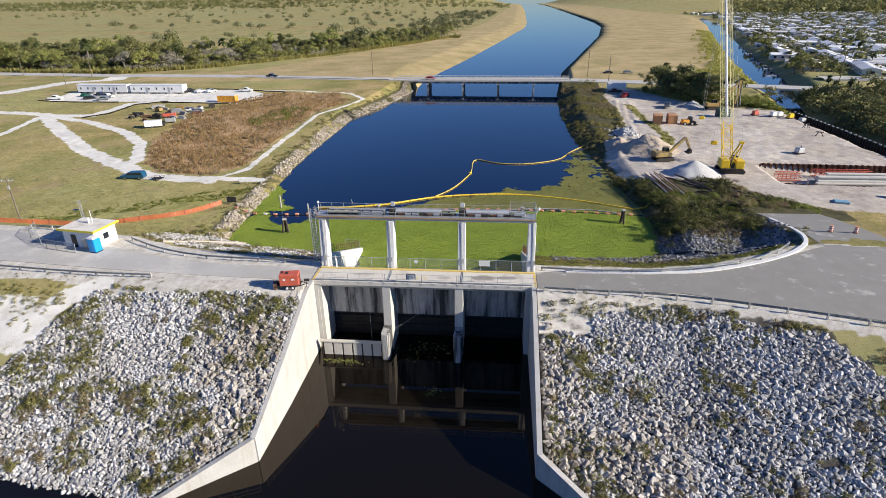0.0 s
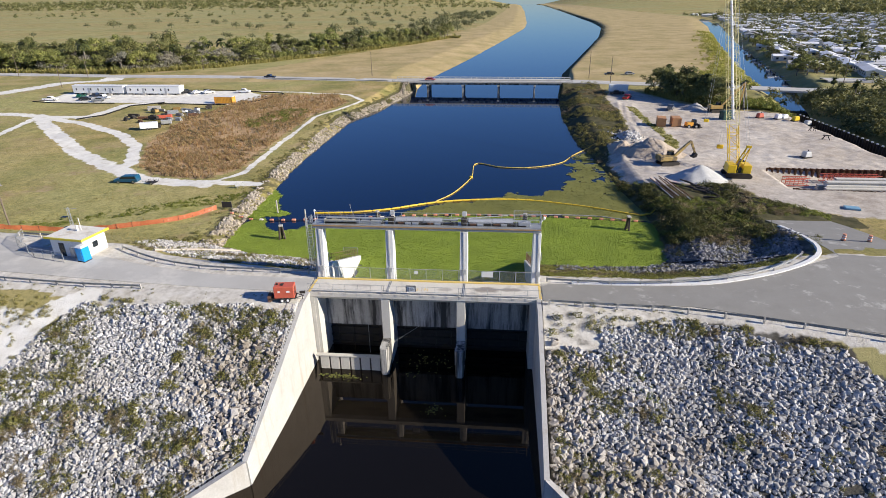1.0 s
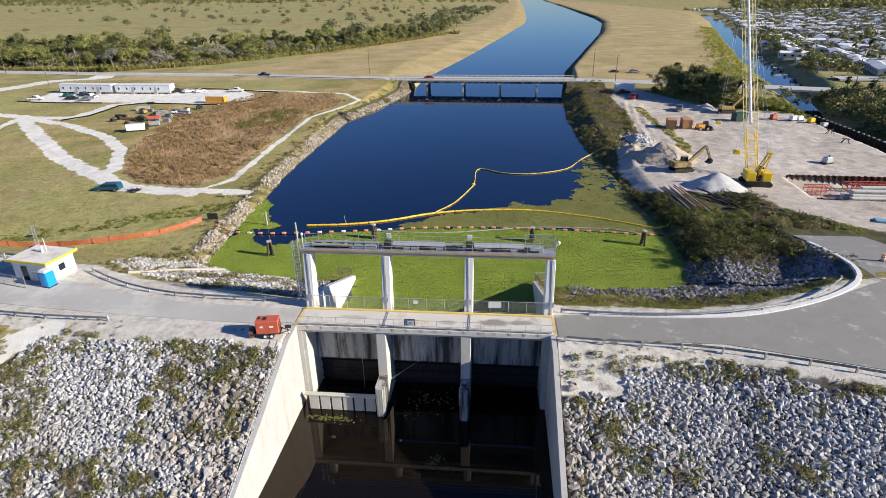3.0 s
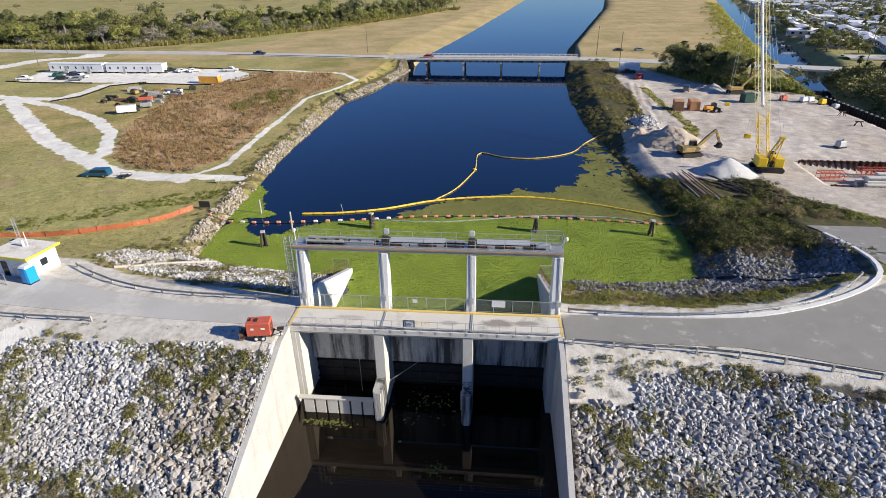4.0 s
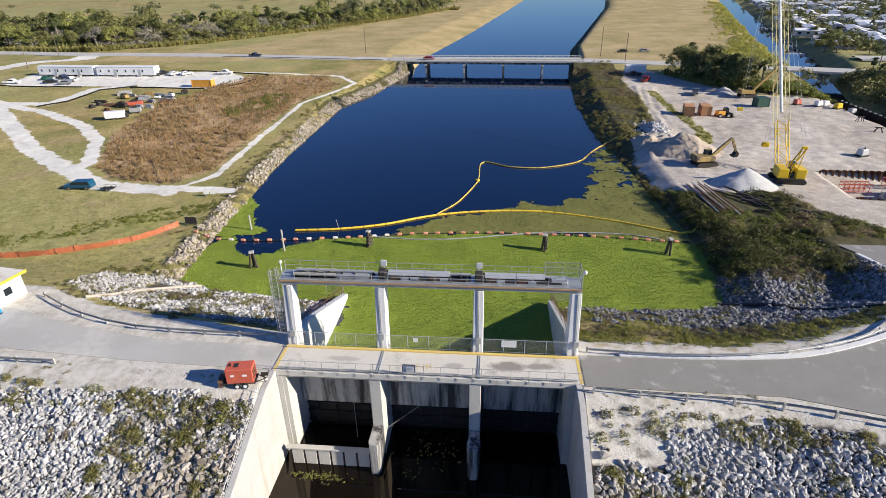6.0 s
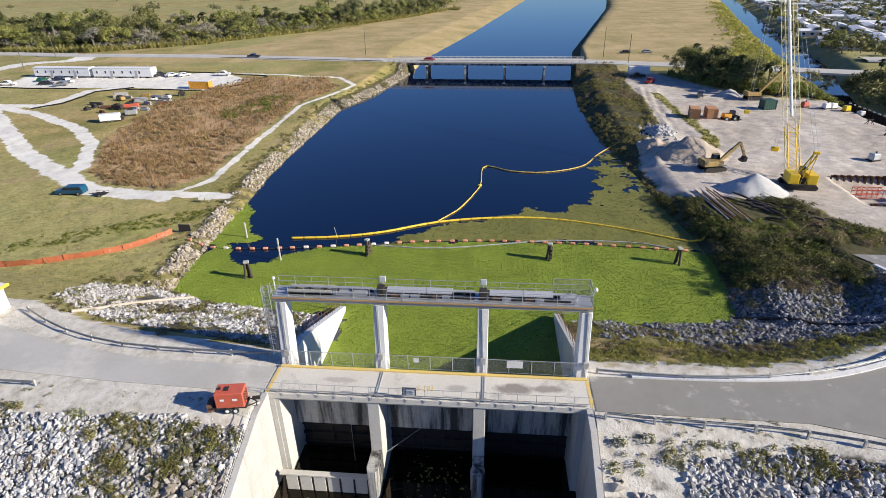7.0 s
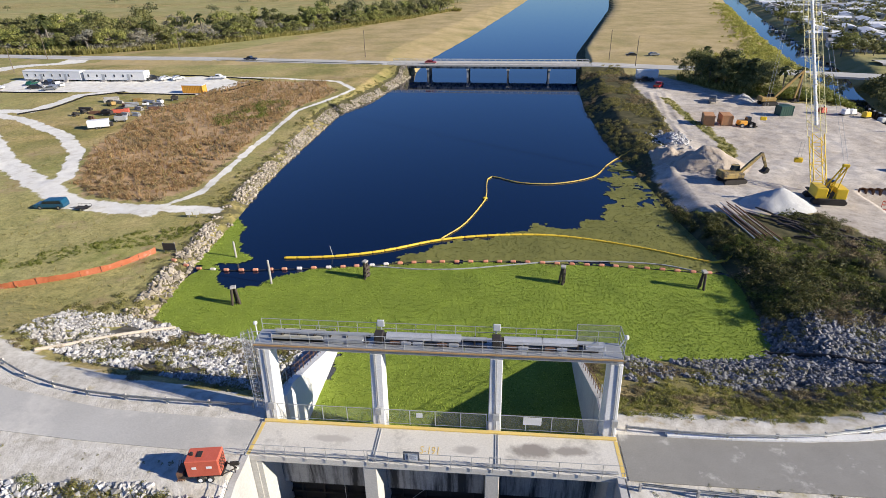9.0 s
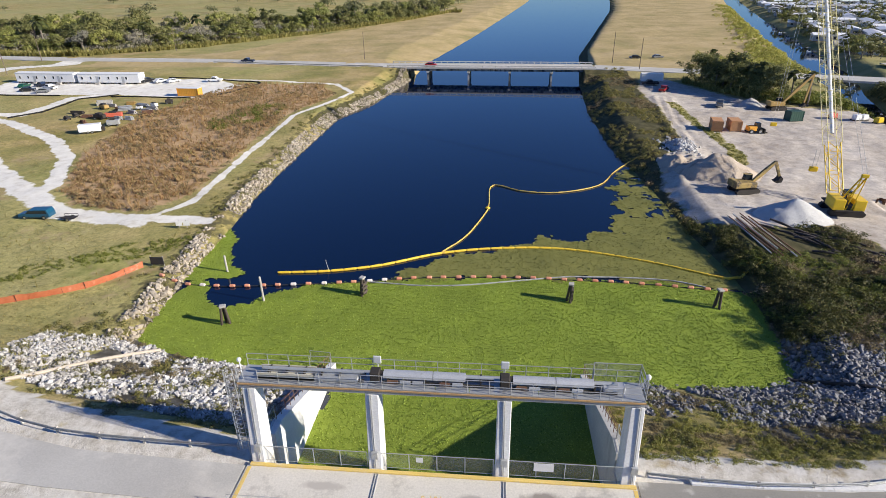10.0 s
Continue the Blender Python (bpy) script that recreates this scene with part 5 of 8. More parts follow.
x, y = np.concatenate([r.normal(-10.3, 1.4, 130), r.normal(0.4, 1.8, 80), r.normal(2.0, 0.5, 40)]), np.concatenate([r.normal(-6.2, 0.35, 130), r.normal(-3.0, 1.5, 80), r.normal(-11.5, 0.5, 40)])
keep = (np.abs(x) < 12.8) & ~((np.abs(np.abs(x) - 4.575) < 0.8) & (y > -6.3)) & ~((y > -5.6) & (x < -5))
shapes = [quad_leaf(5, np.random.default_rng(95 + i), 0.6, 0.4, 0.5, 1.5) for i in range(5)]
V, F = scatter(shapes, x[keep], y[keep], np.full(keep.sum(), -3.59), r.uniform(0.08, 0.24, keep.sum()), r, False)
tagged(part("drifting_weed", raw_mesh("drifting_weed", V, F), MAT_OLIVE), "drifting dull green water weed below the gates", "water plants", kind="stuff")


# ---- along the levee road ----
RED_PAINT = surface("faded_red_paint", (0.48, 0.09, 0.05), (0.56, 0.13, 0.08), 1.2, 0.55, 0, 0.1, 0.005, (0.35, 0.12, 0.08), (0.6, 0.75))
BLACK_RUBBER = plain("black_rubber", (0.02, 0.02, 0.02), 0.8)
WHITE_PAINT = surface("white_sheet_metal", (0.74, 0.74, 0.72), (0.8, 0.8, 0.78), 0.7, 0.45, 0, 0.08, 0.005, (0.58, 0.56, 0.52), (0.62, 0.78))
YELLOW_STEEL = surface("machine_yellow", (0.8, 0.54, 0.02), (0.72, 0.47, 0.02), 0.8, 0.4, 0, 0.08, 0.005, (0.4, 0.28, 0.08), (0.64, 0.78))
OLD_YELLOW = surface("dusty_yellow", (0.42, 0.27, 0.07), (0.33, 0.21, 0.07), 0.8, 0.6, 0, 0.1, 0.01, (0.25, 0.18, 0.1), (0.55, 0.7))
GLASS = surface("dark_glass", (0.015, 0.02, 0.025), (0.02, 0.028, 0.035), 0.5, 0.06, 0, 0.0)
CHROME = plain("rim_metal", (0.5, 0.5, 0.5), 0.35, 0.8)


def guardrail(name, pts, z, label, post_every=3.8, dark=False):
    """W-beam rail on posts along a line of corners."""
    root = thing(name, pose(0, 0, 0), label, "guardrail")
    line = polyline_points(bend(pts), post_every)
    for a in line:
        bm = BM()
        g = z if z is not None else float(land_z(*a))
        box(bm, a[0] - 0.08, a[0] + 0.08, a[1] - 0.08, a[1] + 0.08, g - 0.3, g + 0.69)
        part("post", bm, GREY_WOOD, root)
    for a, b in zip(line[:-1], line[1:]):
        bm = BM()
        d = Vector((b[0] - a[0], b[1] - a[1], 0)).normalized()
        n = Vector((-d.y, d.x, 0))
        za, zb = ((z if z is not None else float(land_z(*q))) for q in (a, b))
        prof = ((0.1, 0.38), (0.17, 0.43), (0.17, 0.48), (0.11, 0.53), (0.17, 0.58), (0.17, 0.63), (0.1, 0.67))
        lo = [bm.verts.new(Vector((a[0], a[1], za + h)) + n * o) for o, h in prof]
        hi = [bm.verts.new(Vector((b[0], b[1], zb + h)) + n * o) for o, h in prof]
        for i in range(len(prof) - 1):
            bm.faces.new((lo[i], hi[i], hi[i + 1], lo[i + 1]))
        bmesh.ops.solidify(bm, geom=bm.faces, thickness=0.012)
        part("beam", bm, GALV, root)


guardrail("guardrail", ((14.8, -4.1), (20.3, -4.5), (26.5, -4.7), (31.8, -5.3), (39.2, -6.9), (45, -8.4), (60, -12.6), (75, -16.8)), 6.2, "grey steel guardrail on timber posts along the road")
guardrail("guardrail", ((49.7, 11.6), (46.2, 8.25), (42.2, 5.6), (37.6, 3.75), (31.6, 2.15), (26.4, 1.45), (21, 1.25), (14.9, 1.6)), 6.2, "grey steel guardrail on the upstream road edge", 3.75)
guardrail("guardrail", ((-35, -3.6), (-42, -3.5), (-49.5, -3.0), (-58, -2.2), (-70, -1.0), (-85, 0.4)), 6.2, "grey steel guardrail on the downstream road edge")
guardrail("guardrail", ((-15.4, 1.9), (-20.9, 1.9), (-30.2, 2.4), (-36.8, 4.0), (-42, 6.3), (-45.7, 8.4)), 6.2, "grey steel guardrail curving along the upstream edge")
guardrail("guardrail", ((-116, 209.6), (-100, 207.4), (-60, 200.8), (-40, 197.4)), 4.7, "grey guardrail beside the far road")
# pale kerb on the outer curve of the east road
kerb = thing("road_kerb", pose(0, 0, 0), "pale concrete kerb along the curving road edge", "kerb", kind="structure")
line = polyline_points(bend(((18, 1.35), (24, 1.4), (30, 1.75), (36.3, 2.8), (45, 6.5), (51.2, 11), (54.2, 16), (55.3, 21), (55.5, 26), (55.2, 31))), 2.4)
for a, b in zip(line[:-1], line[1:]):
    bm = BM()
    d = (b - a) / np.hypot(*(b - a))
    n = np.array([-d[1], d[0]]) * 0.28
    g = lambda q: float(np.interp(q[1], (12, 34), (6.2, 2.8))) if q[1] > 12 else 6.2
    vs = [bm.verts.new((*(q + s * n), g(q) + h)) for q in (a + d * 0.01, b - d * 0.01) for s in (-1, 1) for h in (-0.2, 0.22)]
    for f in ((0, 1, 3, 2), (4, 6, 7, 5), (0, 4, 5, 1), (2, 3, 7, 6), (1, 5, 7, 3)):
        bm.faces.new([vs[i] for i in f])
    bmesh.ops.recalc_face_normals(bm, faces=bm.faces)
    part("kerb_stone", bm, WHITE_CONCRETE, kerb)


def wheel(parent, x, y, r=0.34, w=0.22, rim=CHROME):
    bm = BM()
    tube(bm, (x, y - w / 2, r), (x, y + w / 2, r), r, 14)
    bmesh.ops.bevel(bm, geom=[e for e in bm.edges if abs(e.verts[0].co.y - e.verts[1].co.y) < 1e-4], offset=0.04, segments=1, affect="EDGES")
    ob = part("wheel", bm, BLACK_RUBBER, parent)
    bm = BM()
    tube(bm, (x, y - w / 2 - 0.012, r), (x, y + w / 2 + 0.012, r), r * 0.58, 10)
    part("rim", bm, rim, ob)


# red generator trailer
gen = thing("generator_trailer", pose(-16.0, -5.0, 6.22, 0, 0, 9) @ Matrix.Diagonal((0.8, 0.85, 0.85, 1)), "faded red box generator on a two-axle trailer", "trailer")
bm = BM()
box(bm, -1.45, 1.45, -0.8, 0.8, 0.62, 2.35, bevel=0.06)
body = part("housing", bm, RED_PAINT, gen)
bm = BM()
box(bm, -0.5, -0.1, -0.3, 0.3, 2.352, 2.42)
box(bm, -1.1, -0.9, -0.1, 0.1, 2.352, 2.62)
part("exhaust", bm, DARK_STEEL, body)
for x0, w in ((-0.9, 0.4), (0.35, 0.5)):
    bm = BM()
    box(bm, x0, x0 + w, -0.815, -0.803, 1.5, 1.75)
    part("label_plate", bm, WHITE_PAINT, body)
bm = BM()
for k in range(6):
    box(bm, 1.452, 1.475, -0.6, 0.6, 0.9 + 0.2 * k, 0.99 + 0.2 * k)
part("louvre", bm, DARK_STEEL, body)
bm = BM()
box(bm, -2.0, 1.6, -0.75, 0.75, 0.48, 0.62)
tube(bm, (1.6, 0.6, 0.55), (2.6, 0, 0.55), 0.06)
tube(bm, (1.6, -0.6, 0.55), (2.6, 0, 0.55), 0.06)
tube(bm, (2.4, 0, 0.0), (2.4, 0, 0.9), 0.05)
box(bm, 2.1, 2.9, -0.12, 0.12, 0.9, 1.25, bevel=0.03)
part("chassis", bm, DARK_STEEL, gen)
for x in (-0.35, 0.5):
    for y in (-0.86, 0.86):
        wheel(gen, x, y, 0.34, 0.2, WHITE_PAINT)
bm = BM()
box(bm, -2.5, -1.9, -0.6, 0.6, 0.1, 0.9)
for k in range(4):
    tube(bm, (-2.5 + 0.2 * k, -0.7, 0.1), (-2.7 + 0.2 * k, 0.8, 1.0), 0.03, 4)
part("hitch_frame", bm, RUST, gen)
# control house
hut = thing("control_house", pose(-50.4, 6.9, 6.22, 0, 0, -8) @ Matrix.Diagonal((0.9, 0.9, 0.95, 1)), "small white control house with a flat roof and yellow fascia", "hut")
bm = BM()
box(bm, -3.0, 3.0, -2.2, 2.2, 0, 2.75)
wall = part("wall", bm, WHITE_PAINT, hut)
bm = BM()
box(bm, -3.45, 3.45, -2.65, 2.65, 2.76, 3.02)
roof = part("roof", bm, surface("stained_roof", (0.66, 0.62, 0.54), (0.76, 0.73, 0.66), 0.5, 0.8, 0, 0.2, 0.01, (0.46, 0.38, 0.28), (0.52, 0.68)), hut, "pale flat roof with rusty stains")
bm = BM()
box(bm, -3.5, 3.5, -2.72, -2.653, 2.74, 3.08)
box(bm, 3.453, 3.52, -2.72, 2.7, 2.74, 3.08)
part("fascia", bm, plain("yellow_fascia", (0.8, 0.66, 0.06), 0.5), roof, "bright yellow roof edge")
bm = BM()
tube(bm, (-0.3, 0.6, 3.02), (-0.3, 0.6, 3.9), 0.16, 8)
tube(bm, (0.1, 0.9, 3.02), (0.1, 0.9, 5.0), 0.05, 5)
part("vent_pipe", bm, WHITE_PAINT, roof)
bm = BM()
box(bm, -1.6, -0.6, -2.24, -2.203, 0.05, 2.1)
part("door", bm, GLASS, hut, "dark glazed door")
bm = BM()
box(bm, 3.003, 3.04, -0.5, 0.5, 1.0, 1.9)
part("window", bm, GLASS, hut)
bm = BM()
box(bm, 0.6, 1.4, -2.6, -2.203, 0.2, 1.6, bevel=0.03)
part("cabinet", bm, GALV, hut)
# portable toilet
loo = thing("portable_toilet", pose(-47.6, 3.75, 6.27, 0, 0, -12), "bright blue plastic portable toilet with white roof", "toilet")
bm = BM()
box(bm, -0.6, 0.6, -0.6, 0.6, 0.1, 2.05, bevel=0.05)
part("cabin", bm, plain("blue_plastic", (0.01, 0.3, 0.75), 0.4), loo)
bm = BM()
box(bm, -0.64, 0.64, -0.64, 0.64, 2.05, 2.3, top=0.7, bevel=0.04)
part("roof", bm, WHITE_PAINT, loo)
bm = BM()
box(bm, -0.4, 0.4, -0.63, -0.605, 0.2, 1.95)
part("door", bm, plain("blue_plastic_door", (0.03, 0.42, 0.85), 0.4), loo)
bm = BM()
box(bm, -0.62, 0.62, -0.62, 0.62, 0, 0.1)
part("base", bm, DARK_STEEL, loo)
yard_fence = thing("compound_fence", pose(0, 0, 0), "low wire mesh fence round the hut compound", "fence")
for a, b in (((-61, 7.8), (-55.5, 4.2)), ((-55.5, 4.2), (-50.0, 2.9)), ((-61, 7.8), (-62.5, 10.8))):
    fence_run(yard_fence, (*a, 6.22), (*b, 6.22), 1.5, 2.2)
guardrail("guardrail", ((-64, 11.6), (-59, 11.2), (-54, 10.6)), 6.2, "short guardrail beside the hut compound")
bm = BM()
for k in range(4):
    box(bm, -60 + k * 0.1, -54.2 + k * 0.05, 6.2 + k * 0.42, 6.5 + k * 0.42, 6.22, 6.34)
tagged(part("stacked_boards", bm, GREY_WOOD), "grey boards lying in the hut compound", "boards")
# weather mast with solar panels
mast = thing("weather_mast", pose(-53.6, 10.3, 6.1), "slender lattice instrument mast with solar panels", "mast")
bm = BM()
for a in range(3):
    tube(bm, (0.25 * math.cos(a * 2.094), 0.25 * math.sin(a * 2.094), 0), (0.18 * math.cos(a * 2.094), 0.18 * math.sin(a * 2.094), 5.4), 0.03, 5)
for k in range(18):
    for a in range(3):
        p, q = a * 2.094, (a + 1) * 2.094
        tube(bm, (0.22 * math.cos(p), 0.22 * math.sin(p), k * 0.3), (0.22 * math.cos(q), 0.22 * math.sin(q), k * 0.3 + 0.3), 0.015, 4)
tube(bm, (0, 0, 5.2), (1.5, -0.2, 5.35), 0.03, 5)
tube(bm, (-0.6, 0, 5.3), (0, 0, 5.3), 0.03, 5)
part("lattice", bm, GALV, mast)
for z in (2.4, 4.0):
    bm = BM()
    box(bm, -1.1, -0.3, -0.5, 0.1, z, z + 0.05, Matrix.Translation((0, 0, 0)) @ Matrix.Rotation(0, 4, "X"))
    part("solar_panel", bm, GLASS, mast)


POLE_WOOD = surface("pole_timber", (0.13, 0.1, 0.075), (0.2, 0.16, 0.12), 1.2, 0.9)


def utility_pole(x, y, h, label, lamp=False, cross=True, z=None):
    root = thing("utility_pole", pose(x, y, float(land_z(x, y)) if z is None else z, 0, 0, 10), label, "utility pole", "utility poles")
    bm = BM()
    tube(bm, (0, 0, -1), (0, 0, h), 0.17, 8, 0.11)
    part("pole", bm, POLE_WOOD, root)
    if cross:
        bm = BM()
        box(bm, -1.1, 1.1, -0.06, 0.06, h - 0.7, h - 0.55)
        part("crossarm", bm, GREY_WOOD, root)
        for s in (-0.95, 0.95, 0.3):
            bm = BM()
            tube(bm, (s, 0, h - 0.55), (s, 0, h - 0.3), 0.05, 6)
            part("insulator", bm, GALV, root)
    if lamp:
        bm = BM()
        box(bm, -0.2, 0.2, -0.35, -0.12, h - 2.2, h - 1.5, bevel=0.05)
        part("transformer", bm, GALV, root)
    return root


for x, y, h, lamp in ((-80.6, 27, 8.6, True), (-189, 184, 10, False), (-55, 229, 11.5, False), (-199, 216, 11, False), (-242, 222, 11, False), (-161, 262, 11, False), (51.5, 218, 12, False), (57, 194, 11, False),
                      (150, 190, 12, False), (-310, 240, 11, False)):
    utility_pole(x, y, h, "tall grey timber utility pole beside the road" if not lamp else "grey timber pole with a transformer near the hut", lamp, lamp)
# orange safety fence
NET = surface("orange_plastic_net", (0.44, 0.11, 0.045), (0.56, 0.19, 0.09), 0.7, 0.6, 0, 0.2, 0.02, (0.66, 0.4, 0.3), (0.6, 0.75))
_n, _l = NET.node_tree.nodes, NET.node_tree.links
_hole, _mesh = _n.new("ShaderNodeBsdfTransparent"), _n.new("ShaderNodeMixShader")
_mesh.inputs["Fac"].default_value = 0.72
_l.new(_hole.outputs[0], _mesh.inputs[1])
_l.new(_n["Principled BSDF"].outputs[0], _mesh.inputs[2])
_l.new(_mesh.outputs[0], _n["Material Output"].inputs["Surface"])
net = thing("safety_fence", pose(0, 0, 0), "sagging orange plastic safety fence on posts", "fence")
line = polyline_points(bend(((-90, 19), (-80, 22), (-70.5, 25.3), (-60.6, 27.3), (-54, 30.5), (-50.2, 33.4), (-46.2, 39.6))), 2.6)
for i, (a, b) in enumerate(zip(line[:-1], line[1:])):
    bm = BM()
    za, zb = (float(land_z(*q)) for q in (a, b))
    for k in range(4):
        p, q = a + (b - a) * k / 4, a + (b - a) * (k + 1) / 4
        sag = [0.07 * math.sin(math.pi * u) for u in (k / 4, (k + 1) / 4)]
        lean = [0.16 * math.sin(2.1 * (i + u)) + 0.06 * math.sin(5.3 * (i + u)) for u in (k / 4, (k + 1) / 4)]
        h0, h1 = za + (zb - za) * k / 4, za + (zb - za) * (k + 1) / 4
        bm.faces.new([bm.verts.new(v) for v in ((*p, h0), (*q, h1), (q[0], q[1] + lean[1], h1 + 0.97 - sag[1] * 1.6), (p[0], p[1] + lean[0], h0 + 0.97 - sag[0] * 1.6))])
    bmesh.ops.remove_doubles(bm, verts=bm.verts, dist=0.001)
    bmesh.ops.solidify(bm, geom=bm.faces, thickness=0.02)
    part("net_panel", bm, NET, net)
    bm = BM()
    tube(bm, (*a, za - 0.3), (*a, za + 1.0), 0.03, 5)
    part("post", bm, DARK_STEEL, net)
board = thing("notice_board", pose(-44.6, 39.4, float(land_z(-44.6, 39.4)), 0, 0, 0), "dark board on posts at the end of the orange fence", "board")
bm = BM()
box(bm, -1.0, 1.0, -0.05, 0.05, 0.25, 1.45, bevel=0.02)
part("panel", bm, plain("black_panel", (0.03, 0.03, 0.035), 0.5), board)
for x in (-0.9, 0.9):
    bm = BM()
    tube(bm, (x, 0.1, -0.3), (x, 0.1, 1.6), 0.06)
    part("post", bm, GREY_WOOD, board)
sign = thing("ramp_sign", pose(-47.6, 52.6, float(land_z(-47.6, 52.6)), 0, 0, 8), "pair of small white signs on posts beside the track", "sign")
for x in (-0.7, 0.5):
    bm = BM()
    box(bm, x - 0.5, x + 0.5, -0.04, 0.02, 0.5, 1.3)
    part("sign_face", bm, WHITE_PAINT, sign)
    bm = BM()
    tube(bm, (x, 0.06, -0.3), (x, 0.06, 1.5), 0.05)
    part("post", bm, GREY_WOOD, sign)
def hose(pts, r, seg=8):
    """One bent pipe through the points."""
    p = [Vector(q) for q in pts]
    bm, prev = BM(), None
    for i, q in enumerate(p):
        d = (p[min(i + 1, len(p) - 1)] - p[max(i - 1, 0)]).normalized()
        n = d.cross(Vector((0, 0, 1))).normalized()
        b = n.cross(d)
        ring = [bm.verts.new(q + (n * math.cos(2 * math.pi * k / seg) + b * math.sin(2 * math.pi * k / seg)) * r) for k in range(seg)]
        if prev:
            for k in range(seg):
                bm.faces.new((prev[k], prev[(k + 1) % seg], ring[(k + 1) % seg], ring[k]))
        else:
            bm.faces.new(ring)
        prev = ring
    bm.faces.new(prev[::-1])
    bmesh.ops.recalc_face_normals(bm, faces=bm.faces)
    return bm


pipe = hose([(x, y, float(land_z(x, y)) + 0.22) for x, y in polyline_points(((-40.6, 8.6), (-39.4, 11), (-37.6, 14.5), (-35.6, 18.5), (-33.6, 21.4)), 1.0)], 0.2)
tagged(part("discharge_pipe", pipe, surface("pale_pipe", (0.36, 0.31, 0.25), (0.46, 0.4, 0.33), 0.8, 0.7)), "long pale pipe lying over the riprap slope", "pipe")
pipe = hose([(x, y, float(land_z(x, y)) + 0.18) for x, y in polyline_points(((34, 21.6), (36.2, 20.5), (41.1, 17.6), (45.7, 15.3), (49.5, 13.9)), 1.0)], 0.2)
tagged(part("drain_pipe", pipe, DARK_STEEL), "dark pipe lying across the upstream riprap", "pipe")
# traffic drums
drum_a = thing("traffic_drum", pose(60.0, 20.3, 5.0), "orange and white striped traffic drum on the ramp", "traffic drum", "drums on the ramp")
for z0, z1, r0, mat_ in ((0, 0.1, 0.36, BLACK_RUBBER), (0.1, 0.35, 0.29, ORANGE_FLOAT), (0.35, 0.52, 0.28, WHITE_FLOAT), (0.52, 0.72, 0.27, ORANGE_FLOAT), (0.72, 0.87, 0.26, WHITE_FLOAT), (0.87, 1.05, 0.25, ORANGE_FLOAT)):
    bm = BM()
    tube(bm, (0, 0, z0), (0, 0, z1), r0, 12, r0 * 0.97)
    part("band" if z0 else "base", bm, mat_, drum_a)
copy_thing(drum_a, pose(63.4, 19.9, 5.05))


# ---- vehicles ----
def vehicle(kind, colour, m, label, name="car"):
    root = thing(name, m, label, "vehicle", "parked vehicles")
    paint = VEHICLE_PAINT[colour]
    if kind == "pickup":
        L, prof, glass = 5.6, ((-2.8, 0.4), (2.75, 0.4), (2.8, 0.95), (1.5, 1.08), (0.75, 1.75), (-0.55, 1.78), (-0.75, 1.05), (-2.8, 1.05)), ((1.3, 1.1), (0.72, 1.62), (-0.5, 1.65), (-0.62, 1.1))
    elif kind == "van":
        L, prof, glass = 5.5, ((-2.75, 0.4), (2.7, 0.4), (2.75, 0.95), (1.45, 1.1), (0.75, 1.72), (-2.5, 1.8), (-2.75, 1.1)), ((1.2, 1.12), (0.7, 1.6), (-2.3, 1.66), (-2.45, 1.12))
    else:
        L, prof, glass = 4.7, ((-2.35, 0.35), (2.3, 0.35), (2.35, 0.8), (1.2, 0.95), (0.5, 1.45), (-1.2, 1.48), (-2.0, 1.0), (-2.35, 0.9)), ((1.0, 0.98), (0.46, 1.36), (-1.1, 1.38), (-1.75, 1.0))
    bm = BM()
    prism(bm, prof, "y", -0.92, 0.92)
    bmesh.ops.bevel(bm, geom=list(bm.edges), offset=0.05, segments=1, affect="EDGES")
    body = part("body", bm, paint, root)
    for y in (-0.935, 0.915):
        bm = BM()
        prism(bm, glass, "y", y, y + 0.02)
        part("side_window", bm, GLASS, body)
    bm = BM()
    (x0, z0), (x1, z1) = glass[0], glass[1]
    vs = [bm.verts.new(p) for p in ((x0 + 0.16, -0.75, z0), (x0 + 0.16, 0.75, z0), (x1 + 0.1, 0.7, z1 + 0.06), (x1 + 0.1, -0.7, z1 + 0.06))]
    bm.faces.new(vs)
    bmesh.ops.solidify(bm, geom=bm.faces, thickness=0.03)
    part("windscreen", bm, GLASS, body)
    for y in (-0.65, 0.65):
        bm = BM()
        box(bm, L / 2 - 0.06, L / 2 + 0.02, y - 0.18, y + 0.18, 0.62, 0.78)
        part("headlight", bm, WHITE_PAINT, body)
    if kind == "pickup":
        bm = BM()
        box(bm, -2.65, -0.85, -0.75, 0.75, 1.052, 1.064)
        part("bed", bm, BLACK_RUBBER, body)
    for x in (-0.31 * L, 0.31 * L):
        for y in (-0.84, 0.84):
            wheel(root, x, y, 0.36 if kind != "car" else 0.32)
    return root


VEHICLE_PAINT = {k: surface("car_paint_" + k, c, [v * 0.92 for v in c], 1.0, 0.28, 0.0, 0.0) for k, c in
                 dict(white=(0.75, 0.75, 0.74), black=(0.02, 0.02, 0.022), navy=(0.015, 0.03, 0.07), teal=(0.01, 0.075, 0.14), red=(0.35, 0.02, 0.02), grey=(0.2, 0.21, 0.22), blue=(0.01, 0.05, 0.25), green=(0.01, 0.08, 0.05)).items()}
gz = lambda x, y: float(land_z(x, y)) + 0.02
vehicle("van", "teal", pose(-75.7, 55.2, gz(-75.7, 55.2), 0, 0, 184), "dark teal pickup with a canopy parked on the grass", "van")
tow = thing("utility_trailer", pose(-69.3, 54.6, gz(-69.3, 54.6), 0, 0, 184), "small empty dark utility trailer behind the van", "trailer")
bm = BM()
box(bm, -1.2, 1.2, -0.7, 0.7, 0.42, 0.5)
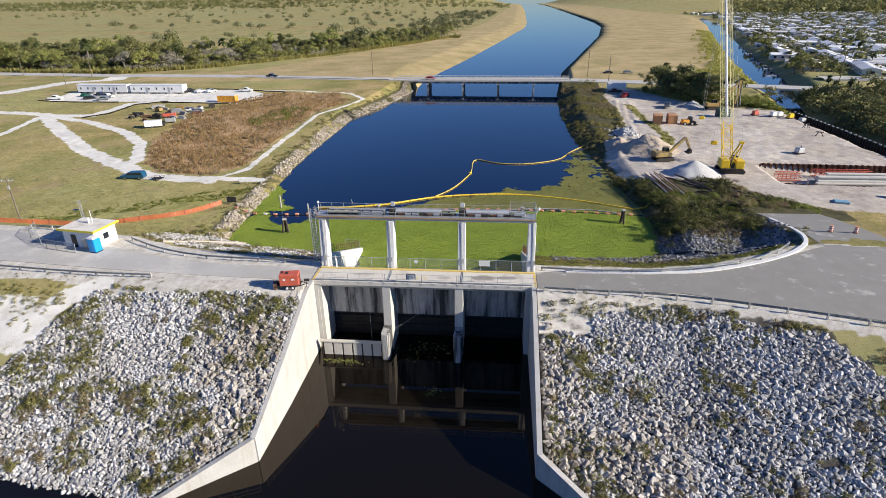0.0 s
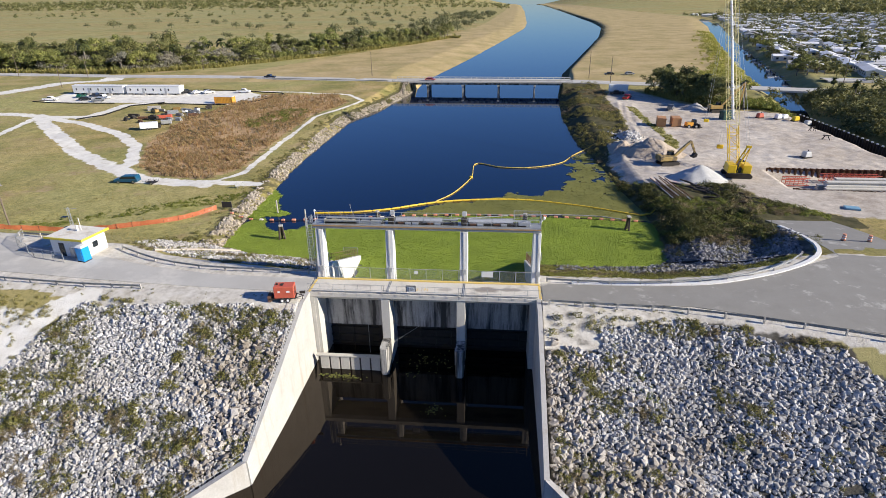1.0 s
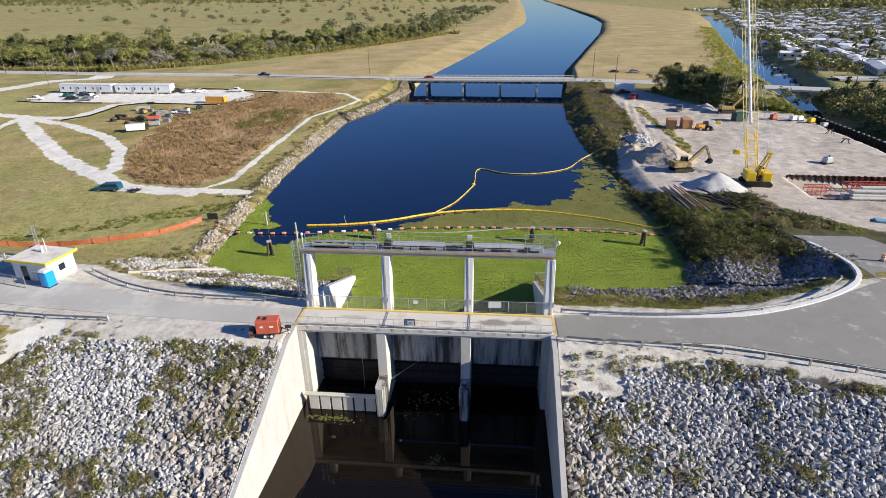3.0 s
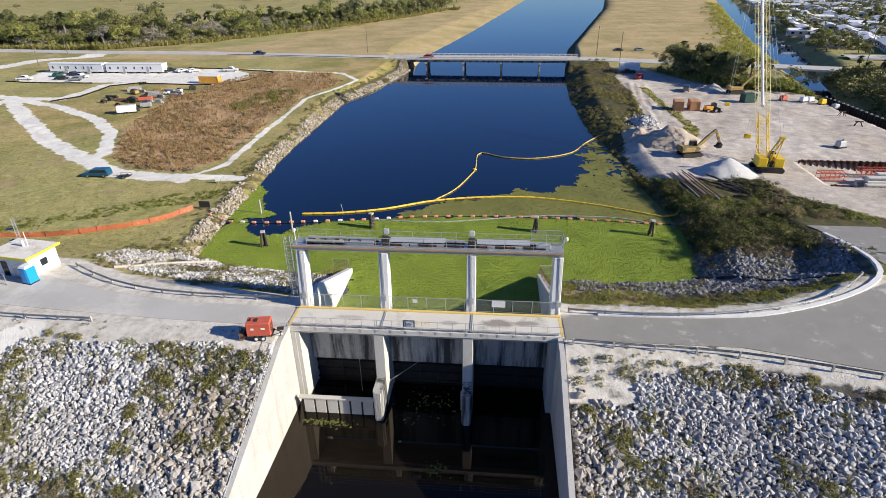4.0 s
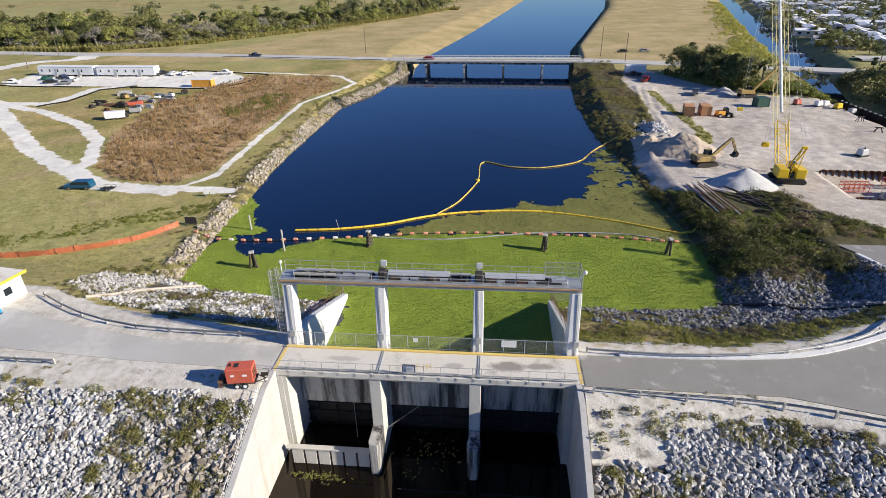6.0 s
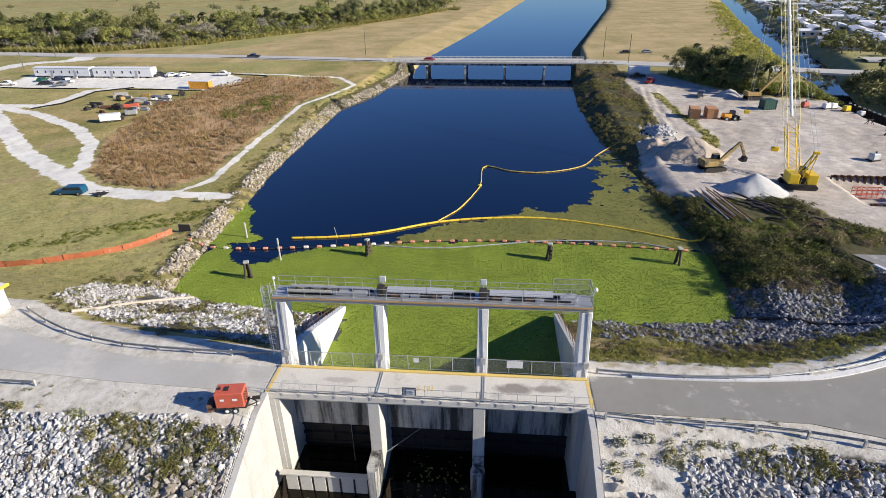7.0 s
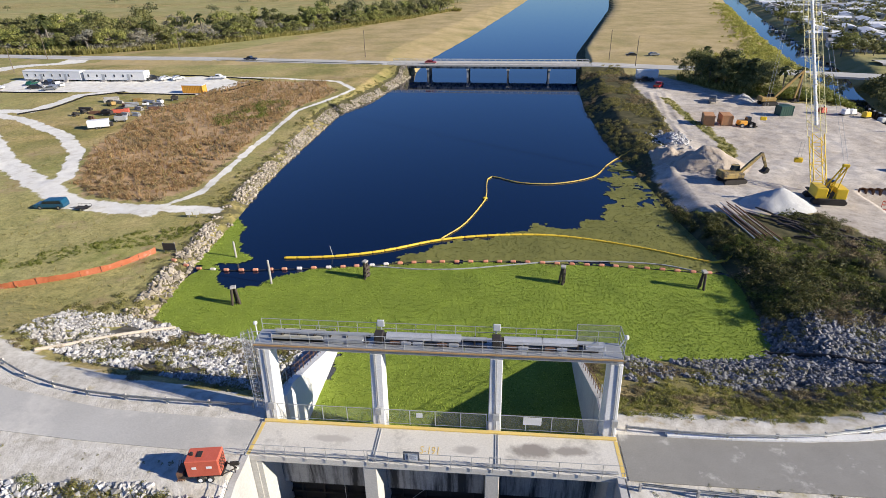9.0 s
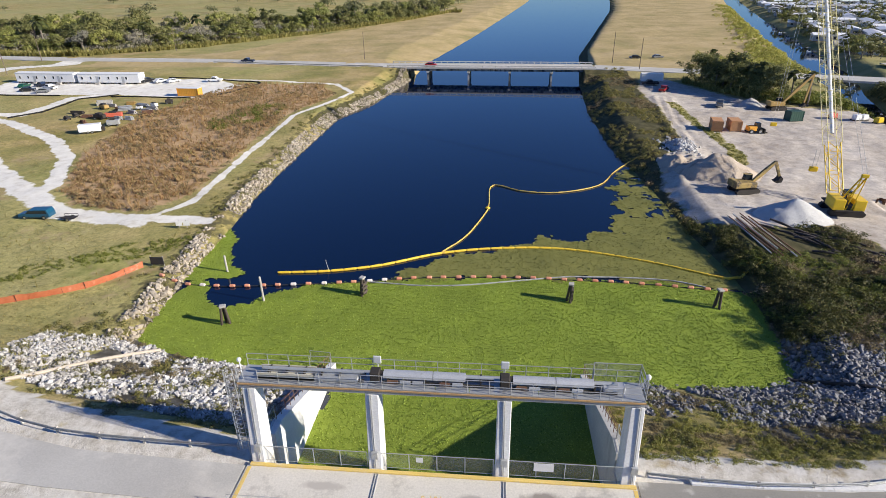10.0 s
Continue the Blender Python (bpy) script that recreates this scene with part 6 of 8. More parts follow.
for y in (-0.7, 0.7):
    tube(bm, (-1.2, y, 0.85), (1.2, y, 0.85), 0.04)
    for x in (-1.2, 0, 1.2):
        tube(bm, (x, y, 0.45), (x, y, 0.85), 0.03)
tube(bm, (1.2, 0, 0.45), (2.4, 0, 0.45), 0.05)
part("bed_frame", bm, DARK_STEEL, tow)
for y in (-0.82, 0.82):
    wheel(tow, -0.1, y, 0.3, 0.18)


# ---- site offices by the far road ----
def office(m, L, label):
    root = thing("site_office", m, label, "site office", "site offices")
    bm = BM()
    box(bm, 0, L, -1.9, 1.9, 0.55, 3.5)
    wall = part("wall", bm, WHITE_PAINT, root)
    bm = BM()
    prism(bm, ((-2.0, 3.5), (2.0, 3.5), (2.0, 3.62), (0, 3.85), (-2.0, 3.62)), "x", -0.1, L + 0.1)
    part("roof", bm, WHITE_PAINT, root)
    for k in range(int(L / 3.4)):
        x = 1.4 + k * 3.4
        bm = BM()
        box(bm, x, x + 0.7, -1.94, -1.905, 1.6, 2.6)
        win = part("window", bm, WHITE_PAINT, wall)
        bm = BM()
        box(bm, x + 0.06, x + 0.64, -1.955, -1.942, 1.66, 2.54)
        part("pane", bm, GLASS, win)
    for x in (L * 0.3, L * 0.72):
        bm = BM()
        box(bm, x, x + 0.95, -1.95, -1.905, 0.6, 2.65)
        part("door", bm, plain("grey_door", (0.45, 0.46, 0.47), 0.5), wall)
        bm = BM()
        for s in range(3):
            box(bm, x - 0.3, x + 1.3, -2.9 + s * 0.3, -1.95, s * 0.19, 0.19 + s * 0.19)
        part("steps", bm, GREY_WOOD, root)
    for k in range(8):
        bm = BM()
        box(bm, k * L / 8 + 0.3, k * L / 8 + 0.7, -1.6, 1.6, 0, 0.55)
        part("support_block", bm, DARK_STEEL, root)
    for x in (0.04, L - 0.04):
        bm = BM()
        box(bm, x - 0.12, x + 0.12, -0.5, 0.5, 1.4, 2.3, bevel=0.03)
        part("air_conditioner", bm, GALV, wall)


def g_at(x, y, turn=0.0):
    return pose(x, y, float(land_z(x, y)) + 0.01, 0, 0, turn)


office(g_at(-171.5, 170.0, -3), 23.5, "long white site office trailer")
office(g_at(-146.5, 168.6, -1), 23.5, "long white site office trailer with grey doors")
box_a = thing("shipping_container", g_at(-95.8, 149.6, -4), "orange shipping container with a pale roof", "container")
ORANGE_STEEL = surface("orange_container_paint", (0.7, 0.3, 0.03), (0.78, 0.38, 0.05), 0.6, 0.5, 0, 0.1, 0.01)


def container(root, L, material, roof_material):
    bm = BM()
    n = int(L / 0.3)
    prof = [(-L / 2 + k * L / n, -1.2 - (0.04 if k % 2 else 0)) for k in range(n + 1)] + [(L / 2 - k * L / n, 1.2 + (0.04 if k % 2 else 0)) for k in range(n + 1)]
    prism(bm, prof, "z", 0.15, 2.5)
    part("wall", bm, material, root)
    bm = BM()
    box(bm, -L / 2, L / 2, -1.22, 1.22, 2.5, 2.6, bevel=0.02)
    part("roof", bm, roof_material, root)
    for x in (-L / 2, L / 2):
        for y in (-1.2, 1.2):
            bm = BM()
            box(bm, x - 0.09, x + 0.09, y - 0.09, y + 0.09, 0, 2.58)
            part("corner_post", bm, material, root)
    bm = BM()
    for y in (-0.3, 0.3):
        tube(bm, (L / 2 + 0.06, y, 0.3), (L / 2 + 0.06, y, 2.4), 0.025, 5)
    part("lock_rod", bm, GALV, root)


container(box_a, 7.2, ORANGE_STEEL, WHITE_PAINT)
cars = (("pickup", "white", -171, 153.5, 10), ("car", "green", -163.5, 161.5, 95), ("pickup", "navy", -157.5, 162.5, 170), ("car", "black", -157, 155, 20), ("pickup", "white", -151.5, 158.5, 165), ("car", "grey", -150, 152.8, 200),
        ("car", "black", -126, 169.4, 60), ("pickup", "black", -122.6, 170, 70), ("car", "white", -117.4, 170.2, 65), ("car", "white", -112.8, 170.6, 60), ("pickup", "white", -98, 172, 5))
for kind, colour, x, y, a in cars:
    vehicle(kind, colour, g_at(x, y, a), {"pickup": "%s pickup truck parked at the site offices", "car": "%s car parked at the site offices"}[kind] % colour, "pickup_truck" if kind == "pickup" else "car")
vehicle("pickup", "navy", pose(-101.5, 211.2, 4.88, 0, 0, 172), "dark blue pickup truck on the far road", "pickup_truck")
vehicle("car", "red", pose(-22, 200.4, 4.88, 0, 0, -3), "dark red car on the road bridge", "car")
boxt = thing("cargo_trailer", g_at(-101.6, 107.5, 26), "small white cargo trailer in the materials yard", "trailer")
bm = BM()
box(bm, -2.6, 2.6, -1.0, 1.0, 0.5, 2.3, bevel=0.06)
part("box_body", bm, WHITE_PAINT, boxt)
bm = BM()
box(bm, 2.6, 3.4, -0.7, 0.7, 0.4, 1.5, bevel=0.1)
part("hitch", bm, DARK_STEEL, boxt)
for x in (-0.5, 0.4):
    for y in (-0.95, 0.95):
        wheel(boxt, x, y, 0.33)
r = np.random.default_rng(333)
JUNK = (("yellow_tank", OLD_YELLOW, -114, 132, 3.2, 1.5, 1.3), ("red_frame", RED_PAINT, -104.8, 122.5, 4.5, 1.6, 1.4), ("dark_machine", DARK_STEEL, -108, 121, 3.5, 1.6, 1.4), ("timber_stack", GREY_WOOD, -117.5, 137.5, 4.2, 1.8, 1.5),
        ("pallet_stack", OLD_YELLOW, -109, 137.5, 2.4, 1.6, 0.9), ("pipe_stack", GALV, -104.5, 136.5, 4.4, 1.6, 0.7), ("steel_stack", DARK_STEEL, -118.5, 126, 3.8, 1.8, 0.9), ("steel_stack", RUST, -113, 122.5, 3.0, 2.0, 0.8),
        ("white_tank", WHITE_PAINT, -99.5, 134.5, 2.0, 1.2, 1.2), ("white_tank", WHITE_PAINT, -102.2, 131, 1.8, 1.1, 1.0), ("dark_machine", DARK_STEEL, -97.5, 139.5, 2.2, 1.4, 1.2), ("grey_machine", GALV, -99.8, 114.5, 3.2, 1.5, 1.6))
for k in range(16):
    q = r.uniform(0, 1, 2)
    JUNK += ((("pallet_stack", "pipe_stack", "steel_stack", "timber_stack", "grey_machine")[k % 5], (GREY_WOOD, GALV, RUST, GREY_WOOD, DARK_STEEL)[k % 5], -122 + 26 * q[0], 118 + 22 * q[1] - 6 * q[0], 1.4 + 2.4 * q[1], 1.2, 0.7 + 0.5 * q[0]),)
NOTE = dict(yellow_tank="dusty yellow machine box", red_frame="faded red steel frame", dark_machine="dark grimy site machine", timber_stack="stack of grey timber", pallet_stack="worn pallet stack", pipe_stack="stack of grey pipes",
            steel_stack="heap of rusty dark steel", white_tank="small white tank", grey_machine="grey site machine under a canopy")
for name, material, x, y, L, W, H in JUNK:
    root = thing(name, g_at(x, y, r.uniform(-30, 30)), NOTE[name] + " in the materials yard", "site material")
    if "stack" in name:
        rows = 3
        for k in range(rows):
            for j in range(4 - k):
                bm = BM()
                yy = (j - (3 - k) / 2) * W / 4
                o = r.uniform(-0.3, 0.3)
                zz = k * H / rows + 0.12
                if "pipe" in name:
                    tube(bm, (-L / 2 + o, yy, zz), (L / 2 + o, yy, zz), H / rows * 0.48, 8)
                else:
                    box(bm, -L / 2 + o, L / 2 + o, yy - W / 9, yy + W / 9, zz - 0.12, zz + H / rows - 0.16)
                part("bar", bm, material, root)
    else:
        bm = BM()
        box(bm, -L / 2, L / 2, -W / 2, W / 2, 0.3, H, bevel=0.12)
        part("housing", bm, material, root)
        bm = BM()
        box(bm, -L / 4, L / 5, -W / 2.6, W / 2.6, H, H + 0.35, bevel=0.05)
        part("hatch", bm, DARK_STEEL, root)
        for sx in (-0.32, 0.32):
            for sy in (-0.5, 0.5):
                wheel(root, sx * L, sy * W, 0.28, 0.2)
# dark silt fence round the lot
silt = thing("silt_fence", pose(0, 0, 0), "low black silt fence along the lot edge", "fence")
for pts in (((-176, 150), (-160, 148.5), (-138, 148)), ((-121, 146), (-108, 146.6), (-92, 146)), ((-89, 147), (-84, 156), (-79, 170), (-106, 177), (-120, 178.5)), ((-176, 173), (-172, 176)), ((-136, 120.5), (-130.5, 128), (-130, 143), (-119, 150))):
    line = polyline_points(pts, 3.0)
    for a, b in zip(line[:-1], line[1:]):
        bm = BM()
        za, zb = float(land_z(*a)), float(land_z(*b))
        bm.faces.new([bm.verts.new(v) for v in ((*a, za - 0.05), (*b, zb - 0.05), (*b, zb + 0.42), (*a, za + 0.42))])
        bmesh.ops.solidify(bm, geom=bm.faces, thickness=0.03)
        part("cloth_panel", bm, BLACK_RUBBER, silt)


# ---- building yard ----
SANDY = surface("heaped_sand", (0.4, 0.325, 0.25), (0.5, 0.42, 0.335), 0.6, 0.95, 0, 0.8, 0.12, (0.24, 0.19, 0.15), (0.52, 0.7))
GREY_STONE = surface("grey_aggregate", (0.34, 0.33, 0.31), (0.45, 0.44, 0.42), 1.2, 0.95, 0, 0.8, 0.05)
PALE_STONE = surface("pale_aggregate", (0.44, 0.435, 0.42), (0.55, 0.545, 0.53), 1.2, 0.95, 0, 0.8, 0.05)


def heap(name, x, y, rx, ry, h, material, label, seed, rough=1.0):
    """A slumped heap with uneven flanks."""
    n = 46
    g = np.linspace(-1.15, 1.15, n)
    u, v = np.meshgrid(g, g)
    d = np.hypot(u, v)
    k = soft_noise(u * 9 + seed, v * 9, 2.2, 40 + seed) - 0.5
    zz = h * np.clip(1 - d + 0.2 * k * rough, 0, 1) ** 0.95 + 0.2 * rough * (soft_noise(u * 20, v * 20, 1.0, 41 + seed) - 0.5) * (d < 0.95)
    px, py = x + u * rx, y + v * ry
    V = np.stack([px, py, land_z(px, py) + zz - 0.06], -1).reshape(-1, 3)
    i = np.arange(n * n).reshape(n, n)
    F = np.stack([i[:-1, :-1], i[:-1, 1:], i[1:, 1:], i[1:, :-1]], -1).reshape(-1, 4)
    keep = (d[:-1, :-1] < 1.12).ravel()
    tagged(part(name, raw_mesh(name, V, F[keep], True), material), label, "heap")


heap("sand_heap", 47.6, 81.0, 8.0, 6.0, 4.4, SANDY, "large heap of tan sand beside the haul track", 1, 0.6)
heap("sand_heap", 41.5, 86.5, 4.0, 6.0, 1.6, SANDY, "low slumped heap of tan sand", 2, 1.4)
heap("gravel_heap", 52.4, 60.4, 6.0, 4.6, 3.1, PALE_STONE, "conical heap of pale grey gravel", 3, 0.35)
heap("gravel_heap", 76.1, 140.0, 3.6, 2.8, 2.4, GREY_STONE, "small heap of grey gravel near the trees", 4, 0.4)
heap("rubble_heap", 45.4, 98.5, 3.4, 5.0, 1.6, PALE_STONE, "heap of pale broken rock on the bank", 5)
x, y = np.random.default_rng(61).normal((45.4, 98.5), (1.7, 2.8), (320, 2)).T
V, F = scatter(ROCKS, x, y, land_z(x, y) + np.clip(1.4 - np.hypot((x - 45.4) / 3, (y - 98.5) / 4.6) * 1.3, 0, 2), np.random.default_rng(62).uniform(0.2, 0.5, 320), np.random.default_rng(63))
tagged(part("loose_rocks", raw_mesh("loose_rocks", V, F), LIMESTONE), "loose pale rocks tipped on the bank", "rocks", kind="stuff")


def tracks(root, L, W, gauge, material=DARK_STEEL):
    for s in (-1, 1):
        bm = BM()
        y = s * gauge / 2
        prism(bm, ((-L / 2 + 0.3, 0), (L / 2 - 0.3, 0), (L / 2, 0.35), (L / 2, 0.65), (L / 2 - 0.35, 0.95), (-L / 2 + 0.35, 0.95), (-L / 2, 0.65), (-L / 2, 0.35)), "y", y - W / 2, y + W / 2)
        for k in range(int(L / 0.35) - 1):
            box(bm, -L / 2 + 0.35 + k * 0.35, -L / 2 + 0.5 + k * 0.35, y - W / 2 - 0.01, y + W / 2 + 0.01, 0.93, 1.0)
        part("track", bm, material, root)


def limb(root, name, a, b, w, d0, d1, material):
    """A tapered boom section between two pins."""
    a, b = Vector(a), Vector(b)
    u = (b - a).normalized()
    n = Vector((-u.z, 0, u.x))
    bm = BM()
    m = a.lerp(b, 0.45)
    out = [a - n * d0 * 0.4, m - n * d1, b - n * d0 * 0.35, b + n * d0 * 0.35, m + n * d1, a + n * d0 * 0.4]
    lo = [bm.verts.new((p.x, -w, p.z)) for p in out]
    hi = [bm.verts.new((p.x, w, p.z)) for p in out]
    bm.faces.new(lo)
    bm.faces.new(hi[::-1])
    for i in range(6):
        bm.faces.new((lo[i], hi[i], hi[(i + 1) % 6], lo[(i + 1) % 6]))
    bmesh.ops.recalc_face_normals(bm, faces=bm.faces)
    return part(name, bm, material, root)


def excavator(m, pins, label, material=OLD_YELLOW, house_turn=0):
    root = thing("excavator", m, label, "excavator", "excavators in the yard")
    tracks(root, 4.4, 0.65, 2.5)
    bm = BM()
    box(bm, -2.5, 1.6, -1.35, 1.35, 1.1, 2.1, bevel=0.12)
    box(bm, -2.6, -1.5, -1.3, 1.3, 1.2, 2.4, bevel=0.15)
    body = part("upper_body", bm, material, root)
    bm = BM()
    tube(bm, (0, 0, 0.6), (0, 0, 1.12), 0.8, 14)
    part("turntable", bm, DARK_STEEL, root)
    bm = BM()
    box(bm, 0.1, 1.6, 0.35, 1.3, 2.1, 3.0, top=0.88, bevel=0.06)
    cab = part("cab", bm, GLASS, root, "dark glazed cab")
    bm = BM()
    box(bm, 0.15, 1.5, 0.4, 1.25, 3.0, 3.1, bevel=0.03)
    part("cab_roof", bm, material, cab)
    p0, p1, p2, p3 = pins
    limb(root, "boom", p0, p1, 0.22, 0.6, 0.36, material)
    limb(root, "stick", p1, p2, 0.16, 0.5, 0.24, material)
    bm = BM()
    tube(bm, (p0[0] + 0.5, 0.3, p0[2] - 0.2), (0.5 * (p0[0] + p1[0]), 0.3, 0.5 * (p0[2] + p1[2]) - 0.1), 0.09, 7)
    tube(bm, (0.6 * p1[0] + 0.4 * p0[0], 0, 0.6 * p1[2] + 0.4 * p0[2] + 0.4), (0.8 * p1[0] + 0.2 * p2[0], 0, 0.8 * p1[2] + 0.2 * p2[2] + 0.3), 0.08, 7)
    part("ram", bm, GALV, root)
    bm = BM()
    x, z = p2[0], p2[2]
    prism(bm, ((x, z + 0.15), (x + 0.45, z - 0.3), (x + 0.3, z - 1.0), (x - 0.6, z - 1.1), (x - 0.95, z - 0.7), (x - 0.4, z - 0.6)), "y", -0.6, 0.6)
    part("bucket", bm, DARK_STEEL, root)
    return root


GRIMY_YELLOW = surface("grimy_yellow_steel", (0.3, 0.21, 0.07), (0.44, 0.31, 0.1), 0.9, 0.7, 0, 0.2, 0.01, (0.06, 0.05, 0.04), (0.45, 0.62))
excavator(g_at(48.6, 71.2, 12), ((1.4, 0, 1.9), (5.0, 0, 5.4), (6.4, 0, 2.6), None), "weathered dark yellow crawler excavator beside the sand heap", GRIMY_YELLOW)
excavator(g_at(81.2, 135.2, 6), ((1.5, 0, 1.9), (8.2, 0, 9.4), (7.4, 0, 1.6), None), "yellow long-reach excavator near the thicket")
# crawler crane
crane = thing("crawler_crane", g_at(60.9, 62.6, -6), "yellow lattice-boom crawler crane with white lead tube", "crane")
tracks(crane, 5.4, 0.8, 3.5)
bm = BM()
box(bm, -2.1, 2.1, -1.9, 1.9, 0.7, 1.3)
part("carbody", bm, DARK_STEEL, crane)
for s in (-1, 1):
    bm = BM()
    box(bm, -0.4 + 1.5 * s - 0.85, -0.4 + 1.5 * s + 0.85, -3.0, 0.2, 1.4, 3.2, bevel=0.1)
    part("machine_house", bm, YELLOW_STEEL, crane)
bm = BM()
box(bm, -2.3, 1.6, -3.4, 2.6, 1.3, 1.5)
box(bm, -0.9, 0.1, -2.8, 0.6, 1.5, 2.5, bevel=0.08)
part("deck_frame", bm, DARK_STEEL, crane)
bm = BM()
box(bm, 0.6, 1.6, 1.0, 2.7, 1.5, 3.2, top=0.9, bevel=0.06)
part("cab", bm, GLASS, crane)
bm = BM()
for s in (-1, 1):
    tube(bm, (-0.4 + 0.4 * s, -1.0, 3.0), (0.7 + 0.35 * s, -2.2, 6.9), 0.13, 6)
    tube(bm, (-0.4 + 0.4 * s, -2.8, 1.5), (0.7 + 0.35 * s, -2.2, 6.9), 0.09, 6)
for k in range(4):
    tube(bm, (-0.6 + 0.24 * k, -1.3 - 0.3 * k, 3.8 + 0.85 * k), (0.2 + 0.24 * k, -1.3 - 0.3 * k, 3.8 + 0.85 * k), 0.06, 5)
box(bm, 0.2, 1.2, -2.45, -1.95, 6.8, 7.3, bevel=0.05)
part("gantry", bm, YELLOW_STEEL, crane)


def lattice(name, a, b, w, d, bays, material, chord=0.09):
    """A four-chord lattice between two centres."""
    a, b = Vector(a), Vector(b)
    u = (b - a).normalized()
    sx = Vector((1, 0, 0))
    sy = u.cross(sx).normalized()
    sx = sy.cross(u)
    bm = BM()
    cs = [(sx * w / 2 * i + sy * d / 2 * j) for i, j in ((-1, -1), (1, -1), (1, 1), (-1, 1))]
    for c in cs:
        tube(bm, a + c, b + c, chord, 5)
    for k in range(bays):
        p, q = a.lerp(b, k / bays), a.lerp(b, (k + 1) / bays)
        for i in range(4):
            c, e = cs[i], cs[(i + 1) % 4]
            tube(bm, *((p + c, q + e) if k % 2 else (p + e, q + c)), chord * 0.55, 4)
            if k % 2 == 0:
                tube(bm, p + c, p + e, chord * 0.5, 4)
    return part(name, bm, material, crane)


to_local = crane.matrix_basis.inverted()
foot, head = to_local @ Vector((61.6, 66.8, 4.2)), to_local @ Vector((68.4, 112.0, 52.0))
PALE_YELLOW = surface("faded_boom_yellow", (0.68, 0.58, 0.22), (0.74, 0.66, 0.34), 0.5, 0.5, 0, 0.05, 0.004)
lattice("boom_foot", foot, foot.lerp(head, 0.14), 2.0, 1.3, 5, YELLOW_STEEL, 0.1)
lattice("boom", foot.lerp(head, 0.14), head, 2.3, 1.9, 34, PALE_YELLOW, 0.06)
bm = BM()
tube(bm, foot.lerp(head, 0.17), foot.lerp(head, 0.99), 0.3, 10)
for f in (0.3, 0.52, 0.74):
    q = foot.lerp(head, f)
    tube(bm, q - Vector((0, 0, 0.3)), q + Vector((0, 0, 0.3)), 0.42, 10)
part("lead_tube", bm, WHITE_PAINT, crane, "white tube inside the boom")
bm = BM()
box(bm, head.x - 1.3, head.x + 1.3, head.y - 0.6, head.y + 1.2, head.z - 0.4, head.z + 1.2, bevel=0.1)
part("boom_head", bm, YELLOW_STEEL, crane)
bm = BM()
for dx in (-0.5, 0.5):
    tube(bm, (0.7 + 0.6 * dx, -2.2, 7.2), head + Vector((dx, 0, 0.5)), 0.025, 4)
part("pendant_rope", bm, GALV, crane)
for f, drop, dx, name in ((0.97, 3.2, 1.6, "hook_block"), (0.12, 4.6, -2.2, "auxiliary_hook")):
    q = foot.lerp(head, f) + Vector((dx, 0, 0))
    bm = BM()
    for o in (-0.3, 0.3):
        tube(bm, (q.x + o, q.y, q.z), (q.x + o, q.y, drop), 0.025, 4)
    part("hoist_rope", bm, GALV, crane)
    bm = BM()
    box(bm, q.x - 0.7, q.x + 0.7, q.y - 0.3, q.y + 0.3, drop - 0.9, drop, bevel=0.12)
    part(name, bm, YELLOW_STEEL, crane)
# containers and small trucks
RUSTY_BOX = surface("rusty_container", (0.42, 0.2, 0.08), (0.52, 0.28, 0.13), 0.5, 0.7, 0, 0.1, 0.01, (0.25, 0.12, 0.07), (0.55, 0.7))
for x, y, a, L, mt, lab in ((57.8, 113.4, 78, 4.4, RUSTY_BOX, "weathered orange shipping container in the yard"), (62.0, 113.4, 84, 4.2, RUSTY_BOX, "weathered brown shipping container in the yard"), (80.3, 123.0, 12, 3.4, plain("dark_green_steel", (0.02, 0.07, 0.05), 0.5), "dark green skip container beside the excavator")):
    c = thing("shipping_container", g_at(x, y, a), lab, "container", "containers in the yard")
    container(c, L, mt, mt)
loader = thing("wheel_loader", g_at(66.0, 111.6, 8), "orange and black compact wheel loader", "loader")
bm = BM()
box(bm, -1.6, 0.4, -0.9, 0.9, 0.6, 1.7, bevel=0.1)
part("rear_body", bm, ORANGE_STEEL, loader)
bm = BM()
box(bm, 0.2, 1.4, -0.7, 0.7, 0.9, 2.5, top=0.85, bevel=0.06)
part("cab", bm, GLASS, loader)
bm = BM()
prism(bm, ((2.2, 0.1), (3.2, 0.1), (3.1, 0.25), (2.5, 0.5), (2.4, 1.1), (2.2, 1.1)), "y", -1.1, 1.1)
for y in (-0.5, 0.5):
    tube(bm, (1.2, y, 1.2), (2.4, y, 0.6), 0.1)
part("bucket", bm, DARK_STEEL, loader)
for x in (-1.0, 1.2):
    for y in (-0.95, 0.95):
        wheel(loader, x, y, 0.55, 0.4)
vehicle("pickup", "red", g_at(57.2, 159.5, 60), "red pickup truck at the yard entrance", "pickup_truck")
vehicle("pickup", "black", g_at(55.1, 169.0, 178), "black pickup truck beside the yard entrance", "pickup_truck")
vehicle("car", "grey", g_at(73.5, 233, 12), "grey car on the far levee", "car")
vehicle("car", "black", g_at(62.9, 229.6, 178), "dark car on the far levee", "car")
vehicle("pickup", "grey", g_at(67.5, 139.2, 70), "dusty grey pickup truck in the yard", "pickup_truck")
van = thing("box_trailer", g_at(56.4, 173.0, 178), "white box trailer at the yard entrance", "trailer")
bm = BM()
box(bm, -3.6, 3.6, -1.2, 1.2, 0.8, 3.2, bevel=0.06)
part("box_body", bm, WHITE_PAINT, van)
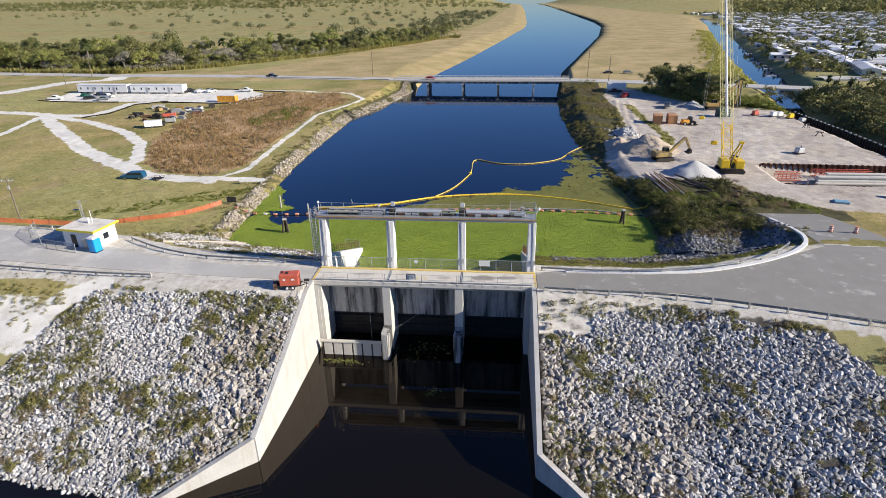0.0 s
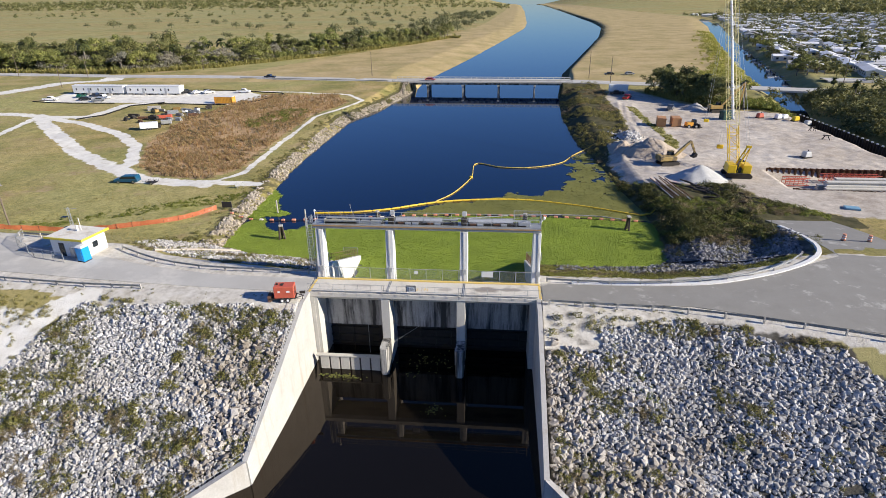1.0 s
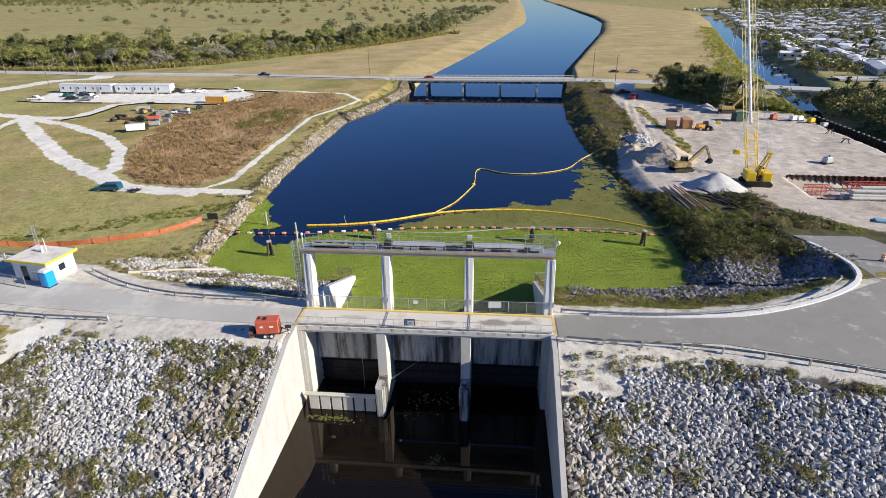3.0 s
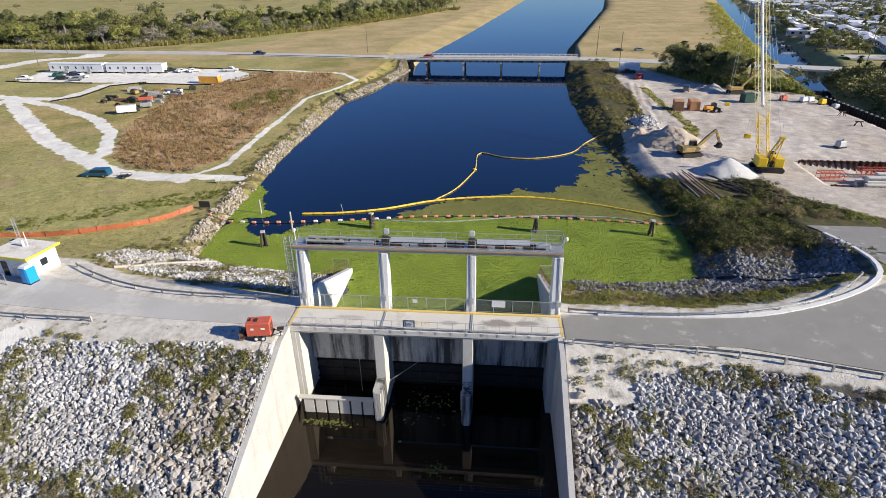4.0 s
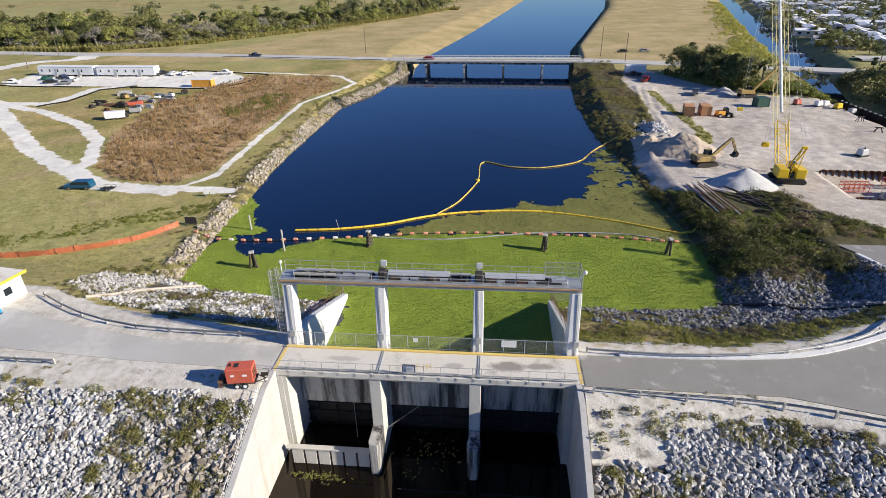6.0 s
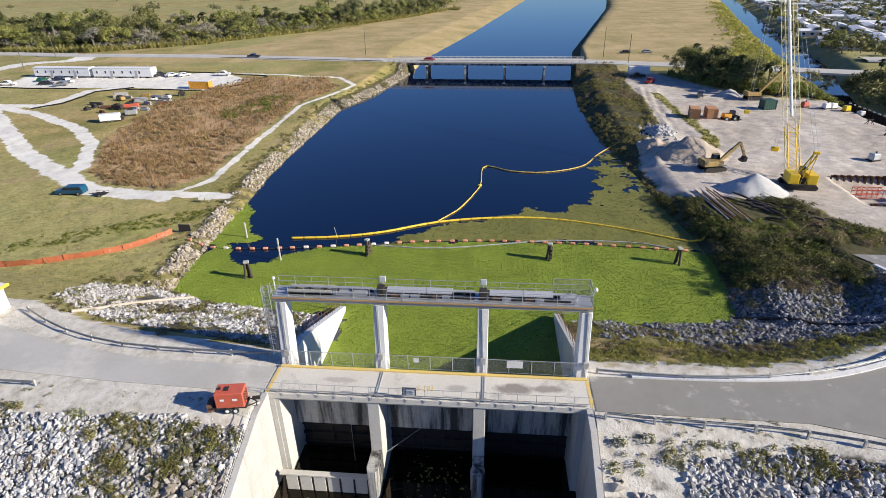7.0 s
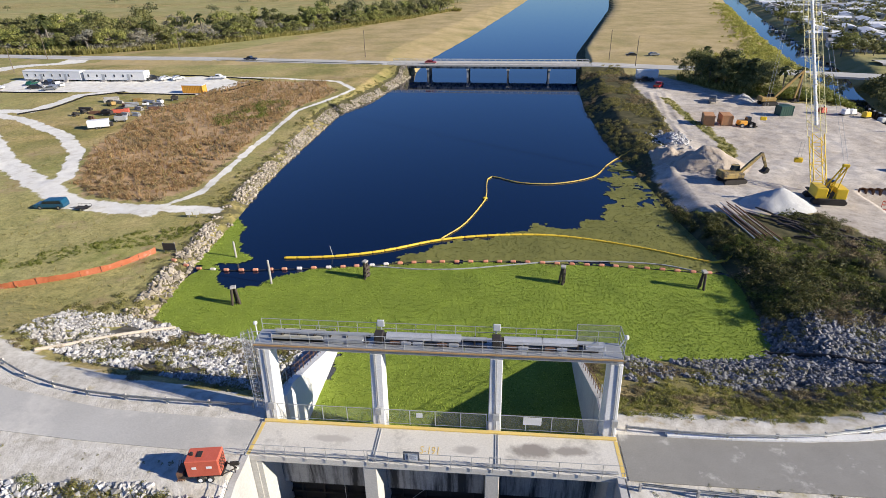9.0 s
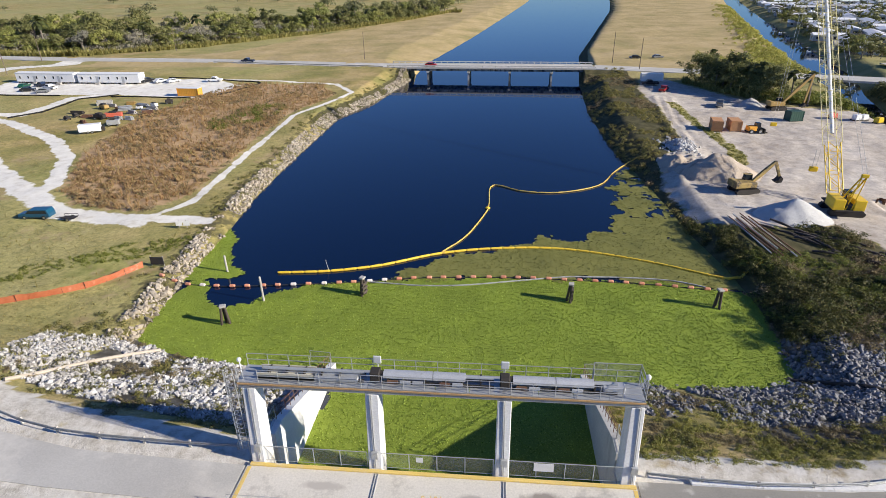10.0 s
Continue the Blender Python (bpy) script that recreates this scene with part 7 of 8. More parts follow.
for x in (-1.6, -0.6):
    for y in (-1.1, 1.1):
        wheel(van, x, y, 0.45)
for x, y, mt, nm, lab in ((96, 123.6, WHITE_PAINT, "water_tank", "white plastic tank at the yard edge"), (98.2, 124.4, WHITE_PAINT, "water_tank", "white plastic tank at the yard edge"), (100.2, 121.5, YELLOW_STEEL, "compressor", "yellow compressor at the yard edge"),
                          (102.5, 118.6, GALV, "pump", "grey pump set at the yard edge"), (91.5, 126, RED_PAINT, "generator", "red generator at the yard edge"), (83, 78.5, GALV, "steel_bin", "grey steel bin on the sand")):
    root = thing(nm, g_at(x, y, 20), lab, "site machine")
    bm = BM()
    box(bm, -1.0, 1.0, -0.75, 0.75, 0.2, 1.5, top=0.86, bevel=0.15)
    part("body", bm, mt, root)
    bm = BM()
    box(bm, -1.1, 1.1, -0.8, 0.8, 0, 0.2)
    tube(bm, (0.3, 0, 1.45), (0.3, 0, 1.85), 0.12, 8)
    part("skid", bm, DARK_STEEL, root)
for x, y, a in ((98.4, 107.6, 10), (96.8, 97, -20)):
    root = thing("steel_trestle", g_at(x, y, a), "dark steel trestle lying on the sand", "trestle")
    for s in (-1, 1):
        bm = BM()
        tube(bm, (-0.9, s * 0.4, 0), (-0.3, s * 0.1, 1.1), 0.09)
        tube(bm, (0.9, s * 0.4, 0), (0.3, s * 0.1, 1.1), 0.09)
        part("leg", bm, DARK_STEEL, root)
    bm = BM()
    box(bm, -0.9, 0.9, -0.15, 0.15, 1.05, 1.25)
    part("beam", bm, DARK_STEEL, root)


# sheet pile walls
def sheet_wall(name, pts, z0, z1, label, material, pitch=0.62, cap=None):
    root = thing(name, pose(0, 0, 0), label, "sheet pile wall", kind="structure")
    line = polyline_points(pts, pitch * 2)
    for a, b in zip(line[:-1], line[1:]):
        d = (b - a) / np.hypot(*(b - a))
        n = np.array([-d[1], d[0]])
        bm = BM()
        L = np.hypot(*(b - a))
        prof = [(0, -0.18), (0.28 * L, -0.18), (0.5 * L, 0.22), (0.78 * L, 0.22), (L, -0.18)]
        pts2 = [a + d * u + n * v for u, v in prof]
        lo = [bm.verts.new((*p, z0)) for p in pts2]
        hi = [bm.verts.new((*p, z1)) for p in pts2]
        for i in range(4):
            bm.faces.new((lo[i], lo[i + 1], hi[i + 1], hi[i]))
        bmesh.ops.solidify(bm, geom=bm.faces, thickness=0.03)
        part("sheet_pile", bm, material, root)
    if cap:
        for p in polyline_points(pts, 2.2):
            bm = BM()
            tube(bm, (*p, z1), (*p, z1 + 0.25), 0.3, 8)
            part("pile_cap", bm, cap, root)


sheet_wall("sheet_pile_wall", ((104.6, 128), (104.9, 100), (104.5, 72), (104.3, 58)), -3, 3.5, "dark sheet pile wall along the side canal", DARK_STEEL, 0.62, GALV)
sheet_wall("cofferdam_back", ((69.5, 68.2), (84, 67.6), (101, 66.6)), -1, 2.75, "rusty sheet pile wall at the back of the pit", RUST)
sheet_wall("cofferdam_front", ((69.5, 55.2), (72.5, 54.0), (86, 53.4), (101, 53)), -1, 2.15, "rusty sheet pile wall at the front of the pit", RUST)
for k, (x0, x1, y, z) in enumerate(((76.5, 97, 56.4, 0.75), (76.0, 98.5, 58.6, 0.75), (77, 97, 57.5, 1.85), (78.5, 96, 60.8, 0.75), (80, 95.5, 59.8, 1.85))):
    root = thing("concrete_beam", pose(0, 0, 0), "precast pale grey concrete beam stored in the pit", "concrete beam", "precast beams in the pit")
    bm = BM()
    prism(bm, ((y - 0.75, z), (y + 0.75, z), (y + 0.75, z + 0.3), (y + 0.35, z + 0.45), (y + 0.35, z + 0.75), (y + 0.65, z + 0.9), (y + 0.65, z + 1.08), (y - 0.65, z + 1.08), (y - 0.65, z + 0.9), (y - 0.35, z + 0.75), (y - 0.35, z + 0.45), (y - 0.75, z + 0.3)), "x", x0, x1)
    part("beam", bm, CONCRETE, root)
    bm = BM()
    for xx in (x0 + 3, x1 - 3):
        box(bm, xx - 0.2, xx + 0.2, y - 0.8, y + 0.8, z - 0.35 if z < 1 else z - 0.03, z)
    part("dunnage", bm, WET_WOOD, root)
for x0, y0 in ((80, 64.0), (71, 61.6)):
    root = thing("rebar_cage", pose(0, 0, 0), "red primed steel cage in the pit", "steel cage")
    bm = BM()
    for yy in (y0, y0 + 1.6):
        for zz in (0.7, 1.5, 2.2):
            tube(bm, (x0, yy, zz), (x0 + (12 if x0 > 75 else 5), yy, zz), 0.09, 5)
    for k in range(14 if x0 > 75 else 6):
        xx = x0 + k * 0.9
        for yy in (y0, y0 + 1.6):
            tube(bm, (xx, yy, 0.6), (xx, yy, 2.25), 0.06, 4)
        tube(bm, (xx, y0, 2.2), (xx, y0 + 1.6, 2.2), 0.06, 4)
    part("cage_frame", bm, RED_PAINT, root)
for k in range(3):
    root = thing("steel_box", g_at(86.5 + k * 1.2, 45.5 - k * 1.6, -25), "grey steel form panels stacked on the sand", "form panel")
    bm = BM()
    for j in range(4):
        box(bm, -2.4 + 0.2 * j, 2.2 + 0.1 * j, -0.6, 0.6, 0.05 + j * 0.28, 0.28 + j * 0.28, bevel=0.02)
    part("panel_stack", bm, GALV, root)
    bm = BM()
    for xx in (-1.8, 1.6):
        box(bm, xx, xx + 0.15, -0.65, 0.65, 0, 0.06)
    part("dunnage", bm, WET_WOOD, root)
tarp = thing("blue_panel", g_at(74.2, 42.8, -15), "pale blue sheet panel lying beside the ramp", "panel")
bm = BM()
box(bm, -1.3, 1.3, -0.8, 0.8, 0.02, 0.35, top=0.95, bevel=0.05)
part("sheet", bm, plain("pale_blue_sheet", (0.2, 0.38, 0.5), 0.5), tarp)
# steel beams and rails lying in the scrub
r = np.random.default_rng(77)
for k in range(8):
    a = 62 + r.normal(0, 1.3)
    x, y = 42.2 + (k // 2) * 1.0 + (k % 2) * 0.35, 52.0 + r.uniform(-1.5, 1.5)
    root = thing("steel_beam", pose(x, y, float(land_z(x, y)) + 0.5 + 0.1 * (k % 3), 0, 0, 180 - a - 22) @ Matrix.Diagonal((1, 0.6, 0.6, 1)), "long rusty steel beam lying in the scrub", "steel beam", "beams in the scrub")
    bm = BM()
    prism(bm, ((-0.1, 0), (0.1, 0), (0.1, 0.03), (0.02, 0.05), (0.02, 0.2), (0.1, 0.22), (0.1, 0.25), (-0.1, 0.25), (-0.1, 0.22), (-0.02, 0.2), (-0.02, 0.05), (-0.1, 0.03)), "x", -7 + r.uniform(0, 2), 7)
    part("web", bm, RUST if k % 3 else GALV, root)
for k in range(34):
    u = r.random()
    x, y = 49.5 + 9 * u + r.normal(0, 1.2), 55 - 12 * u + r.normal(0, 1.8)
    root = thing("driftwood_log", pose(x, y, float(land_z(x, y)) + 0.35, 0, r.uniform(-6, 6), r.uniform(-70, -10)), "dark broken timber in a tangled heap", "timber", "timber heap")
    bm = BM()
    L = r.uniform(1.5, 4.5)
    tube(bm, (-L / 2, 0, 0), (0, r.uniform(-0.2, 0.2), 0.1), 0.14, 6, 0.2)
    tube(bm, (0, 0, 0.1), (L / 2, 0, 0), 0.2, 6, 0.1)
    part("log", bm, WET_WOOD, root)


# ---- shrubs, weeds and trees ----
SCRUB = leafy("scrub_leaves", [(0, (0.15, 0.15, 0.046)), (0.5, (0.24, 0.225, 0.072)), (0.85, (0.32, 0.28, 0.11)), (1, (0.34, 0.265, 0.15))])
VERGE_LEAF = leafy("verge_weed", [(0, (0.22, 0.225, 0.055)), (0.6, (0.33, 0.32, 0.085)), (1, (0.42, 0.37, 0.14))], 0.6, 0.35)
# darker scrub leaves for the right bank, with its shade put into the colour
SHADED_SCRUB = leafy("shaded_scrub", [(0, (0.035, 0.042, 0.012)), (0.5, (0.075, 0.085, 0.024)), (0.85, (0.15, 0.15, 0.045)), (1, (0.26, 0.22, 0.09))])
BROWN_SCRUB = leafy("brown_scrub", [(0, (0.17, 0.14, 0.075)), (0.5, (0.25, 0.2, 0.115)), (1, (0.35, 0.275, 0.19))])
GREEN_WEED = leafy("green_weed", [(0, (0.13, 0.165, 0.035)), (0.6, (0.2, 0.235, 0.05)), (1, (0.3, 0.29, 0.09))], 0.6, 0.35)
DRY_WEED = leafy("dry_weed", [(0, (0.34, 0.21, 0.115)), (0.5, (0.46, 0.295, 0.165)), (0.8, (0.55, 0.41, 0.24)), (1, (0.32, 0.29, 0.11))], 0.8, 0.35)
DRY_GRASS = leafy("dry_grass", [(0, (0.3, 0.27, 0.1)), (0.5, (0.42, 0.36, 0.15)), (1, (0.52, 0.44, 0.22))], 0.8, 0.35)
TREE_LEAF = leafy("tree_leaves", [(0, (0.105, 0.115, 0.045)), (0.6, (0.175, 0.18, 0.07)), (1, (0.28, 0.265, 0.115))])
FRESH_LEAF = leafy("fresh_tree_leaves", [(0, (0.14, 0.16, 0.05)), (0.6, (0.26, 0.275, 0.085)), (1, (0.4, 0.39, 0.14))])
GREY_LEAF = leafy("mossy_grey_twigs", [(0, (0.2, 0.19, 0.165)), (0.6, (0.29, 0.275, 0.245)), (1, (0.36, 0.34, 0.3))], 0.9)
PALM_LEAF = leafy("palm_fronds", [(0, (0.05, 0.065, 0.025)), (1, (0.11, 0.125, 0.045))])
BARK = surface("bark", (0.12, 0.1, 0.08), (0.22, 0.19, 0.16), 1.5, 0.9, 0, 0.6, 0.05)


def bush_set(count, leaves, size, seed, rise=0.9):
    return [quad_leaf(leaves, np.random.default_rng(seed + i), 1.0, rise, size, 0.5) for i in range(count)]


def grow(name, shapes, x, y, size, material, label, category, seed, lift=0.0):
    r = np.random.default_rng(seed)
    V, F = scatter(shapes, x, y, land_z(x, y) + lift, size * r.lognormal(0, 0.28, len(x)), r, False)
    return tagged(part(name, raw_mesh(name, V, F), material), label, category, kind="stuff")


def strew(bounds, per_m2, ok, seed):
    r = np.random.default_rng(seed)
    x0, x1, y0, y1 = bounds
    n = int((x1 - x0) * (y1 - y0) * per_m2)
    x, y = r.uniform(x0, x1, n), r.uniform(y0, y1, n)
    k = ok(x, y)
    return x[k], y[k]


def thicket(name, spots_x, spots_y, size, tall, material, label, category, seed, leaves=80, leaf=0.17):
    """A leafy mass: clumps stacked up to an uneven height."""
    rr = np.random.default_rng(seed)
    top = tall * (0.45 + 0.9 * soft_noise(spots_x, spots_y, 9, seed))
    z = land_z(spots_x, spots_y) + np.maximum(top - size, 0) * rr.random(len(spots_x)) ** 0.6
    shapes = [quad_leaf(leaves, np.random.default_rng(seed + i), 1.0, 0.9, leaf, 0.5) for i in range(6)]
    V, F = scatter(shapes, np.asarray(spots_x), np.asarray(spots_y), z, size * rr.uniform(0.6, 1.3, len(spots_x)), rr, False)
    return tagged(part(name, raw_mesh(name, V, F), material), label, category, kind="stuff")


BUSH, FINE_BUSH = bush_set(7, 130, 0.125, 400), bush_set(7, 80, 0.165, 420, 0.85)
TUFT = [blade_tuft(12, np.random.default_rng(440 + i), 0.035, 1.0, 0.5) for i in range(7)]
on_slope = lambda x, y: (land_z(x, y) > -3.4) & (signed(x, y, CREST) > 0.9) & (y < -4.5) & (np.abs(x) > 14.6 + np.maximum(-23.3 - y, 0) * 1.25) & (x > np.interp(y, (-30, -16, -9.5, -5), (-52, -46.5, -43.5, -41)))


def clumps(bounds, count, ok, seed, wide=0.55, each=9):
    """Plants gathered in rounded clumps."""
    rr = np.random.default_rng(seed)
    cx, cy = rr.uniform(bounds[0], bounds[1], count), rr.uniform(bounds[2], bounds[3], count)
    k = ok(cx, cy)
    cx, cy = cx[k], cy[k]
    n = rr.integers(max(each // 3, 1), each * 2, len(cx))
    w = wide * rr.uniform(0.5, 1.5, len(cx))
    x, y = np.repeat(cx, n) + rr.normal(0, 1, n.sum()) * np.repeat(w, n), np.repeat(cy, n) + rr.normal(0, 1, n.sum()) * np.repeat(w, n)
    k = on_slope(x, y)
    return x[k], y[k]


weedy = lambda x, y: np.where(x > 0, 0.42, 0.85) * (0.25 + 1.1 * (soft_noise(x, y, 5, 45) > 0.5)) * (0.2 + 0.9 * np.exp(-((np.abs(x) - 17) / 7) ** 2) * np.where(x < 0, 1.0, 0.8) + 0.5 * (x < -36) + 0.35 * (y < -18))
LOT_OF = np.random.default_rng(37)
x, y = clumps((-54, 54, -32, -5), 900, lambda x, y: on_slope(x, y) & (LOT_OF.random(len(x)) < weedy(x, y)), 500, 0.6, 11)
grow("slope_scrub", FINE_BUSH, x, y, 0.43, SCRUB, "rounded olive weed clumps between the riprap stones", "scrub", 501, 0.08)
x, y = clumps((-54, 54, -32, -5), 420, lambda x, y: on_slope(x, y) & (LOT_OF.random(len(x)) < weedy(x, y)), 502, 0.5, 8)
grow("slope_brush", FINE_BUSH, x, y, 0.38, BROWN_SCRUB, "brown dried brush between the riprap stones", "brush", 503, 0.08)
x, y = clumps((-54, 54, -32, -5), 260, lambda x, y: on_slope(x, y) & (LOT_OF.random(len(x)) < weedy(x, y)), 504, 0.45, 6)
grow("slope_green", FINE_BUSH, x, y, 0.3, GREEN_WEED, "fresh green weeds between the stones", "weeds", 505)
x, y = strew((-44, 46, -10, -4.5), 4.5, lambda x, y: on_slope(x, y) & (signed(x, y, CREST) < 3.0) & (soft_noise(x, y, 3, 16) * 0.6 + 0.4 * soft_noise(x, y, 1.1, 34) > 0.42) & (np.abs(x - 17) > 4), 506)
grow("crest_scrub", FINE_BUSH, x, y, 0.42, SCRUB, "olive scrub along the levee edge", "scrub", 507)
# thin weeds on the sandy road verges
x, y = strew((-60, 30, -9, -3), 1.6, lambda x, y: (np.abs(x) > 15) & (np.abs(signed(x, y, CREST) + 0.2) < 1.5) & (y < -3.2) & (soft_noise(x, y, 2.2, 48) * 0.6 + 0.4 * soft_noise(x, y, 0.8, 49) > 0.52), 540)
grow("verge_weeds", FINE_BUSH, x, y, 0.17, SCRUB, "thin weeds on the sandy road verge", "weeds", 541)
x, y = strew((-70, -40, -30, -5), 2.6, lambda x, y: (x < np.interp(y, (-30, -16, -9.5, -5), (-52, -46.5, -43.5, -41)) + 1.5) & (soft_noise(x, y, 4, 50) * 0.7 + 0.3 * soft_noise(x, y, 1.1, 51) > 0.5), 542)
grow("shoulder_weeds", FINE_BUSH, x, y, 0.3, SCRUB, "olive weeds on the sandy shoulder", "weeds", 543)
x, y = strew((-46, -15, 4, 22), 2.4, lambda x, y: (signed(x, y, CREST) > 0.6) & (land_z(x, y) > 0.2) & (soft_noise(x, y, 3, 44) < 0.34), 544)
q = soft_noise(x, y, 2.5, 52) > 0.5
grow("inner_slope_brush", FINE_BUSH, x[q], y[q], 0.4, BROWN_SCRUB, "brown brush on the upstream slope", "brush", 545)
grow("inner_slope_weeds", FINE_BUSH, x[~q], y[~q], 0.36, SCRUB, "olive weeds on the upstream slope", "weeds", 546)
x, y = strew((33, 56, 17, 34), 4.5, lambda x, y: (land_z(x, y) > 0.0) & (signed(x, y, CREST) > 4) & (y > 22.5 + 5 * soft_noise(x, y, 3, 53)) & (x < 53), 548)
q = soft_noise(x, y, 2.5, 54) > 0.6
grow("bank_foot_brush", FINE_BUSH, x[q], y[q], 0.5, BROWN_SCRUB, "brown brush at the foot of the ramp", "brush", 549)
grow("bank_foot_scrub", FINE_BUSH, x[~q], y[~q], 0.5, SHADED_SCRUB, "olive scrub at the foot of the ramp", "scrub", 550)
# upstream slopes
x, y = strew((14.6, 40, 4, 21), 6.5, lambda x, y: (signed(x, y, CREST) > 1.6) & (land_z(x, y) > 0.15) & (land_z(x, y) > np.interp(x, (22, 30), (0.0, 3.4))) & (land_z(x, y) < 5.0) & (soft_noise(x, y, 2.6, 61) * 0.6 + 0.4 * soft_noise(x, y, 0.8, 62) > 0.4), 574)
q = soft_noise(x, y, 2.2, 63) > 0.55
grow("slope_grass", FINE_BUSH, x[~q], y[~q], 0.3, VERGE_LEAF, "yellow green weeds on the bare upstream slope", "weeds", 575)
grow("slope_dry_brush", FINE_BUSH, x[q], y[q], 0.3, BROWN_SCRUB, "brown dry brush on the bare upstream slope", "brush", 576)
x, y = strew((-50, 58, 4, 25), 1.6, lambda x, y: (signed(x, y, CREST) > 1.6) & (np.abs(x) > 14.5) & (land_z(x, y) > 0.1) & (soft_noise(x, y, 3, 17) * 0.6 + 0.4 * bald(x, y) > 0.55), 508)
grow("inner_slope_scrub", FINE_BUSH, x, y, 0.42, SCRUB, "scrub and weeds on the upstream slope", "scrub", 509)
x, y = strew((14.5, 52, 2.5, 14), 9.0, lambda x, y: (signed(x, y, CREST) > 0.2) & (signed(x, y, CREST) < 4.2) & (y > 2) & (soft_noise(x, y, 3, 29) * 0.6 + 0.4 * soft_noise(x, y, 0.9, 46) > 0.34), 530)
q = soft_noise(x, y, 2.5, 47) > 0.5
grow("road_edge_grass", FINE_BUSH, x[q], y[q], 0.26, VERGE_LEAF, "green weeds below the road edge", "weeds", 536)
x, y = x[~q], y[~q]
grow("road_edge_weeds", FINE_BUSH, x, y, 0.27, VERGE_LEAF, "olive weeds below the road edge", "weeds", 531)
x, y = strew((34, 60, 20, 34), 2.4, lambda x, y: (land_z(x, y) > 0.2) & (y > 23 + 4 * soft_noise(x, y, 3, 33)) & (signed(x, y, CREST) > 6) & (np.abs(x - 60) > 6) & (soft_noise(x, y, 5, 31) > 0.4), 532)
grow("brush", FINE_BUSH, x, y, 0.55, BROWN_SCRUB, "pale brown brush on the slope", "brush", 533)
# brown weed field
x, y = strew((-100, -44, 58, 170), 0.9, lambda x, y: signed(x, y, WEEDS) + 4 * soft_noise(x, y, 5, 18) < 2, 510)
grow("dry_weed_field", TUFT, x, y, 0.8, DRY_WEED, "field of reddish brown dry weeds", "weeds", 511)
x, y = strew((-100, -44, 58, 170), 0.7, lambda x, y: (signed(x, y, WEEDS) < 0) & (soft_noise(x, y, 6, 19) > 0.55), 512)
grow("dry_shrubs", FINE_BUSH, x, y, 0.7, DRY_WEED, "reddish brown dry shrubs in the field", "shrubs", 513)
x, y = strew((-76, -56, 98, 138), 0.9, lambda x, y: (((x + 66) / 8) ** 2 + ((y - 125 - (x + 66) * 0.8) / 13) ** 2 < 1) & (soft_noise(x, y, 4, 20) > 0.35), 514)
grow("green_patch", FINE_BUSH, x, y, 0.8, GREEN_WEED, "patch of fresh green weeds in the brown field", "weeds", 515)
x, y = strew((-100, -44, 58, 170), 0.3, lambda x, y: (signed(x, y, WEEDS) < 1) & (soft_noise(x, y, 7, 55) > 0.5), 560)
grow("field_shrubs", FINE_BUSH, x, y, 0.6, BROWN_SCRUB, "tan and olive shrubs in the weed field", "shrubs", 561)
x, y = strew((53, 61, 84, 142), 2.2, lambda x, y: line_gap(x, y, ((55.0, 142), (55.4, 113), (56, 97), (55, 88))) + 1.2 * soft_noise(x, y, 3, 43) < 1.9, 562)
grow("haul_verge_weeds", FINE_BUSH, x, y, 0.34, VERGE_LEAF, "olive weeds between haul track and yard", "weeds", 563)
# meadow tufts on the near left and along the canal tracks
clear = lambda x, y: (np.minimum.reduce([line_gap(x, y, l) - h for l, h in TRACKS]) > 0.5) & (signed(x, y, LOT) > 1)
x, y = strew((-130, -38, 12, 110), 1.0, lambda x, y: clear(x, y) & (signed(x, y, CREST) > 1.5) & (land_z(x, y) > 0.3) & (soft_noise(x, y, 7, 21) * 0.7 + 0.3 * soft_noise(x, y, 1.6, 22) > 0.42) & (signed(x, y, WEEDS) > 0), 516)
grow("meadow_grass", TUFT, x, y, 0.24, DRY_GRASS, "yellow green meadow grass in tufts", "grass", 517)
x, y = strew((-80, -44, 20, 60), 3.5, lambda x, y: clear(x, y) & (np.abs(y - 38 - (x + 58) * 0.62 - 3 * soft_noise(x, y, 5, 23)) < 2.8) & (soft_noise(x, y, 2.5, 24) > 0.3), 518)
grow("ditch_grass", FINE_BUSH, x, y, 0.3, GREEN_WEED, "lush green grass in a shallow ditch", "grass", 519)
x, y = strew((-50, -30, 20, 200), 1.0, lambda x, y: (along(LEFT_BANK, y) - x > 1.2) & (along(LEFT_BANK, y) - x < 7) & (soft_noise(x, y, 3, 25) > 0.48) & clear(x, y), 520)
grow("bank_weeds", FINE_BUSH, x, y, 0.45, SCRUB, "weeds along the canal bank", "weeds", 521)
# thick scrub on the right bank
x, y = strew((33, 64, 20, 62), 1.1, lambda x, y: (signed(x, y, YARD) > 1.0) & (land_z(x, y) > 0.05) & (y > 25.5 + 3 * soft_noise(x, y, 3, 32)) & ((np.abs(x - 60) > 6.5) | (y > 37)) & (soft_noise(x, y, 4, 26) > 0.28) & ~((x > 45) & (x < 52) & (y > 42)), 522)
q = soft_noise(x, y, 6, 35) > 0.36
grow("bank_brush", BUSH, x[~q], y[~q], 0.8, BROWN_SCRUB, "dense brown brush on the canal bank", "brush", 534)
grow("bank_scrub", BUSH, x[q], y[q], 0.95, SHADED_SCRUB, "dense olive scrub on the canal bank", "scrub", 523)
x, y = strew((34, 62, 25, 60), 0.75, lambda x, y: (signed(x, y, YARD) > 2.0) & (land_z(x, y) > 0.3) & ((np.abs(x - 60) > 7) | (y > 38)) & (soft_noise(x, y, 5, 59) > 0.45) & ~((x > 41) & (x < 47) & (y > 43)), 570)
q = soft_noise(x, y, 4, 60) > 0.42
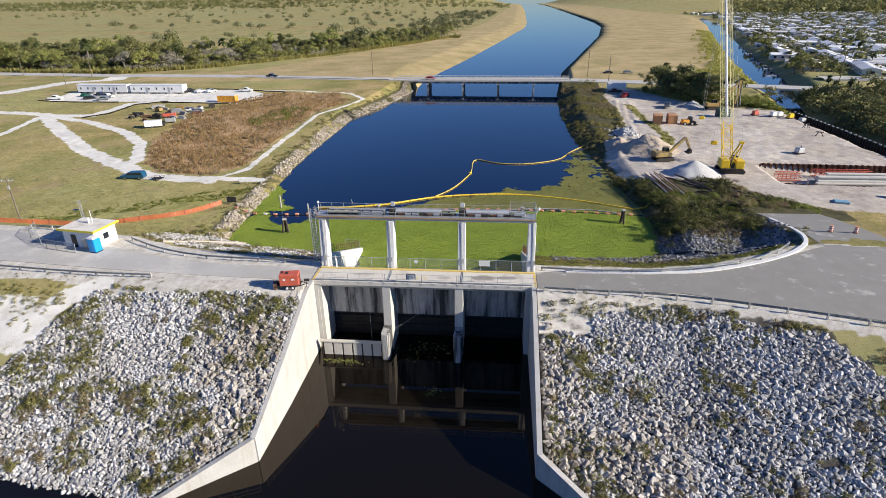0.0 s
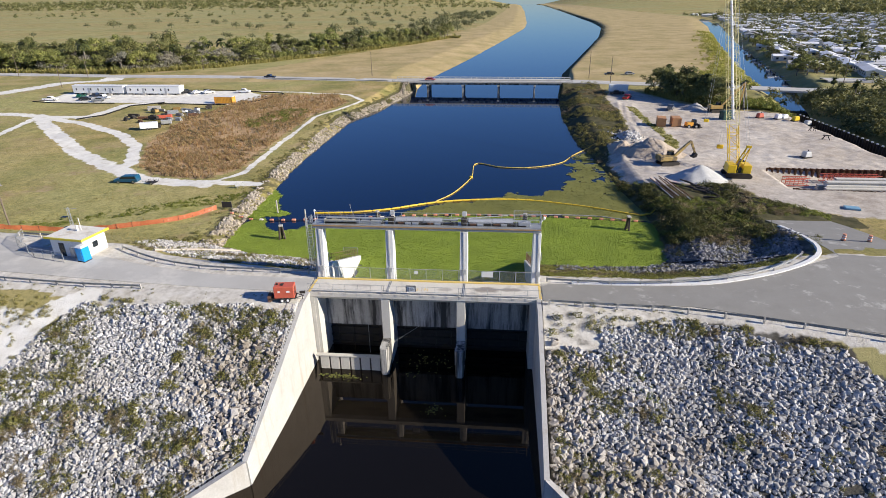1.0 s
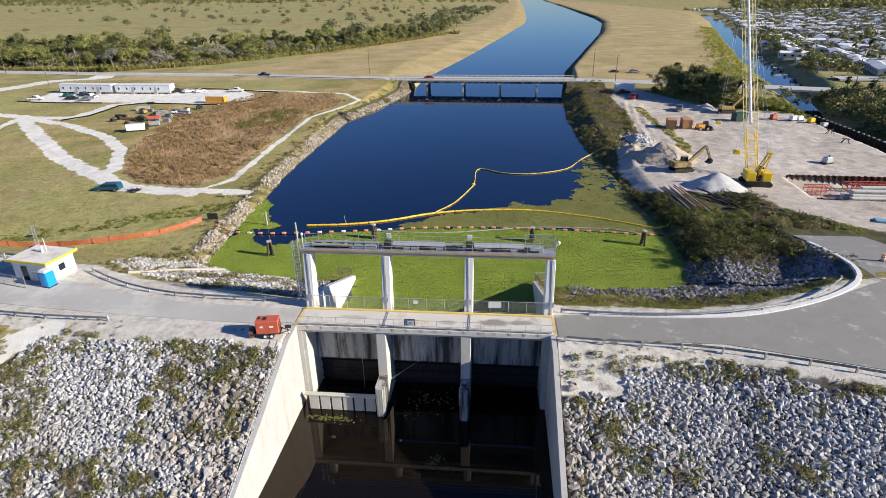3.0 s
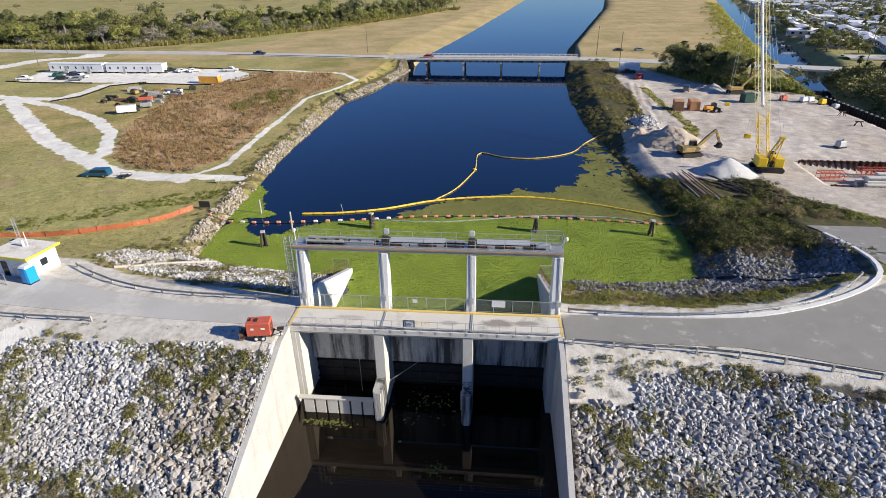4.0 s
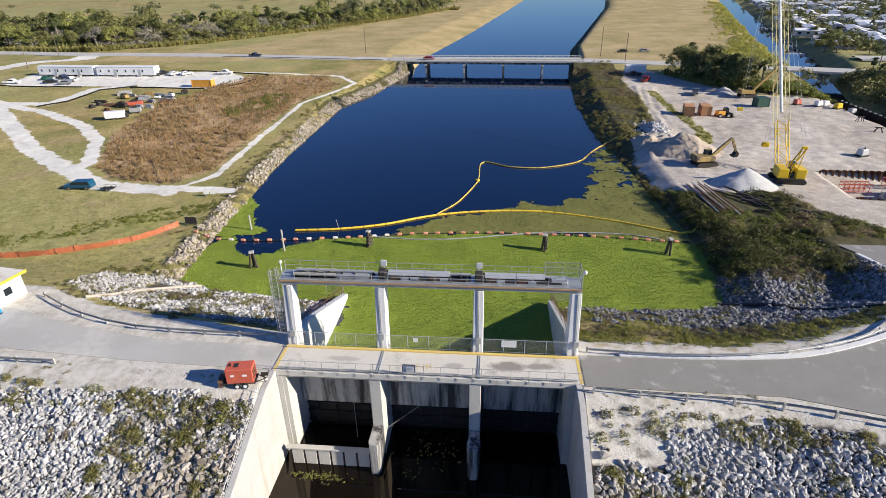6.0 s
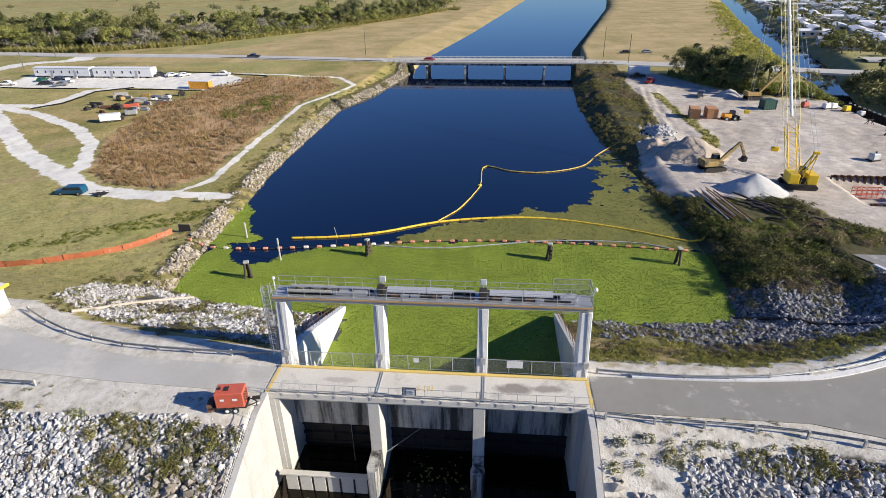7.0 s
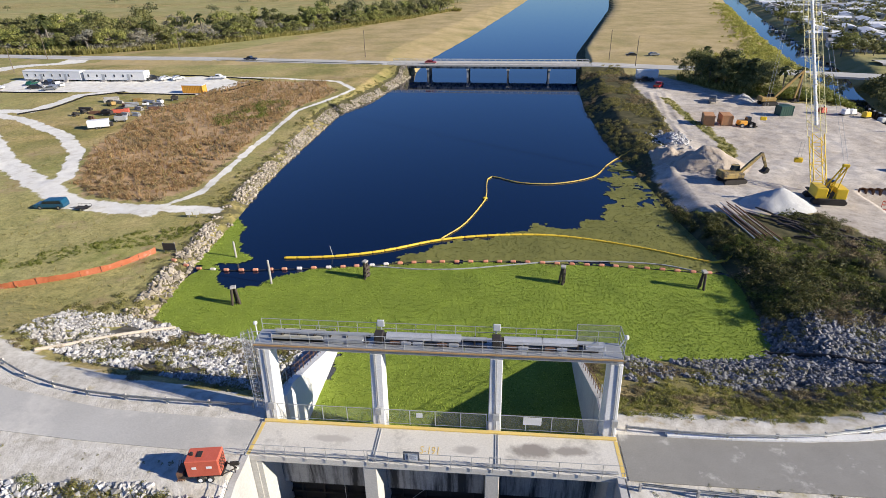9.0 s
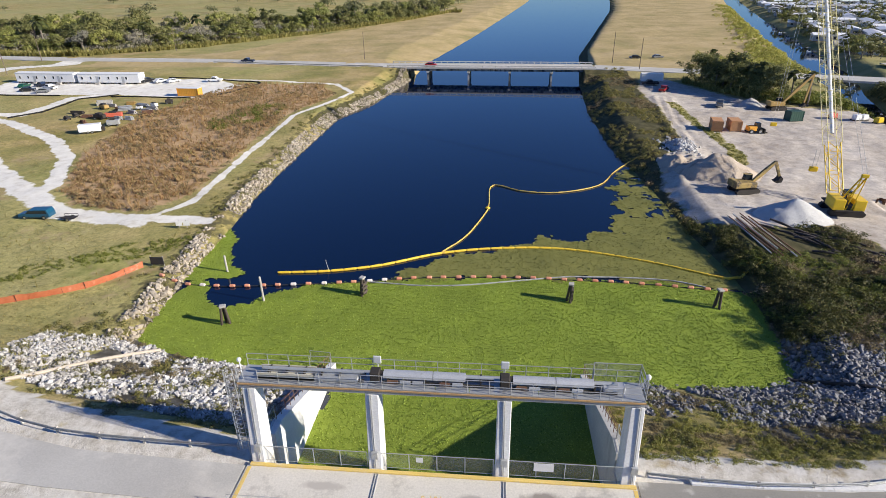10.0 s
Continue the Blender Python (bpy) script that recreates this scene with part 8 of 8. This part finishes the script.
thicket("bank_thicket", x[q], y[q], 0.8, 2.4, SHADED_SCRUB, "tangled olive bushes on the canal bank, coloured as in shade", "bushes", 571, 110, 0.13)
thicket("bank_bushes", x[~q], y[~q], 0.7, 1.9, GREEN_WEED, "yellow green bushes on the canal bank", "bushes", 572, 100, 0.13)
x, y = strew((33, 68, 20, 62), 1.6, lambda x, y: (signed(x, y, YARD) > 0.5) & (land_z(x, y) > 0.0) & (y > 25) & ((np.abs(x - 60) > 6.5) | (y > 37)) & (soft_noise(x, y, 5, 27) > 0.5), 524)
grow("bank_green", FINE_BUSH, x, y, 0.6, GREEN_WEED, "green and yellow weeds among the scrub", "weeds", 525)
x, y = strew((30, 54, 60, 196), 0.9, lambda x, y: (signed(x, y, YARD) > 1.0) & (land_z(x, y) > 0.05) & (x < 52) & (soft_noise(x, y, 5, 28) > 0.34), 526)
q = soft_noise(x, y, 8, 38) > 0.55
grow("canal_bank_brush", FINE_BUSH, x[q], y[q], 0.55, BROWN_SCRUB, "brown brush along the canal bank", "brush", 535)
grow("canal_bank_scrub", FINE_BUSH, x[~q], y[~q], 0.6, SCRUB, "brown and green scrub along the canal bank", "scrub", 527)


def tree_mesh(kind, seed):
    """Trunk with limbs, and a crown of many small leaves."""
    r = np.random.default_rng(seed)
    bm = BM()
    pts = []
    if kind == "palm":
        lean = r.uniform(-0.6, 0.6, 2)
        top = Vector((lean[0], lean[1], 7.0))
        tube(bm, (0, 0, -0.4), top * 0.5, 0.24, 7, 0.19)
        tube(bm, top * 0.5, top, 0.19, 7, 0.2)
        V, F, base = [], [], 0
        for k in range(34):
            a, el = r.uniform(0, 6.283), r.uniform(-0.6, 1.2)
            L = r.uniform(1.5, 2.2)
            d = np.array([math.cos(a) * math.cos(el), math.sin(a) * math.cos(el), math.sin(el)])
            s = np.array([-math.sin(a), math.cos(a), 0]) * 0.5
            o = np.array(top)
            m = o + d * L * 0.6
            e = o + d * L + np.array([0, 0, -0.7])
            V += [o - s * 0.1, o + s * 0.1, m + s, m - s, e + s * 0.5, e - s * 0.5]
            F += [(base, base + 1, base + 2, base + 3), (base + 3, base + 2, base + 4, base + 5)]
            base += 6
        return bm, raw_mesh("crown", V, F)
    h = {"oak": 7.5, "grey": 5.5, "shrub": 3.0}[kind]
    lobes = {"oak": 11, "grey": 8, "shrub": 6}[kind]
    wide = {"oak": 4.2, "grey": 3.2, "shrub": 2.0}[kind]
    tube(bm, (0, 0, -0.5), (0.1, 0, h * 0.42), 0.34 if kind != "shrub" else 0.12, 7, 0.2)
    V, F, base = [], [], 0
    for k in range(lobes):
        a, f = r.uniform(0, 6.283), r.uniform(0.25, 1.0)
        c = Vector((math.cos(a) * wide * f, math.sin(a) * wide * f, h * r.uniform(0.5, 0.95) * (1.12 - 0.35 * f)))
        tube(bm, (0.1, 0, h * 0.4), c, 0.13, 5, 0.04)
        v, q = quad_leaf({"oak": 140, "grey": 110, "shrub": 60}[kind], r, wide * r.uniform(0.34, 0.52), h * r.uniform(0.15, 0.22), 0.34 if kind == "oak" else 0.26, 0.4)
        v[:, 2] -= h * 0.04
        V.append(v + np.array(c))
        F.append(q + base)
        base += len(v)
    return bm, raw_mesh("crown", np.concatenate(V), np.concatenate(F))


def tree_kind(kind, seed, material, label, shape=None):
    root = thing({"palm": "palm_tree", "shrub": "shrub"}.get(kind, "tree"), pose(0, 0, 0), label, {"palm": "palm", "shrub": "shrub"}.get(kind, "tree"), {"palm": "palms", "shrub": "shrubs"}.get(kind, "trees beyond the road"))
    trunk, crown = tree_mesh(shape or kind, seed)
    part("trunk", trunk, BARK, root)
    part("crown", crown, material, root)
    return root


KINDS = {"oak": [tree_kind("oak", 700 + i, TREE_LEAF, "dark green broadleaf tree with an uneven crown") for i in range(4)],
         "green": [tree_kind("green", 740 + i, FRESH_LEAF, "leafy yellow green tree at the edge of the woods", "oak") for i in range(3)],
         "grey": [tree_kind("grey", 710 + i, GREY_LEAF, "grey half-bare tree hung with moss") for i in range(3)],
         "shrub": [tree_kind("shrub", 720 + i, SCRUB, "olive green shrub with many stems") for i in range(3)],
         "palm": [tree_kind("palm", 730 + i, PALM_LEAF, "cabbage palm with a ragged round head") for i in range(3)]}
first_used = set()


def plant(kind, x, y, size, r):
    """Stands one tree; the first of each shape is the original."""
    src = KINDS[kind][int(r.integers(len(KINDS[kind])))]
    m = pose(x, y, float(land_z(x, y)) - 0.05, 0, 0, r.uniform(0, 360)) @ Matrix.Diagonal((size, size, size * r.uniform(0.85, 1.15), 1))
    if src.name not in first_used:
        first_used.add(src.name)
        src.matrix_basis = m
        return
    ob = copy_thing(src, Matrix.Identity(4))
    ob.matrix_basis = m


r = np.random.default_rng(801)


WOOD_EDGE = ((-420, -200, -157, -116, -70, -40), (248, 243, 280, 345, 450, 540))
# woods beyond the far road, to the left of the canal
for k in range(290):
    x = -330 + 285 * r.random() ** 1.15
    y = np.interp(x, *WOOD_EDGE) + 5 + (80 * r.random() ** 1.3 if x < -110 else abs(r.normal(0, 26)))
    kind = "grey" if (-215 < x < -110 and r.random() < 0.34) else ("palm" if r.random() < 0.16 else ("green" if r.random() < 0.36 else "oak"))
    plant(kind, x, y, r.uniform(1.0, 2.1) * (1.0 if x < -120 else 0.85) * (1.05 if kind == "palm" else 1.0), r)
x = -420 + 370 * r.random(2600)
y = np.interp(x, *WOOD_EDGE) + 3 + np.abs(r.normal(0, 1, 2600)) * np.where(x < -110, 40, 16)
q = soft_noise(x, y, 16, 57) > 0.5
thicket("wood_understory", x[q], y[q], 2.4, 7.0, TREE_LEAF, "dense dark undergrowth of the woods", "woodland", 811, 50, 0.22)
thicket("wood_edge_thicket", x[~q], y[~q], 2.4, 7.0, FRESH_LEAF, "yellow green undergrowth of the woods", "woodland", 812, 50, 0.22)
x = -250 + 135 * r.random(520)
y = np.interp(x, *WOOD_EDGE) + 3 + np.abs(r.normal(0, 24, 520))
q = soft_noise(x, y, 14, 58) > 0.45
thicket("mossy_thicket", x[q], y[q], 2.8, 9.0, GREY_LEAF, "grey bare thicket at the edge of the woods", "woodland", 815, 70)
REED_LEAF = leafy("reed_blades", [(0, (0.24, 0.24, 0.08)), (0.6, (0.38, 0.35, 0.14)), (1, (0.5, 0.44, 0.2))], 0.8, 0.35)
REED = [blade_tuft(9, np.random.default_rng(460 + i), 0.07, 1.0, 0.55) for i in range(6)]
x = -330 + 300 * r.random(4200)
y = np.interp(x, *WOOD_EDGE) - 3 + np.abs(r.normal(0, 4.5, 4200))
grow("tall_reeds", REED, x, y, 2.1, REED_LEAF, "tall yellow green reeds in front of the woods", "reeds", 817)
# scattered trees of the pasture and the belt along the levee, too far to count
x, y = r.uniform(-700, -60, 70), r.uniform(480, 1500, 70)
k = (x < -150 - (y - 480) * 0.05) | (y > 900)
yb = r.uniform(520, 1600, 110)
DUSKY_FAR = leafy("far_tree_leaves", [(0, (0.1, 0.11, 0.06)), (0.6, (0.15, 0.16, 0.085)), (1, (0.2, 0.2, 0.11))])
FAR_CROWN = []
for i in range(5):
    v, f = quad_leaf(150, np.random.default_rng(900 + i), 1.0, 0.95, 0.17, 0.4)
    stem = np.array([(-0.05, 0, -0.6), (0.05, 0, -0.6), (0.04, 0, 0.3), (-0.04, 0, 0.3), (0, -0.05, -0.6), (0, 0.05, -0.6), (0, 0.04, 0.3), (0, -0.04, 0.3)])
    FAR_CROWN.append((np.concatenate([v, stem]), np.concatenate([f, len(v) + np.arange(8).reshape(2, 4)])))
grow("pasture_trees", FAR_CROWN, np.concatenate([x[k], along(LEFT_BANK, yb) - r.uniform(72, 170, 110)]), np.concatenate([y[k], yb]), 6.5, DUSKY_FAR, "scattered dark trees on the far pasture", "trees", 905, 3.0)
# thicket between yard and side canal
u = r.random(1100)
x, y = 73 + 12 * u + r.normal(0, 2.6, 1100), 172 - 24 * u + r.normal(0, 5, 1100)
k = (line_gap(x, y, ROAD_LINE) > 8) & (signed(x, y, YARD) > 1.2)
DUSKY_LEAF = leafy("dusky_leaves", [(0, (0.12, 0.13, 0.05)), (0.6, (0.24, 0.245, 0.09)), (1, (0.42, 0.4, 0.17))])
thicket("yard_thicket", x[k], y[k], 1.5, 9.0, DUSKY_LEAF, "dense dark thicket behind the building yard", "thicket", 821)
u2 = r.random(520)
x2 = 67 + 37 * u2
y2 = np.interp(x2, (66, 74, 83, 104), (174, 155, 143, 135)) + 1.5 + np.abs(r.normal(0, 1.6, 520))
kk = (line_gap(x2, y2, ROAD_LINE) > 9) & (signed(x2, y2, YARD) > 0.3)
grow("yard_reeds", REED, x2[kk], y2[kk], 1.7, REED_LEAF, "tall yellow green reeds behind the building yard", "reeds", 819)
u3 = r.random(620)
x3, y3 = 83 + 22 * u3 + r.normal(0, 1, 620), 150 - 11 * u3 + r.normal(0, 3.2, 620)
kk = (line_gap(x3, y3, ROAD_LINE) > 8) & (signed(x3, y3, YARD) > 0.5)
thicket("yard_hedge", x3[kk], y3[kk], 1.3, 3.4, GREEN_WEED, "yellow green hedge beside the building yard", "hedge", 823)
for k in range(30):
    u = r.random()
    x, y = 73 + 12 * u + r.normal(0, 2), 171 - 22 * u + r.normal(0, 4)
    if line_gap(x, y, ROAD_LINE) > 9 and signed(x, y, YARD) > 2:
        plant(r.choice(["palm", "oak", "palm", "grey"]), x, y, r.uniform(0.95, 1.4), r)
for x, y, s in ((88.1, 142.5, 1.15), (91.6, 139.5, 1.2)):
    plant("palm", x, y, s, r)
# shrubs on the levee strip beside the side canal
y = 196 + 420 * r.random(2000) ** 1.6
x = along(SIDE_CANAL, y) - 9.5 - np.abs(r.normal(0, 7, 2000)) * (1 + (y < 240) * 1.2)
k = (line_gap(x, y, ROAD_LINE) > 8) & (x > along(RIGHT_BANK, y) + 20) & (soft_noise(x, y, 14, 42) > 0.22)
LEVEE_LEAF = leafy("levee_shrub_leaves", [(0, (0.26, 0.275, 0.065)), (0.6, (0.38, 0.385, 0.095)), (1, (0.5, 0.46, 0.15))], 0.6, 0.35)
thicket("levee_shrubs", x[k], y[k], 1.5, 2.6, LEVEE_LEAF, "yellow green shrubs along the side canal", "shrubs", 825, 45, 0.23)
# dark growth on the far side of the side canal
x, y = r.uniform(113.5, 175, 2400), r.uniform(50, 176, 2400)
k = (line_gap(x, y, ROAD_LINE) > 8) & (line_gap(x, y, SIDE_CANAL) > 2.9)
thicket("canal_thicket", x[k], y[k], 2.2, 6.0, TREE_LEAF, "dark dense growth beside the side canal", "thicket", 831, 40, 0.24)
for k in range(40):
    x, y = r.uniform(128, 200), r.uniform(80, 165)
    if line_gap(x, y, ROAD_LINE) > 9:
        plant(r.choice(["oak", "palm", "palm"]), x, y, r.uniform(0.8, 1.1), r)


for kind in list(KINDS):
    spare = [src for src in KINDS[kind] if src.name not in first_used]
    KINDS[kind] = [src for src in KINDS[kind] if src.name in first_used]
    for src in spare:
        for o in (*src.children_recursive, src):
            bpy.data.objects.remove(o)


def far_wood(name, bounds, count, size, seed, ok=None):
    rr = np.random.default_rng(seed)
    x, y = rr.uniform(bounds[0], bounds[1], count), rr.uniform(bounds[2], bounds[3], count)
    if ok is not None:
        k = ok(x, y)
        x, y = x[k], y[k]
    shapes = [quad_leaf(26, np.random.default_rng(seed + 5 + i), 1.0, 1.5, 0.36, 0.5) for i in range(5)]
    V, F = scatter(shapes, x, y, land_z(x, y) - 0.5, size * rr.uniform(0.6, 1.4, len(x)), rr, False)
    tagged(part(name, raw_mesh(name, V, F), TREE_LEAF), "dark distant woodland along the horizon", "woodland", kind="stuff")


off_water = lambda x, y: (x < along(LEFT_BANK, y) - 60) | (x > 60 + 0.35 * y)
far_wood("far_woods", (-3000, 3000, 2300, 3400), 1500, 10, 850, off_water)
far_wood("far_woods", (-3400, -900, 2300, 3300), 420, 13, 845, off_water)
far_wood("far_woods", (400, 2600, 1240, 2100), 3400, 11, 860, off_water)
far_wood("far_woods", (-1600, -60, 1500, 2300), 90, 8, 870, off_water)
far_wood("far_woods", (-900, -340, 240, 330), 160, 6, 880)

# ---- mobile home park beyond the side canal ----
ROOF_WHITE = surface("white_metal_roof", (0.86, 0.86, 0.86), (0.9, 0.9, 0.9), 0.3, 0.6, 0, 0.05, 0.01, (0.6, 0.59, 0.57), (0.6, 0.75), 12, 0.3)
ROOF_GREY = surface("grey_shingle_roof", (0.34, 0.33, 0.32), (0.42, 0.4, 0.38), 0.4, 0.9, 0, 0.2, 0.02, (0.5, 0.48, 0.46), (0.6, 0.75), 12, 0.3)
WALL_PALE = surface("pale_siding", (0.62, 0.62, 0.58), (0.7, 0.69, 0.65), 0.4, 0.6, 0, 0.05, 0.01, None, (0.5, 0.6), 12, 0.3)


def home(L, W, roof_mat, label, carport):
    root = thing("mobile_home", pose(0, 0, 0), label, "house", "mobile homes")
    bm = BM()
    box(bm, -L / 2, L / 2, -W / 2, W / 2, 0, 2.9)
    wall = part("wall", bm, WALL_PALE, root)
    bm = BM()
    prism(bm, ((-W / 2 - 0.4, 2.85), (W / 2 + 0.4, 2.85), (W / 2 + 0.4, 2.98), (0, 4.0), (-W / 2 - 0.4, 2.98)), "x", -L / 2 - 0.4, L / 2 + 0.4)
    part("roof", bm, roof_mat, root)
    for k in range(4):
        x = -L / 2 + L * (k + 0.5) / 4
        for s in (-1, 1):
            bm = BM()
            box(bm, x - 0.7, x + 0.7, s * W / 2 - 0.03, s * W / 2 + 0.03, 1.1, 2.2)
            part("window", bm, GLASS, wall)
    for s in (-1, 1):
        bm = BM()
        box(bm, s * L / 2 - 0.03, s * L / 2 + 0.03, -1.1, 1.1, 1.0, 2.2)
        part("window", bm, GLASS, wall)
    bm = BM()
    box(bm, 0.1, 1.0, -W / 2 - 0.04, -W / 2 + 0.02, 0.1, 2.1)
    part("door", bm, GREY_WOOD, wall)
    if carport:
        bm = BM()
        box(bm, -L / 2, L * 0.1, -W / 2 - 3.6, -W / 2 - 0.4, 2.5, 2.62)
        cp = part("carport", bm, roof_mat, root)
        for x in (-L / 2 + 0.2, -L / 5, L * 0.1 - 0.2):
            bm = BM()
            tube(bm, (x, -W / 2 - 3.5, 0), (x, -W / 2 - 3.5, 2.5), 0.06, 5)
            part("post", bm, GALV, cp)
    return root


HOMES = [home(18, 7.5, ROOF_WHITE, "pale mobile home with a white metal roof", True), home(16, 7, ROOF_WHITE, "white mobile home with a low gable roof", False),
         home(15, 8, ROOF_GREY, "pale mobile home with a grey shingle roof", True), home(20, 7.2, ROOF_WHITE, "long white mobile home with carport", True)]
r = np.random.default_rng(990)
used = set()
spots = []
for row in range(40):
    for col in range(20):
        s = 20 + col * 17.5 + (row % 2) * 4
        y = 236 + row * 17.5 + row * row * 0.22
        x = float(along(SIDE_CANAL, y)) + s
        x, y = x + r.normal(0, 1.5), y - 0.32 * s + r.normal(0, 1.5)
        if line_gap(x, y, ROAD_LINE) < 22 or line_gap(x, y, SIDE_CANAL) < 19 or r.random() < 0.1 or x > 60 + y * 0.92:
            continue
        spots.append((x, y))
def home_pose(x, y):
    return pose(x, y, float(land_z(x, y)) - 0.1, 0, 0, (70 if r.random() < 0.8 else -20) + r.normal(0, 3))


spots.sort(key=lambda q: q[1])
for x, y in spots[:290]:
    k = int(r.choice(4, p=(0.35, 0.3, 0.1, 0.25)))
    if k not in used:
        used.add(k)
        HOMES[k].matrix_basis = home_pose(x, y)
    else:
        copy_thing(HOMES[k], home_pose(x, y))
# the homes further off, too many to count
bw, br = BM(), BM()
for x, y in spots[290:]:
    m = home_pose(x, y)
    box(bw, -8, 8, -3.6, 3.6, 0, 2.9, m)
    vs = [br.verts.new(m @ Vector(q)) for q in ((-8.4, -4, 2.95), (8.4, -4, 2.95), (8.4, 0, 4), (-8.4, 0, 4), (8.4, 4, 2.95), (-8.4, 4, 2.95))]
    br.faces.new((vs[0], vs[1], vs[2], vs[3]))
    br.faces.new((vs[3], vs[2], vs[4], vs[5]))
far_homes = thing("distant_homes", pose(0, 0, 0), "distant rows of white-roofed mobile homes", "houses", kind="stuff")
part("wall", bw, WALL_PALE, far_homes)
part("roof", br, ROOF_WHITE, far_homes)
# docks and boats on the far bank
for k in range(14):
    y = 232 + k * 15
    x = float(along(SIDE_CANAL, y)) + 10.2
    root = thing("boat_dock", pose(x, y, 0, 0, 0, -20), "small grey timber dock on the side canal", "dock", "docks on the side canal")
    bm = BM()
    for j in range(5):
        box(bm, -2.2 + j * 0.9, -1.35 + j * 0.9, -1.2, 1.2, 0.6, 0.7)
    part("decking", bm, GREY_WOOD, root)
    for xx in (-2, 2):
        for yy in (-1.1, 1.1):
            bm = BM()
            tube(bm, (xx, yy, -2.5), (xx, yy, 1.2), 0.1, 6)
            part("pile", bm, WET_WOOD, root)
    if k % 2:
        boat = thing("motor_boat", pose(x - 3.2, y + 1.5, -0.05, 0, 0, 70), "small white moored motor boat", "boat", "boats on the side canal")
        bm = BM()
        prism(bm, ((-2.6, -0.85), (1.2, -0.9), (2.8, 0), (1.2, 0.9), (-2.6, 0.85)), "z", 0.0, 0.7)
        part("hull", bm, WHITE_PAINT, boat)
        bm = BM()
        box(bm, -0.6, 0.5, -0.5, 0.5, 0.7, 1.5, top=0.8, bevel=0.05)
        part("console", bm, GLASS, boat)
# trees and palms between the homes, joined where they are too small to count
x, y = [], []
for k in range(1900):
    q = spots[int(r.integers(len(spots)))]
    x.append(q[0] + r.normal(0, 11))
    y.append(q[1] + r.normal(0, 11))
x, y = np.array(x), np.array(y)
k = (np.array([min(abs(a - p) + abs(b - q) for p, q in spots) for a, b in zip(x, y)]) > 8) & (line_gap(x, y, SIDE_CANAL) > 12) & (line_gap(x, y, ROAD_LINE) > 9)
grow("park_trees", [quad_leaf(46, np.random.default_rng(995 + i), 1.0, 1.25, 0.28, 0.4) for i in range(5)], x[k], y[k], 4.0, TREE_LEAF, "dark green trees between the mobile homes", "trees", 996, 0.4)
for k in range(26):
    q = spots[int(r.integers(min(len(spots), 90)))]
    plant("palm", q[0] + 9.5, q[1] + r.uniform(-6, 6), r.uniform(0.7, 1.0), r)
for k in range(44):
    y = 228 + 250 * r.random() ** 1.5
    x = float(along(SIDE_CANAL, y)) + r.uniform(13, 27)
    if line_gap(x, y, ROAD_LINE) > 9:
        plant(r.choice(["palm", "oak", "oak", "green"]), x, y, r.uniform(0.55, 0.95), r)
far_road("road_park", ((150, 205), (240, 190), (420, 150)))
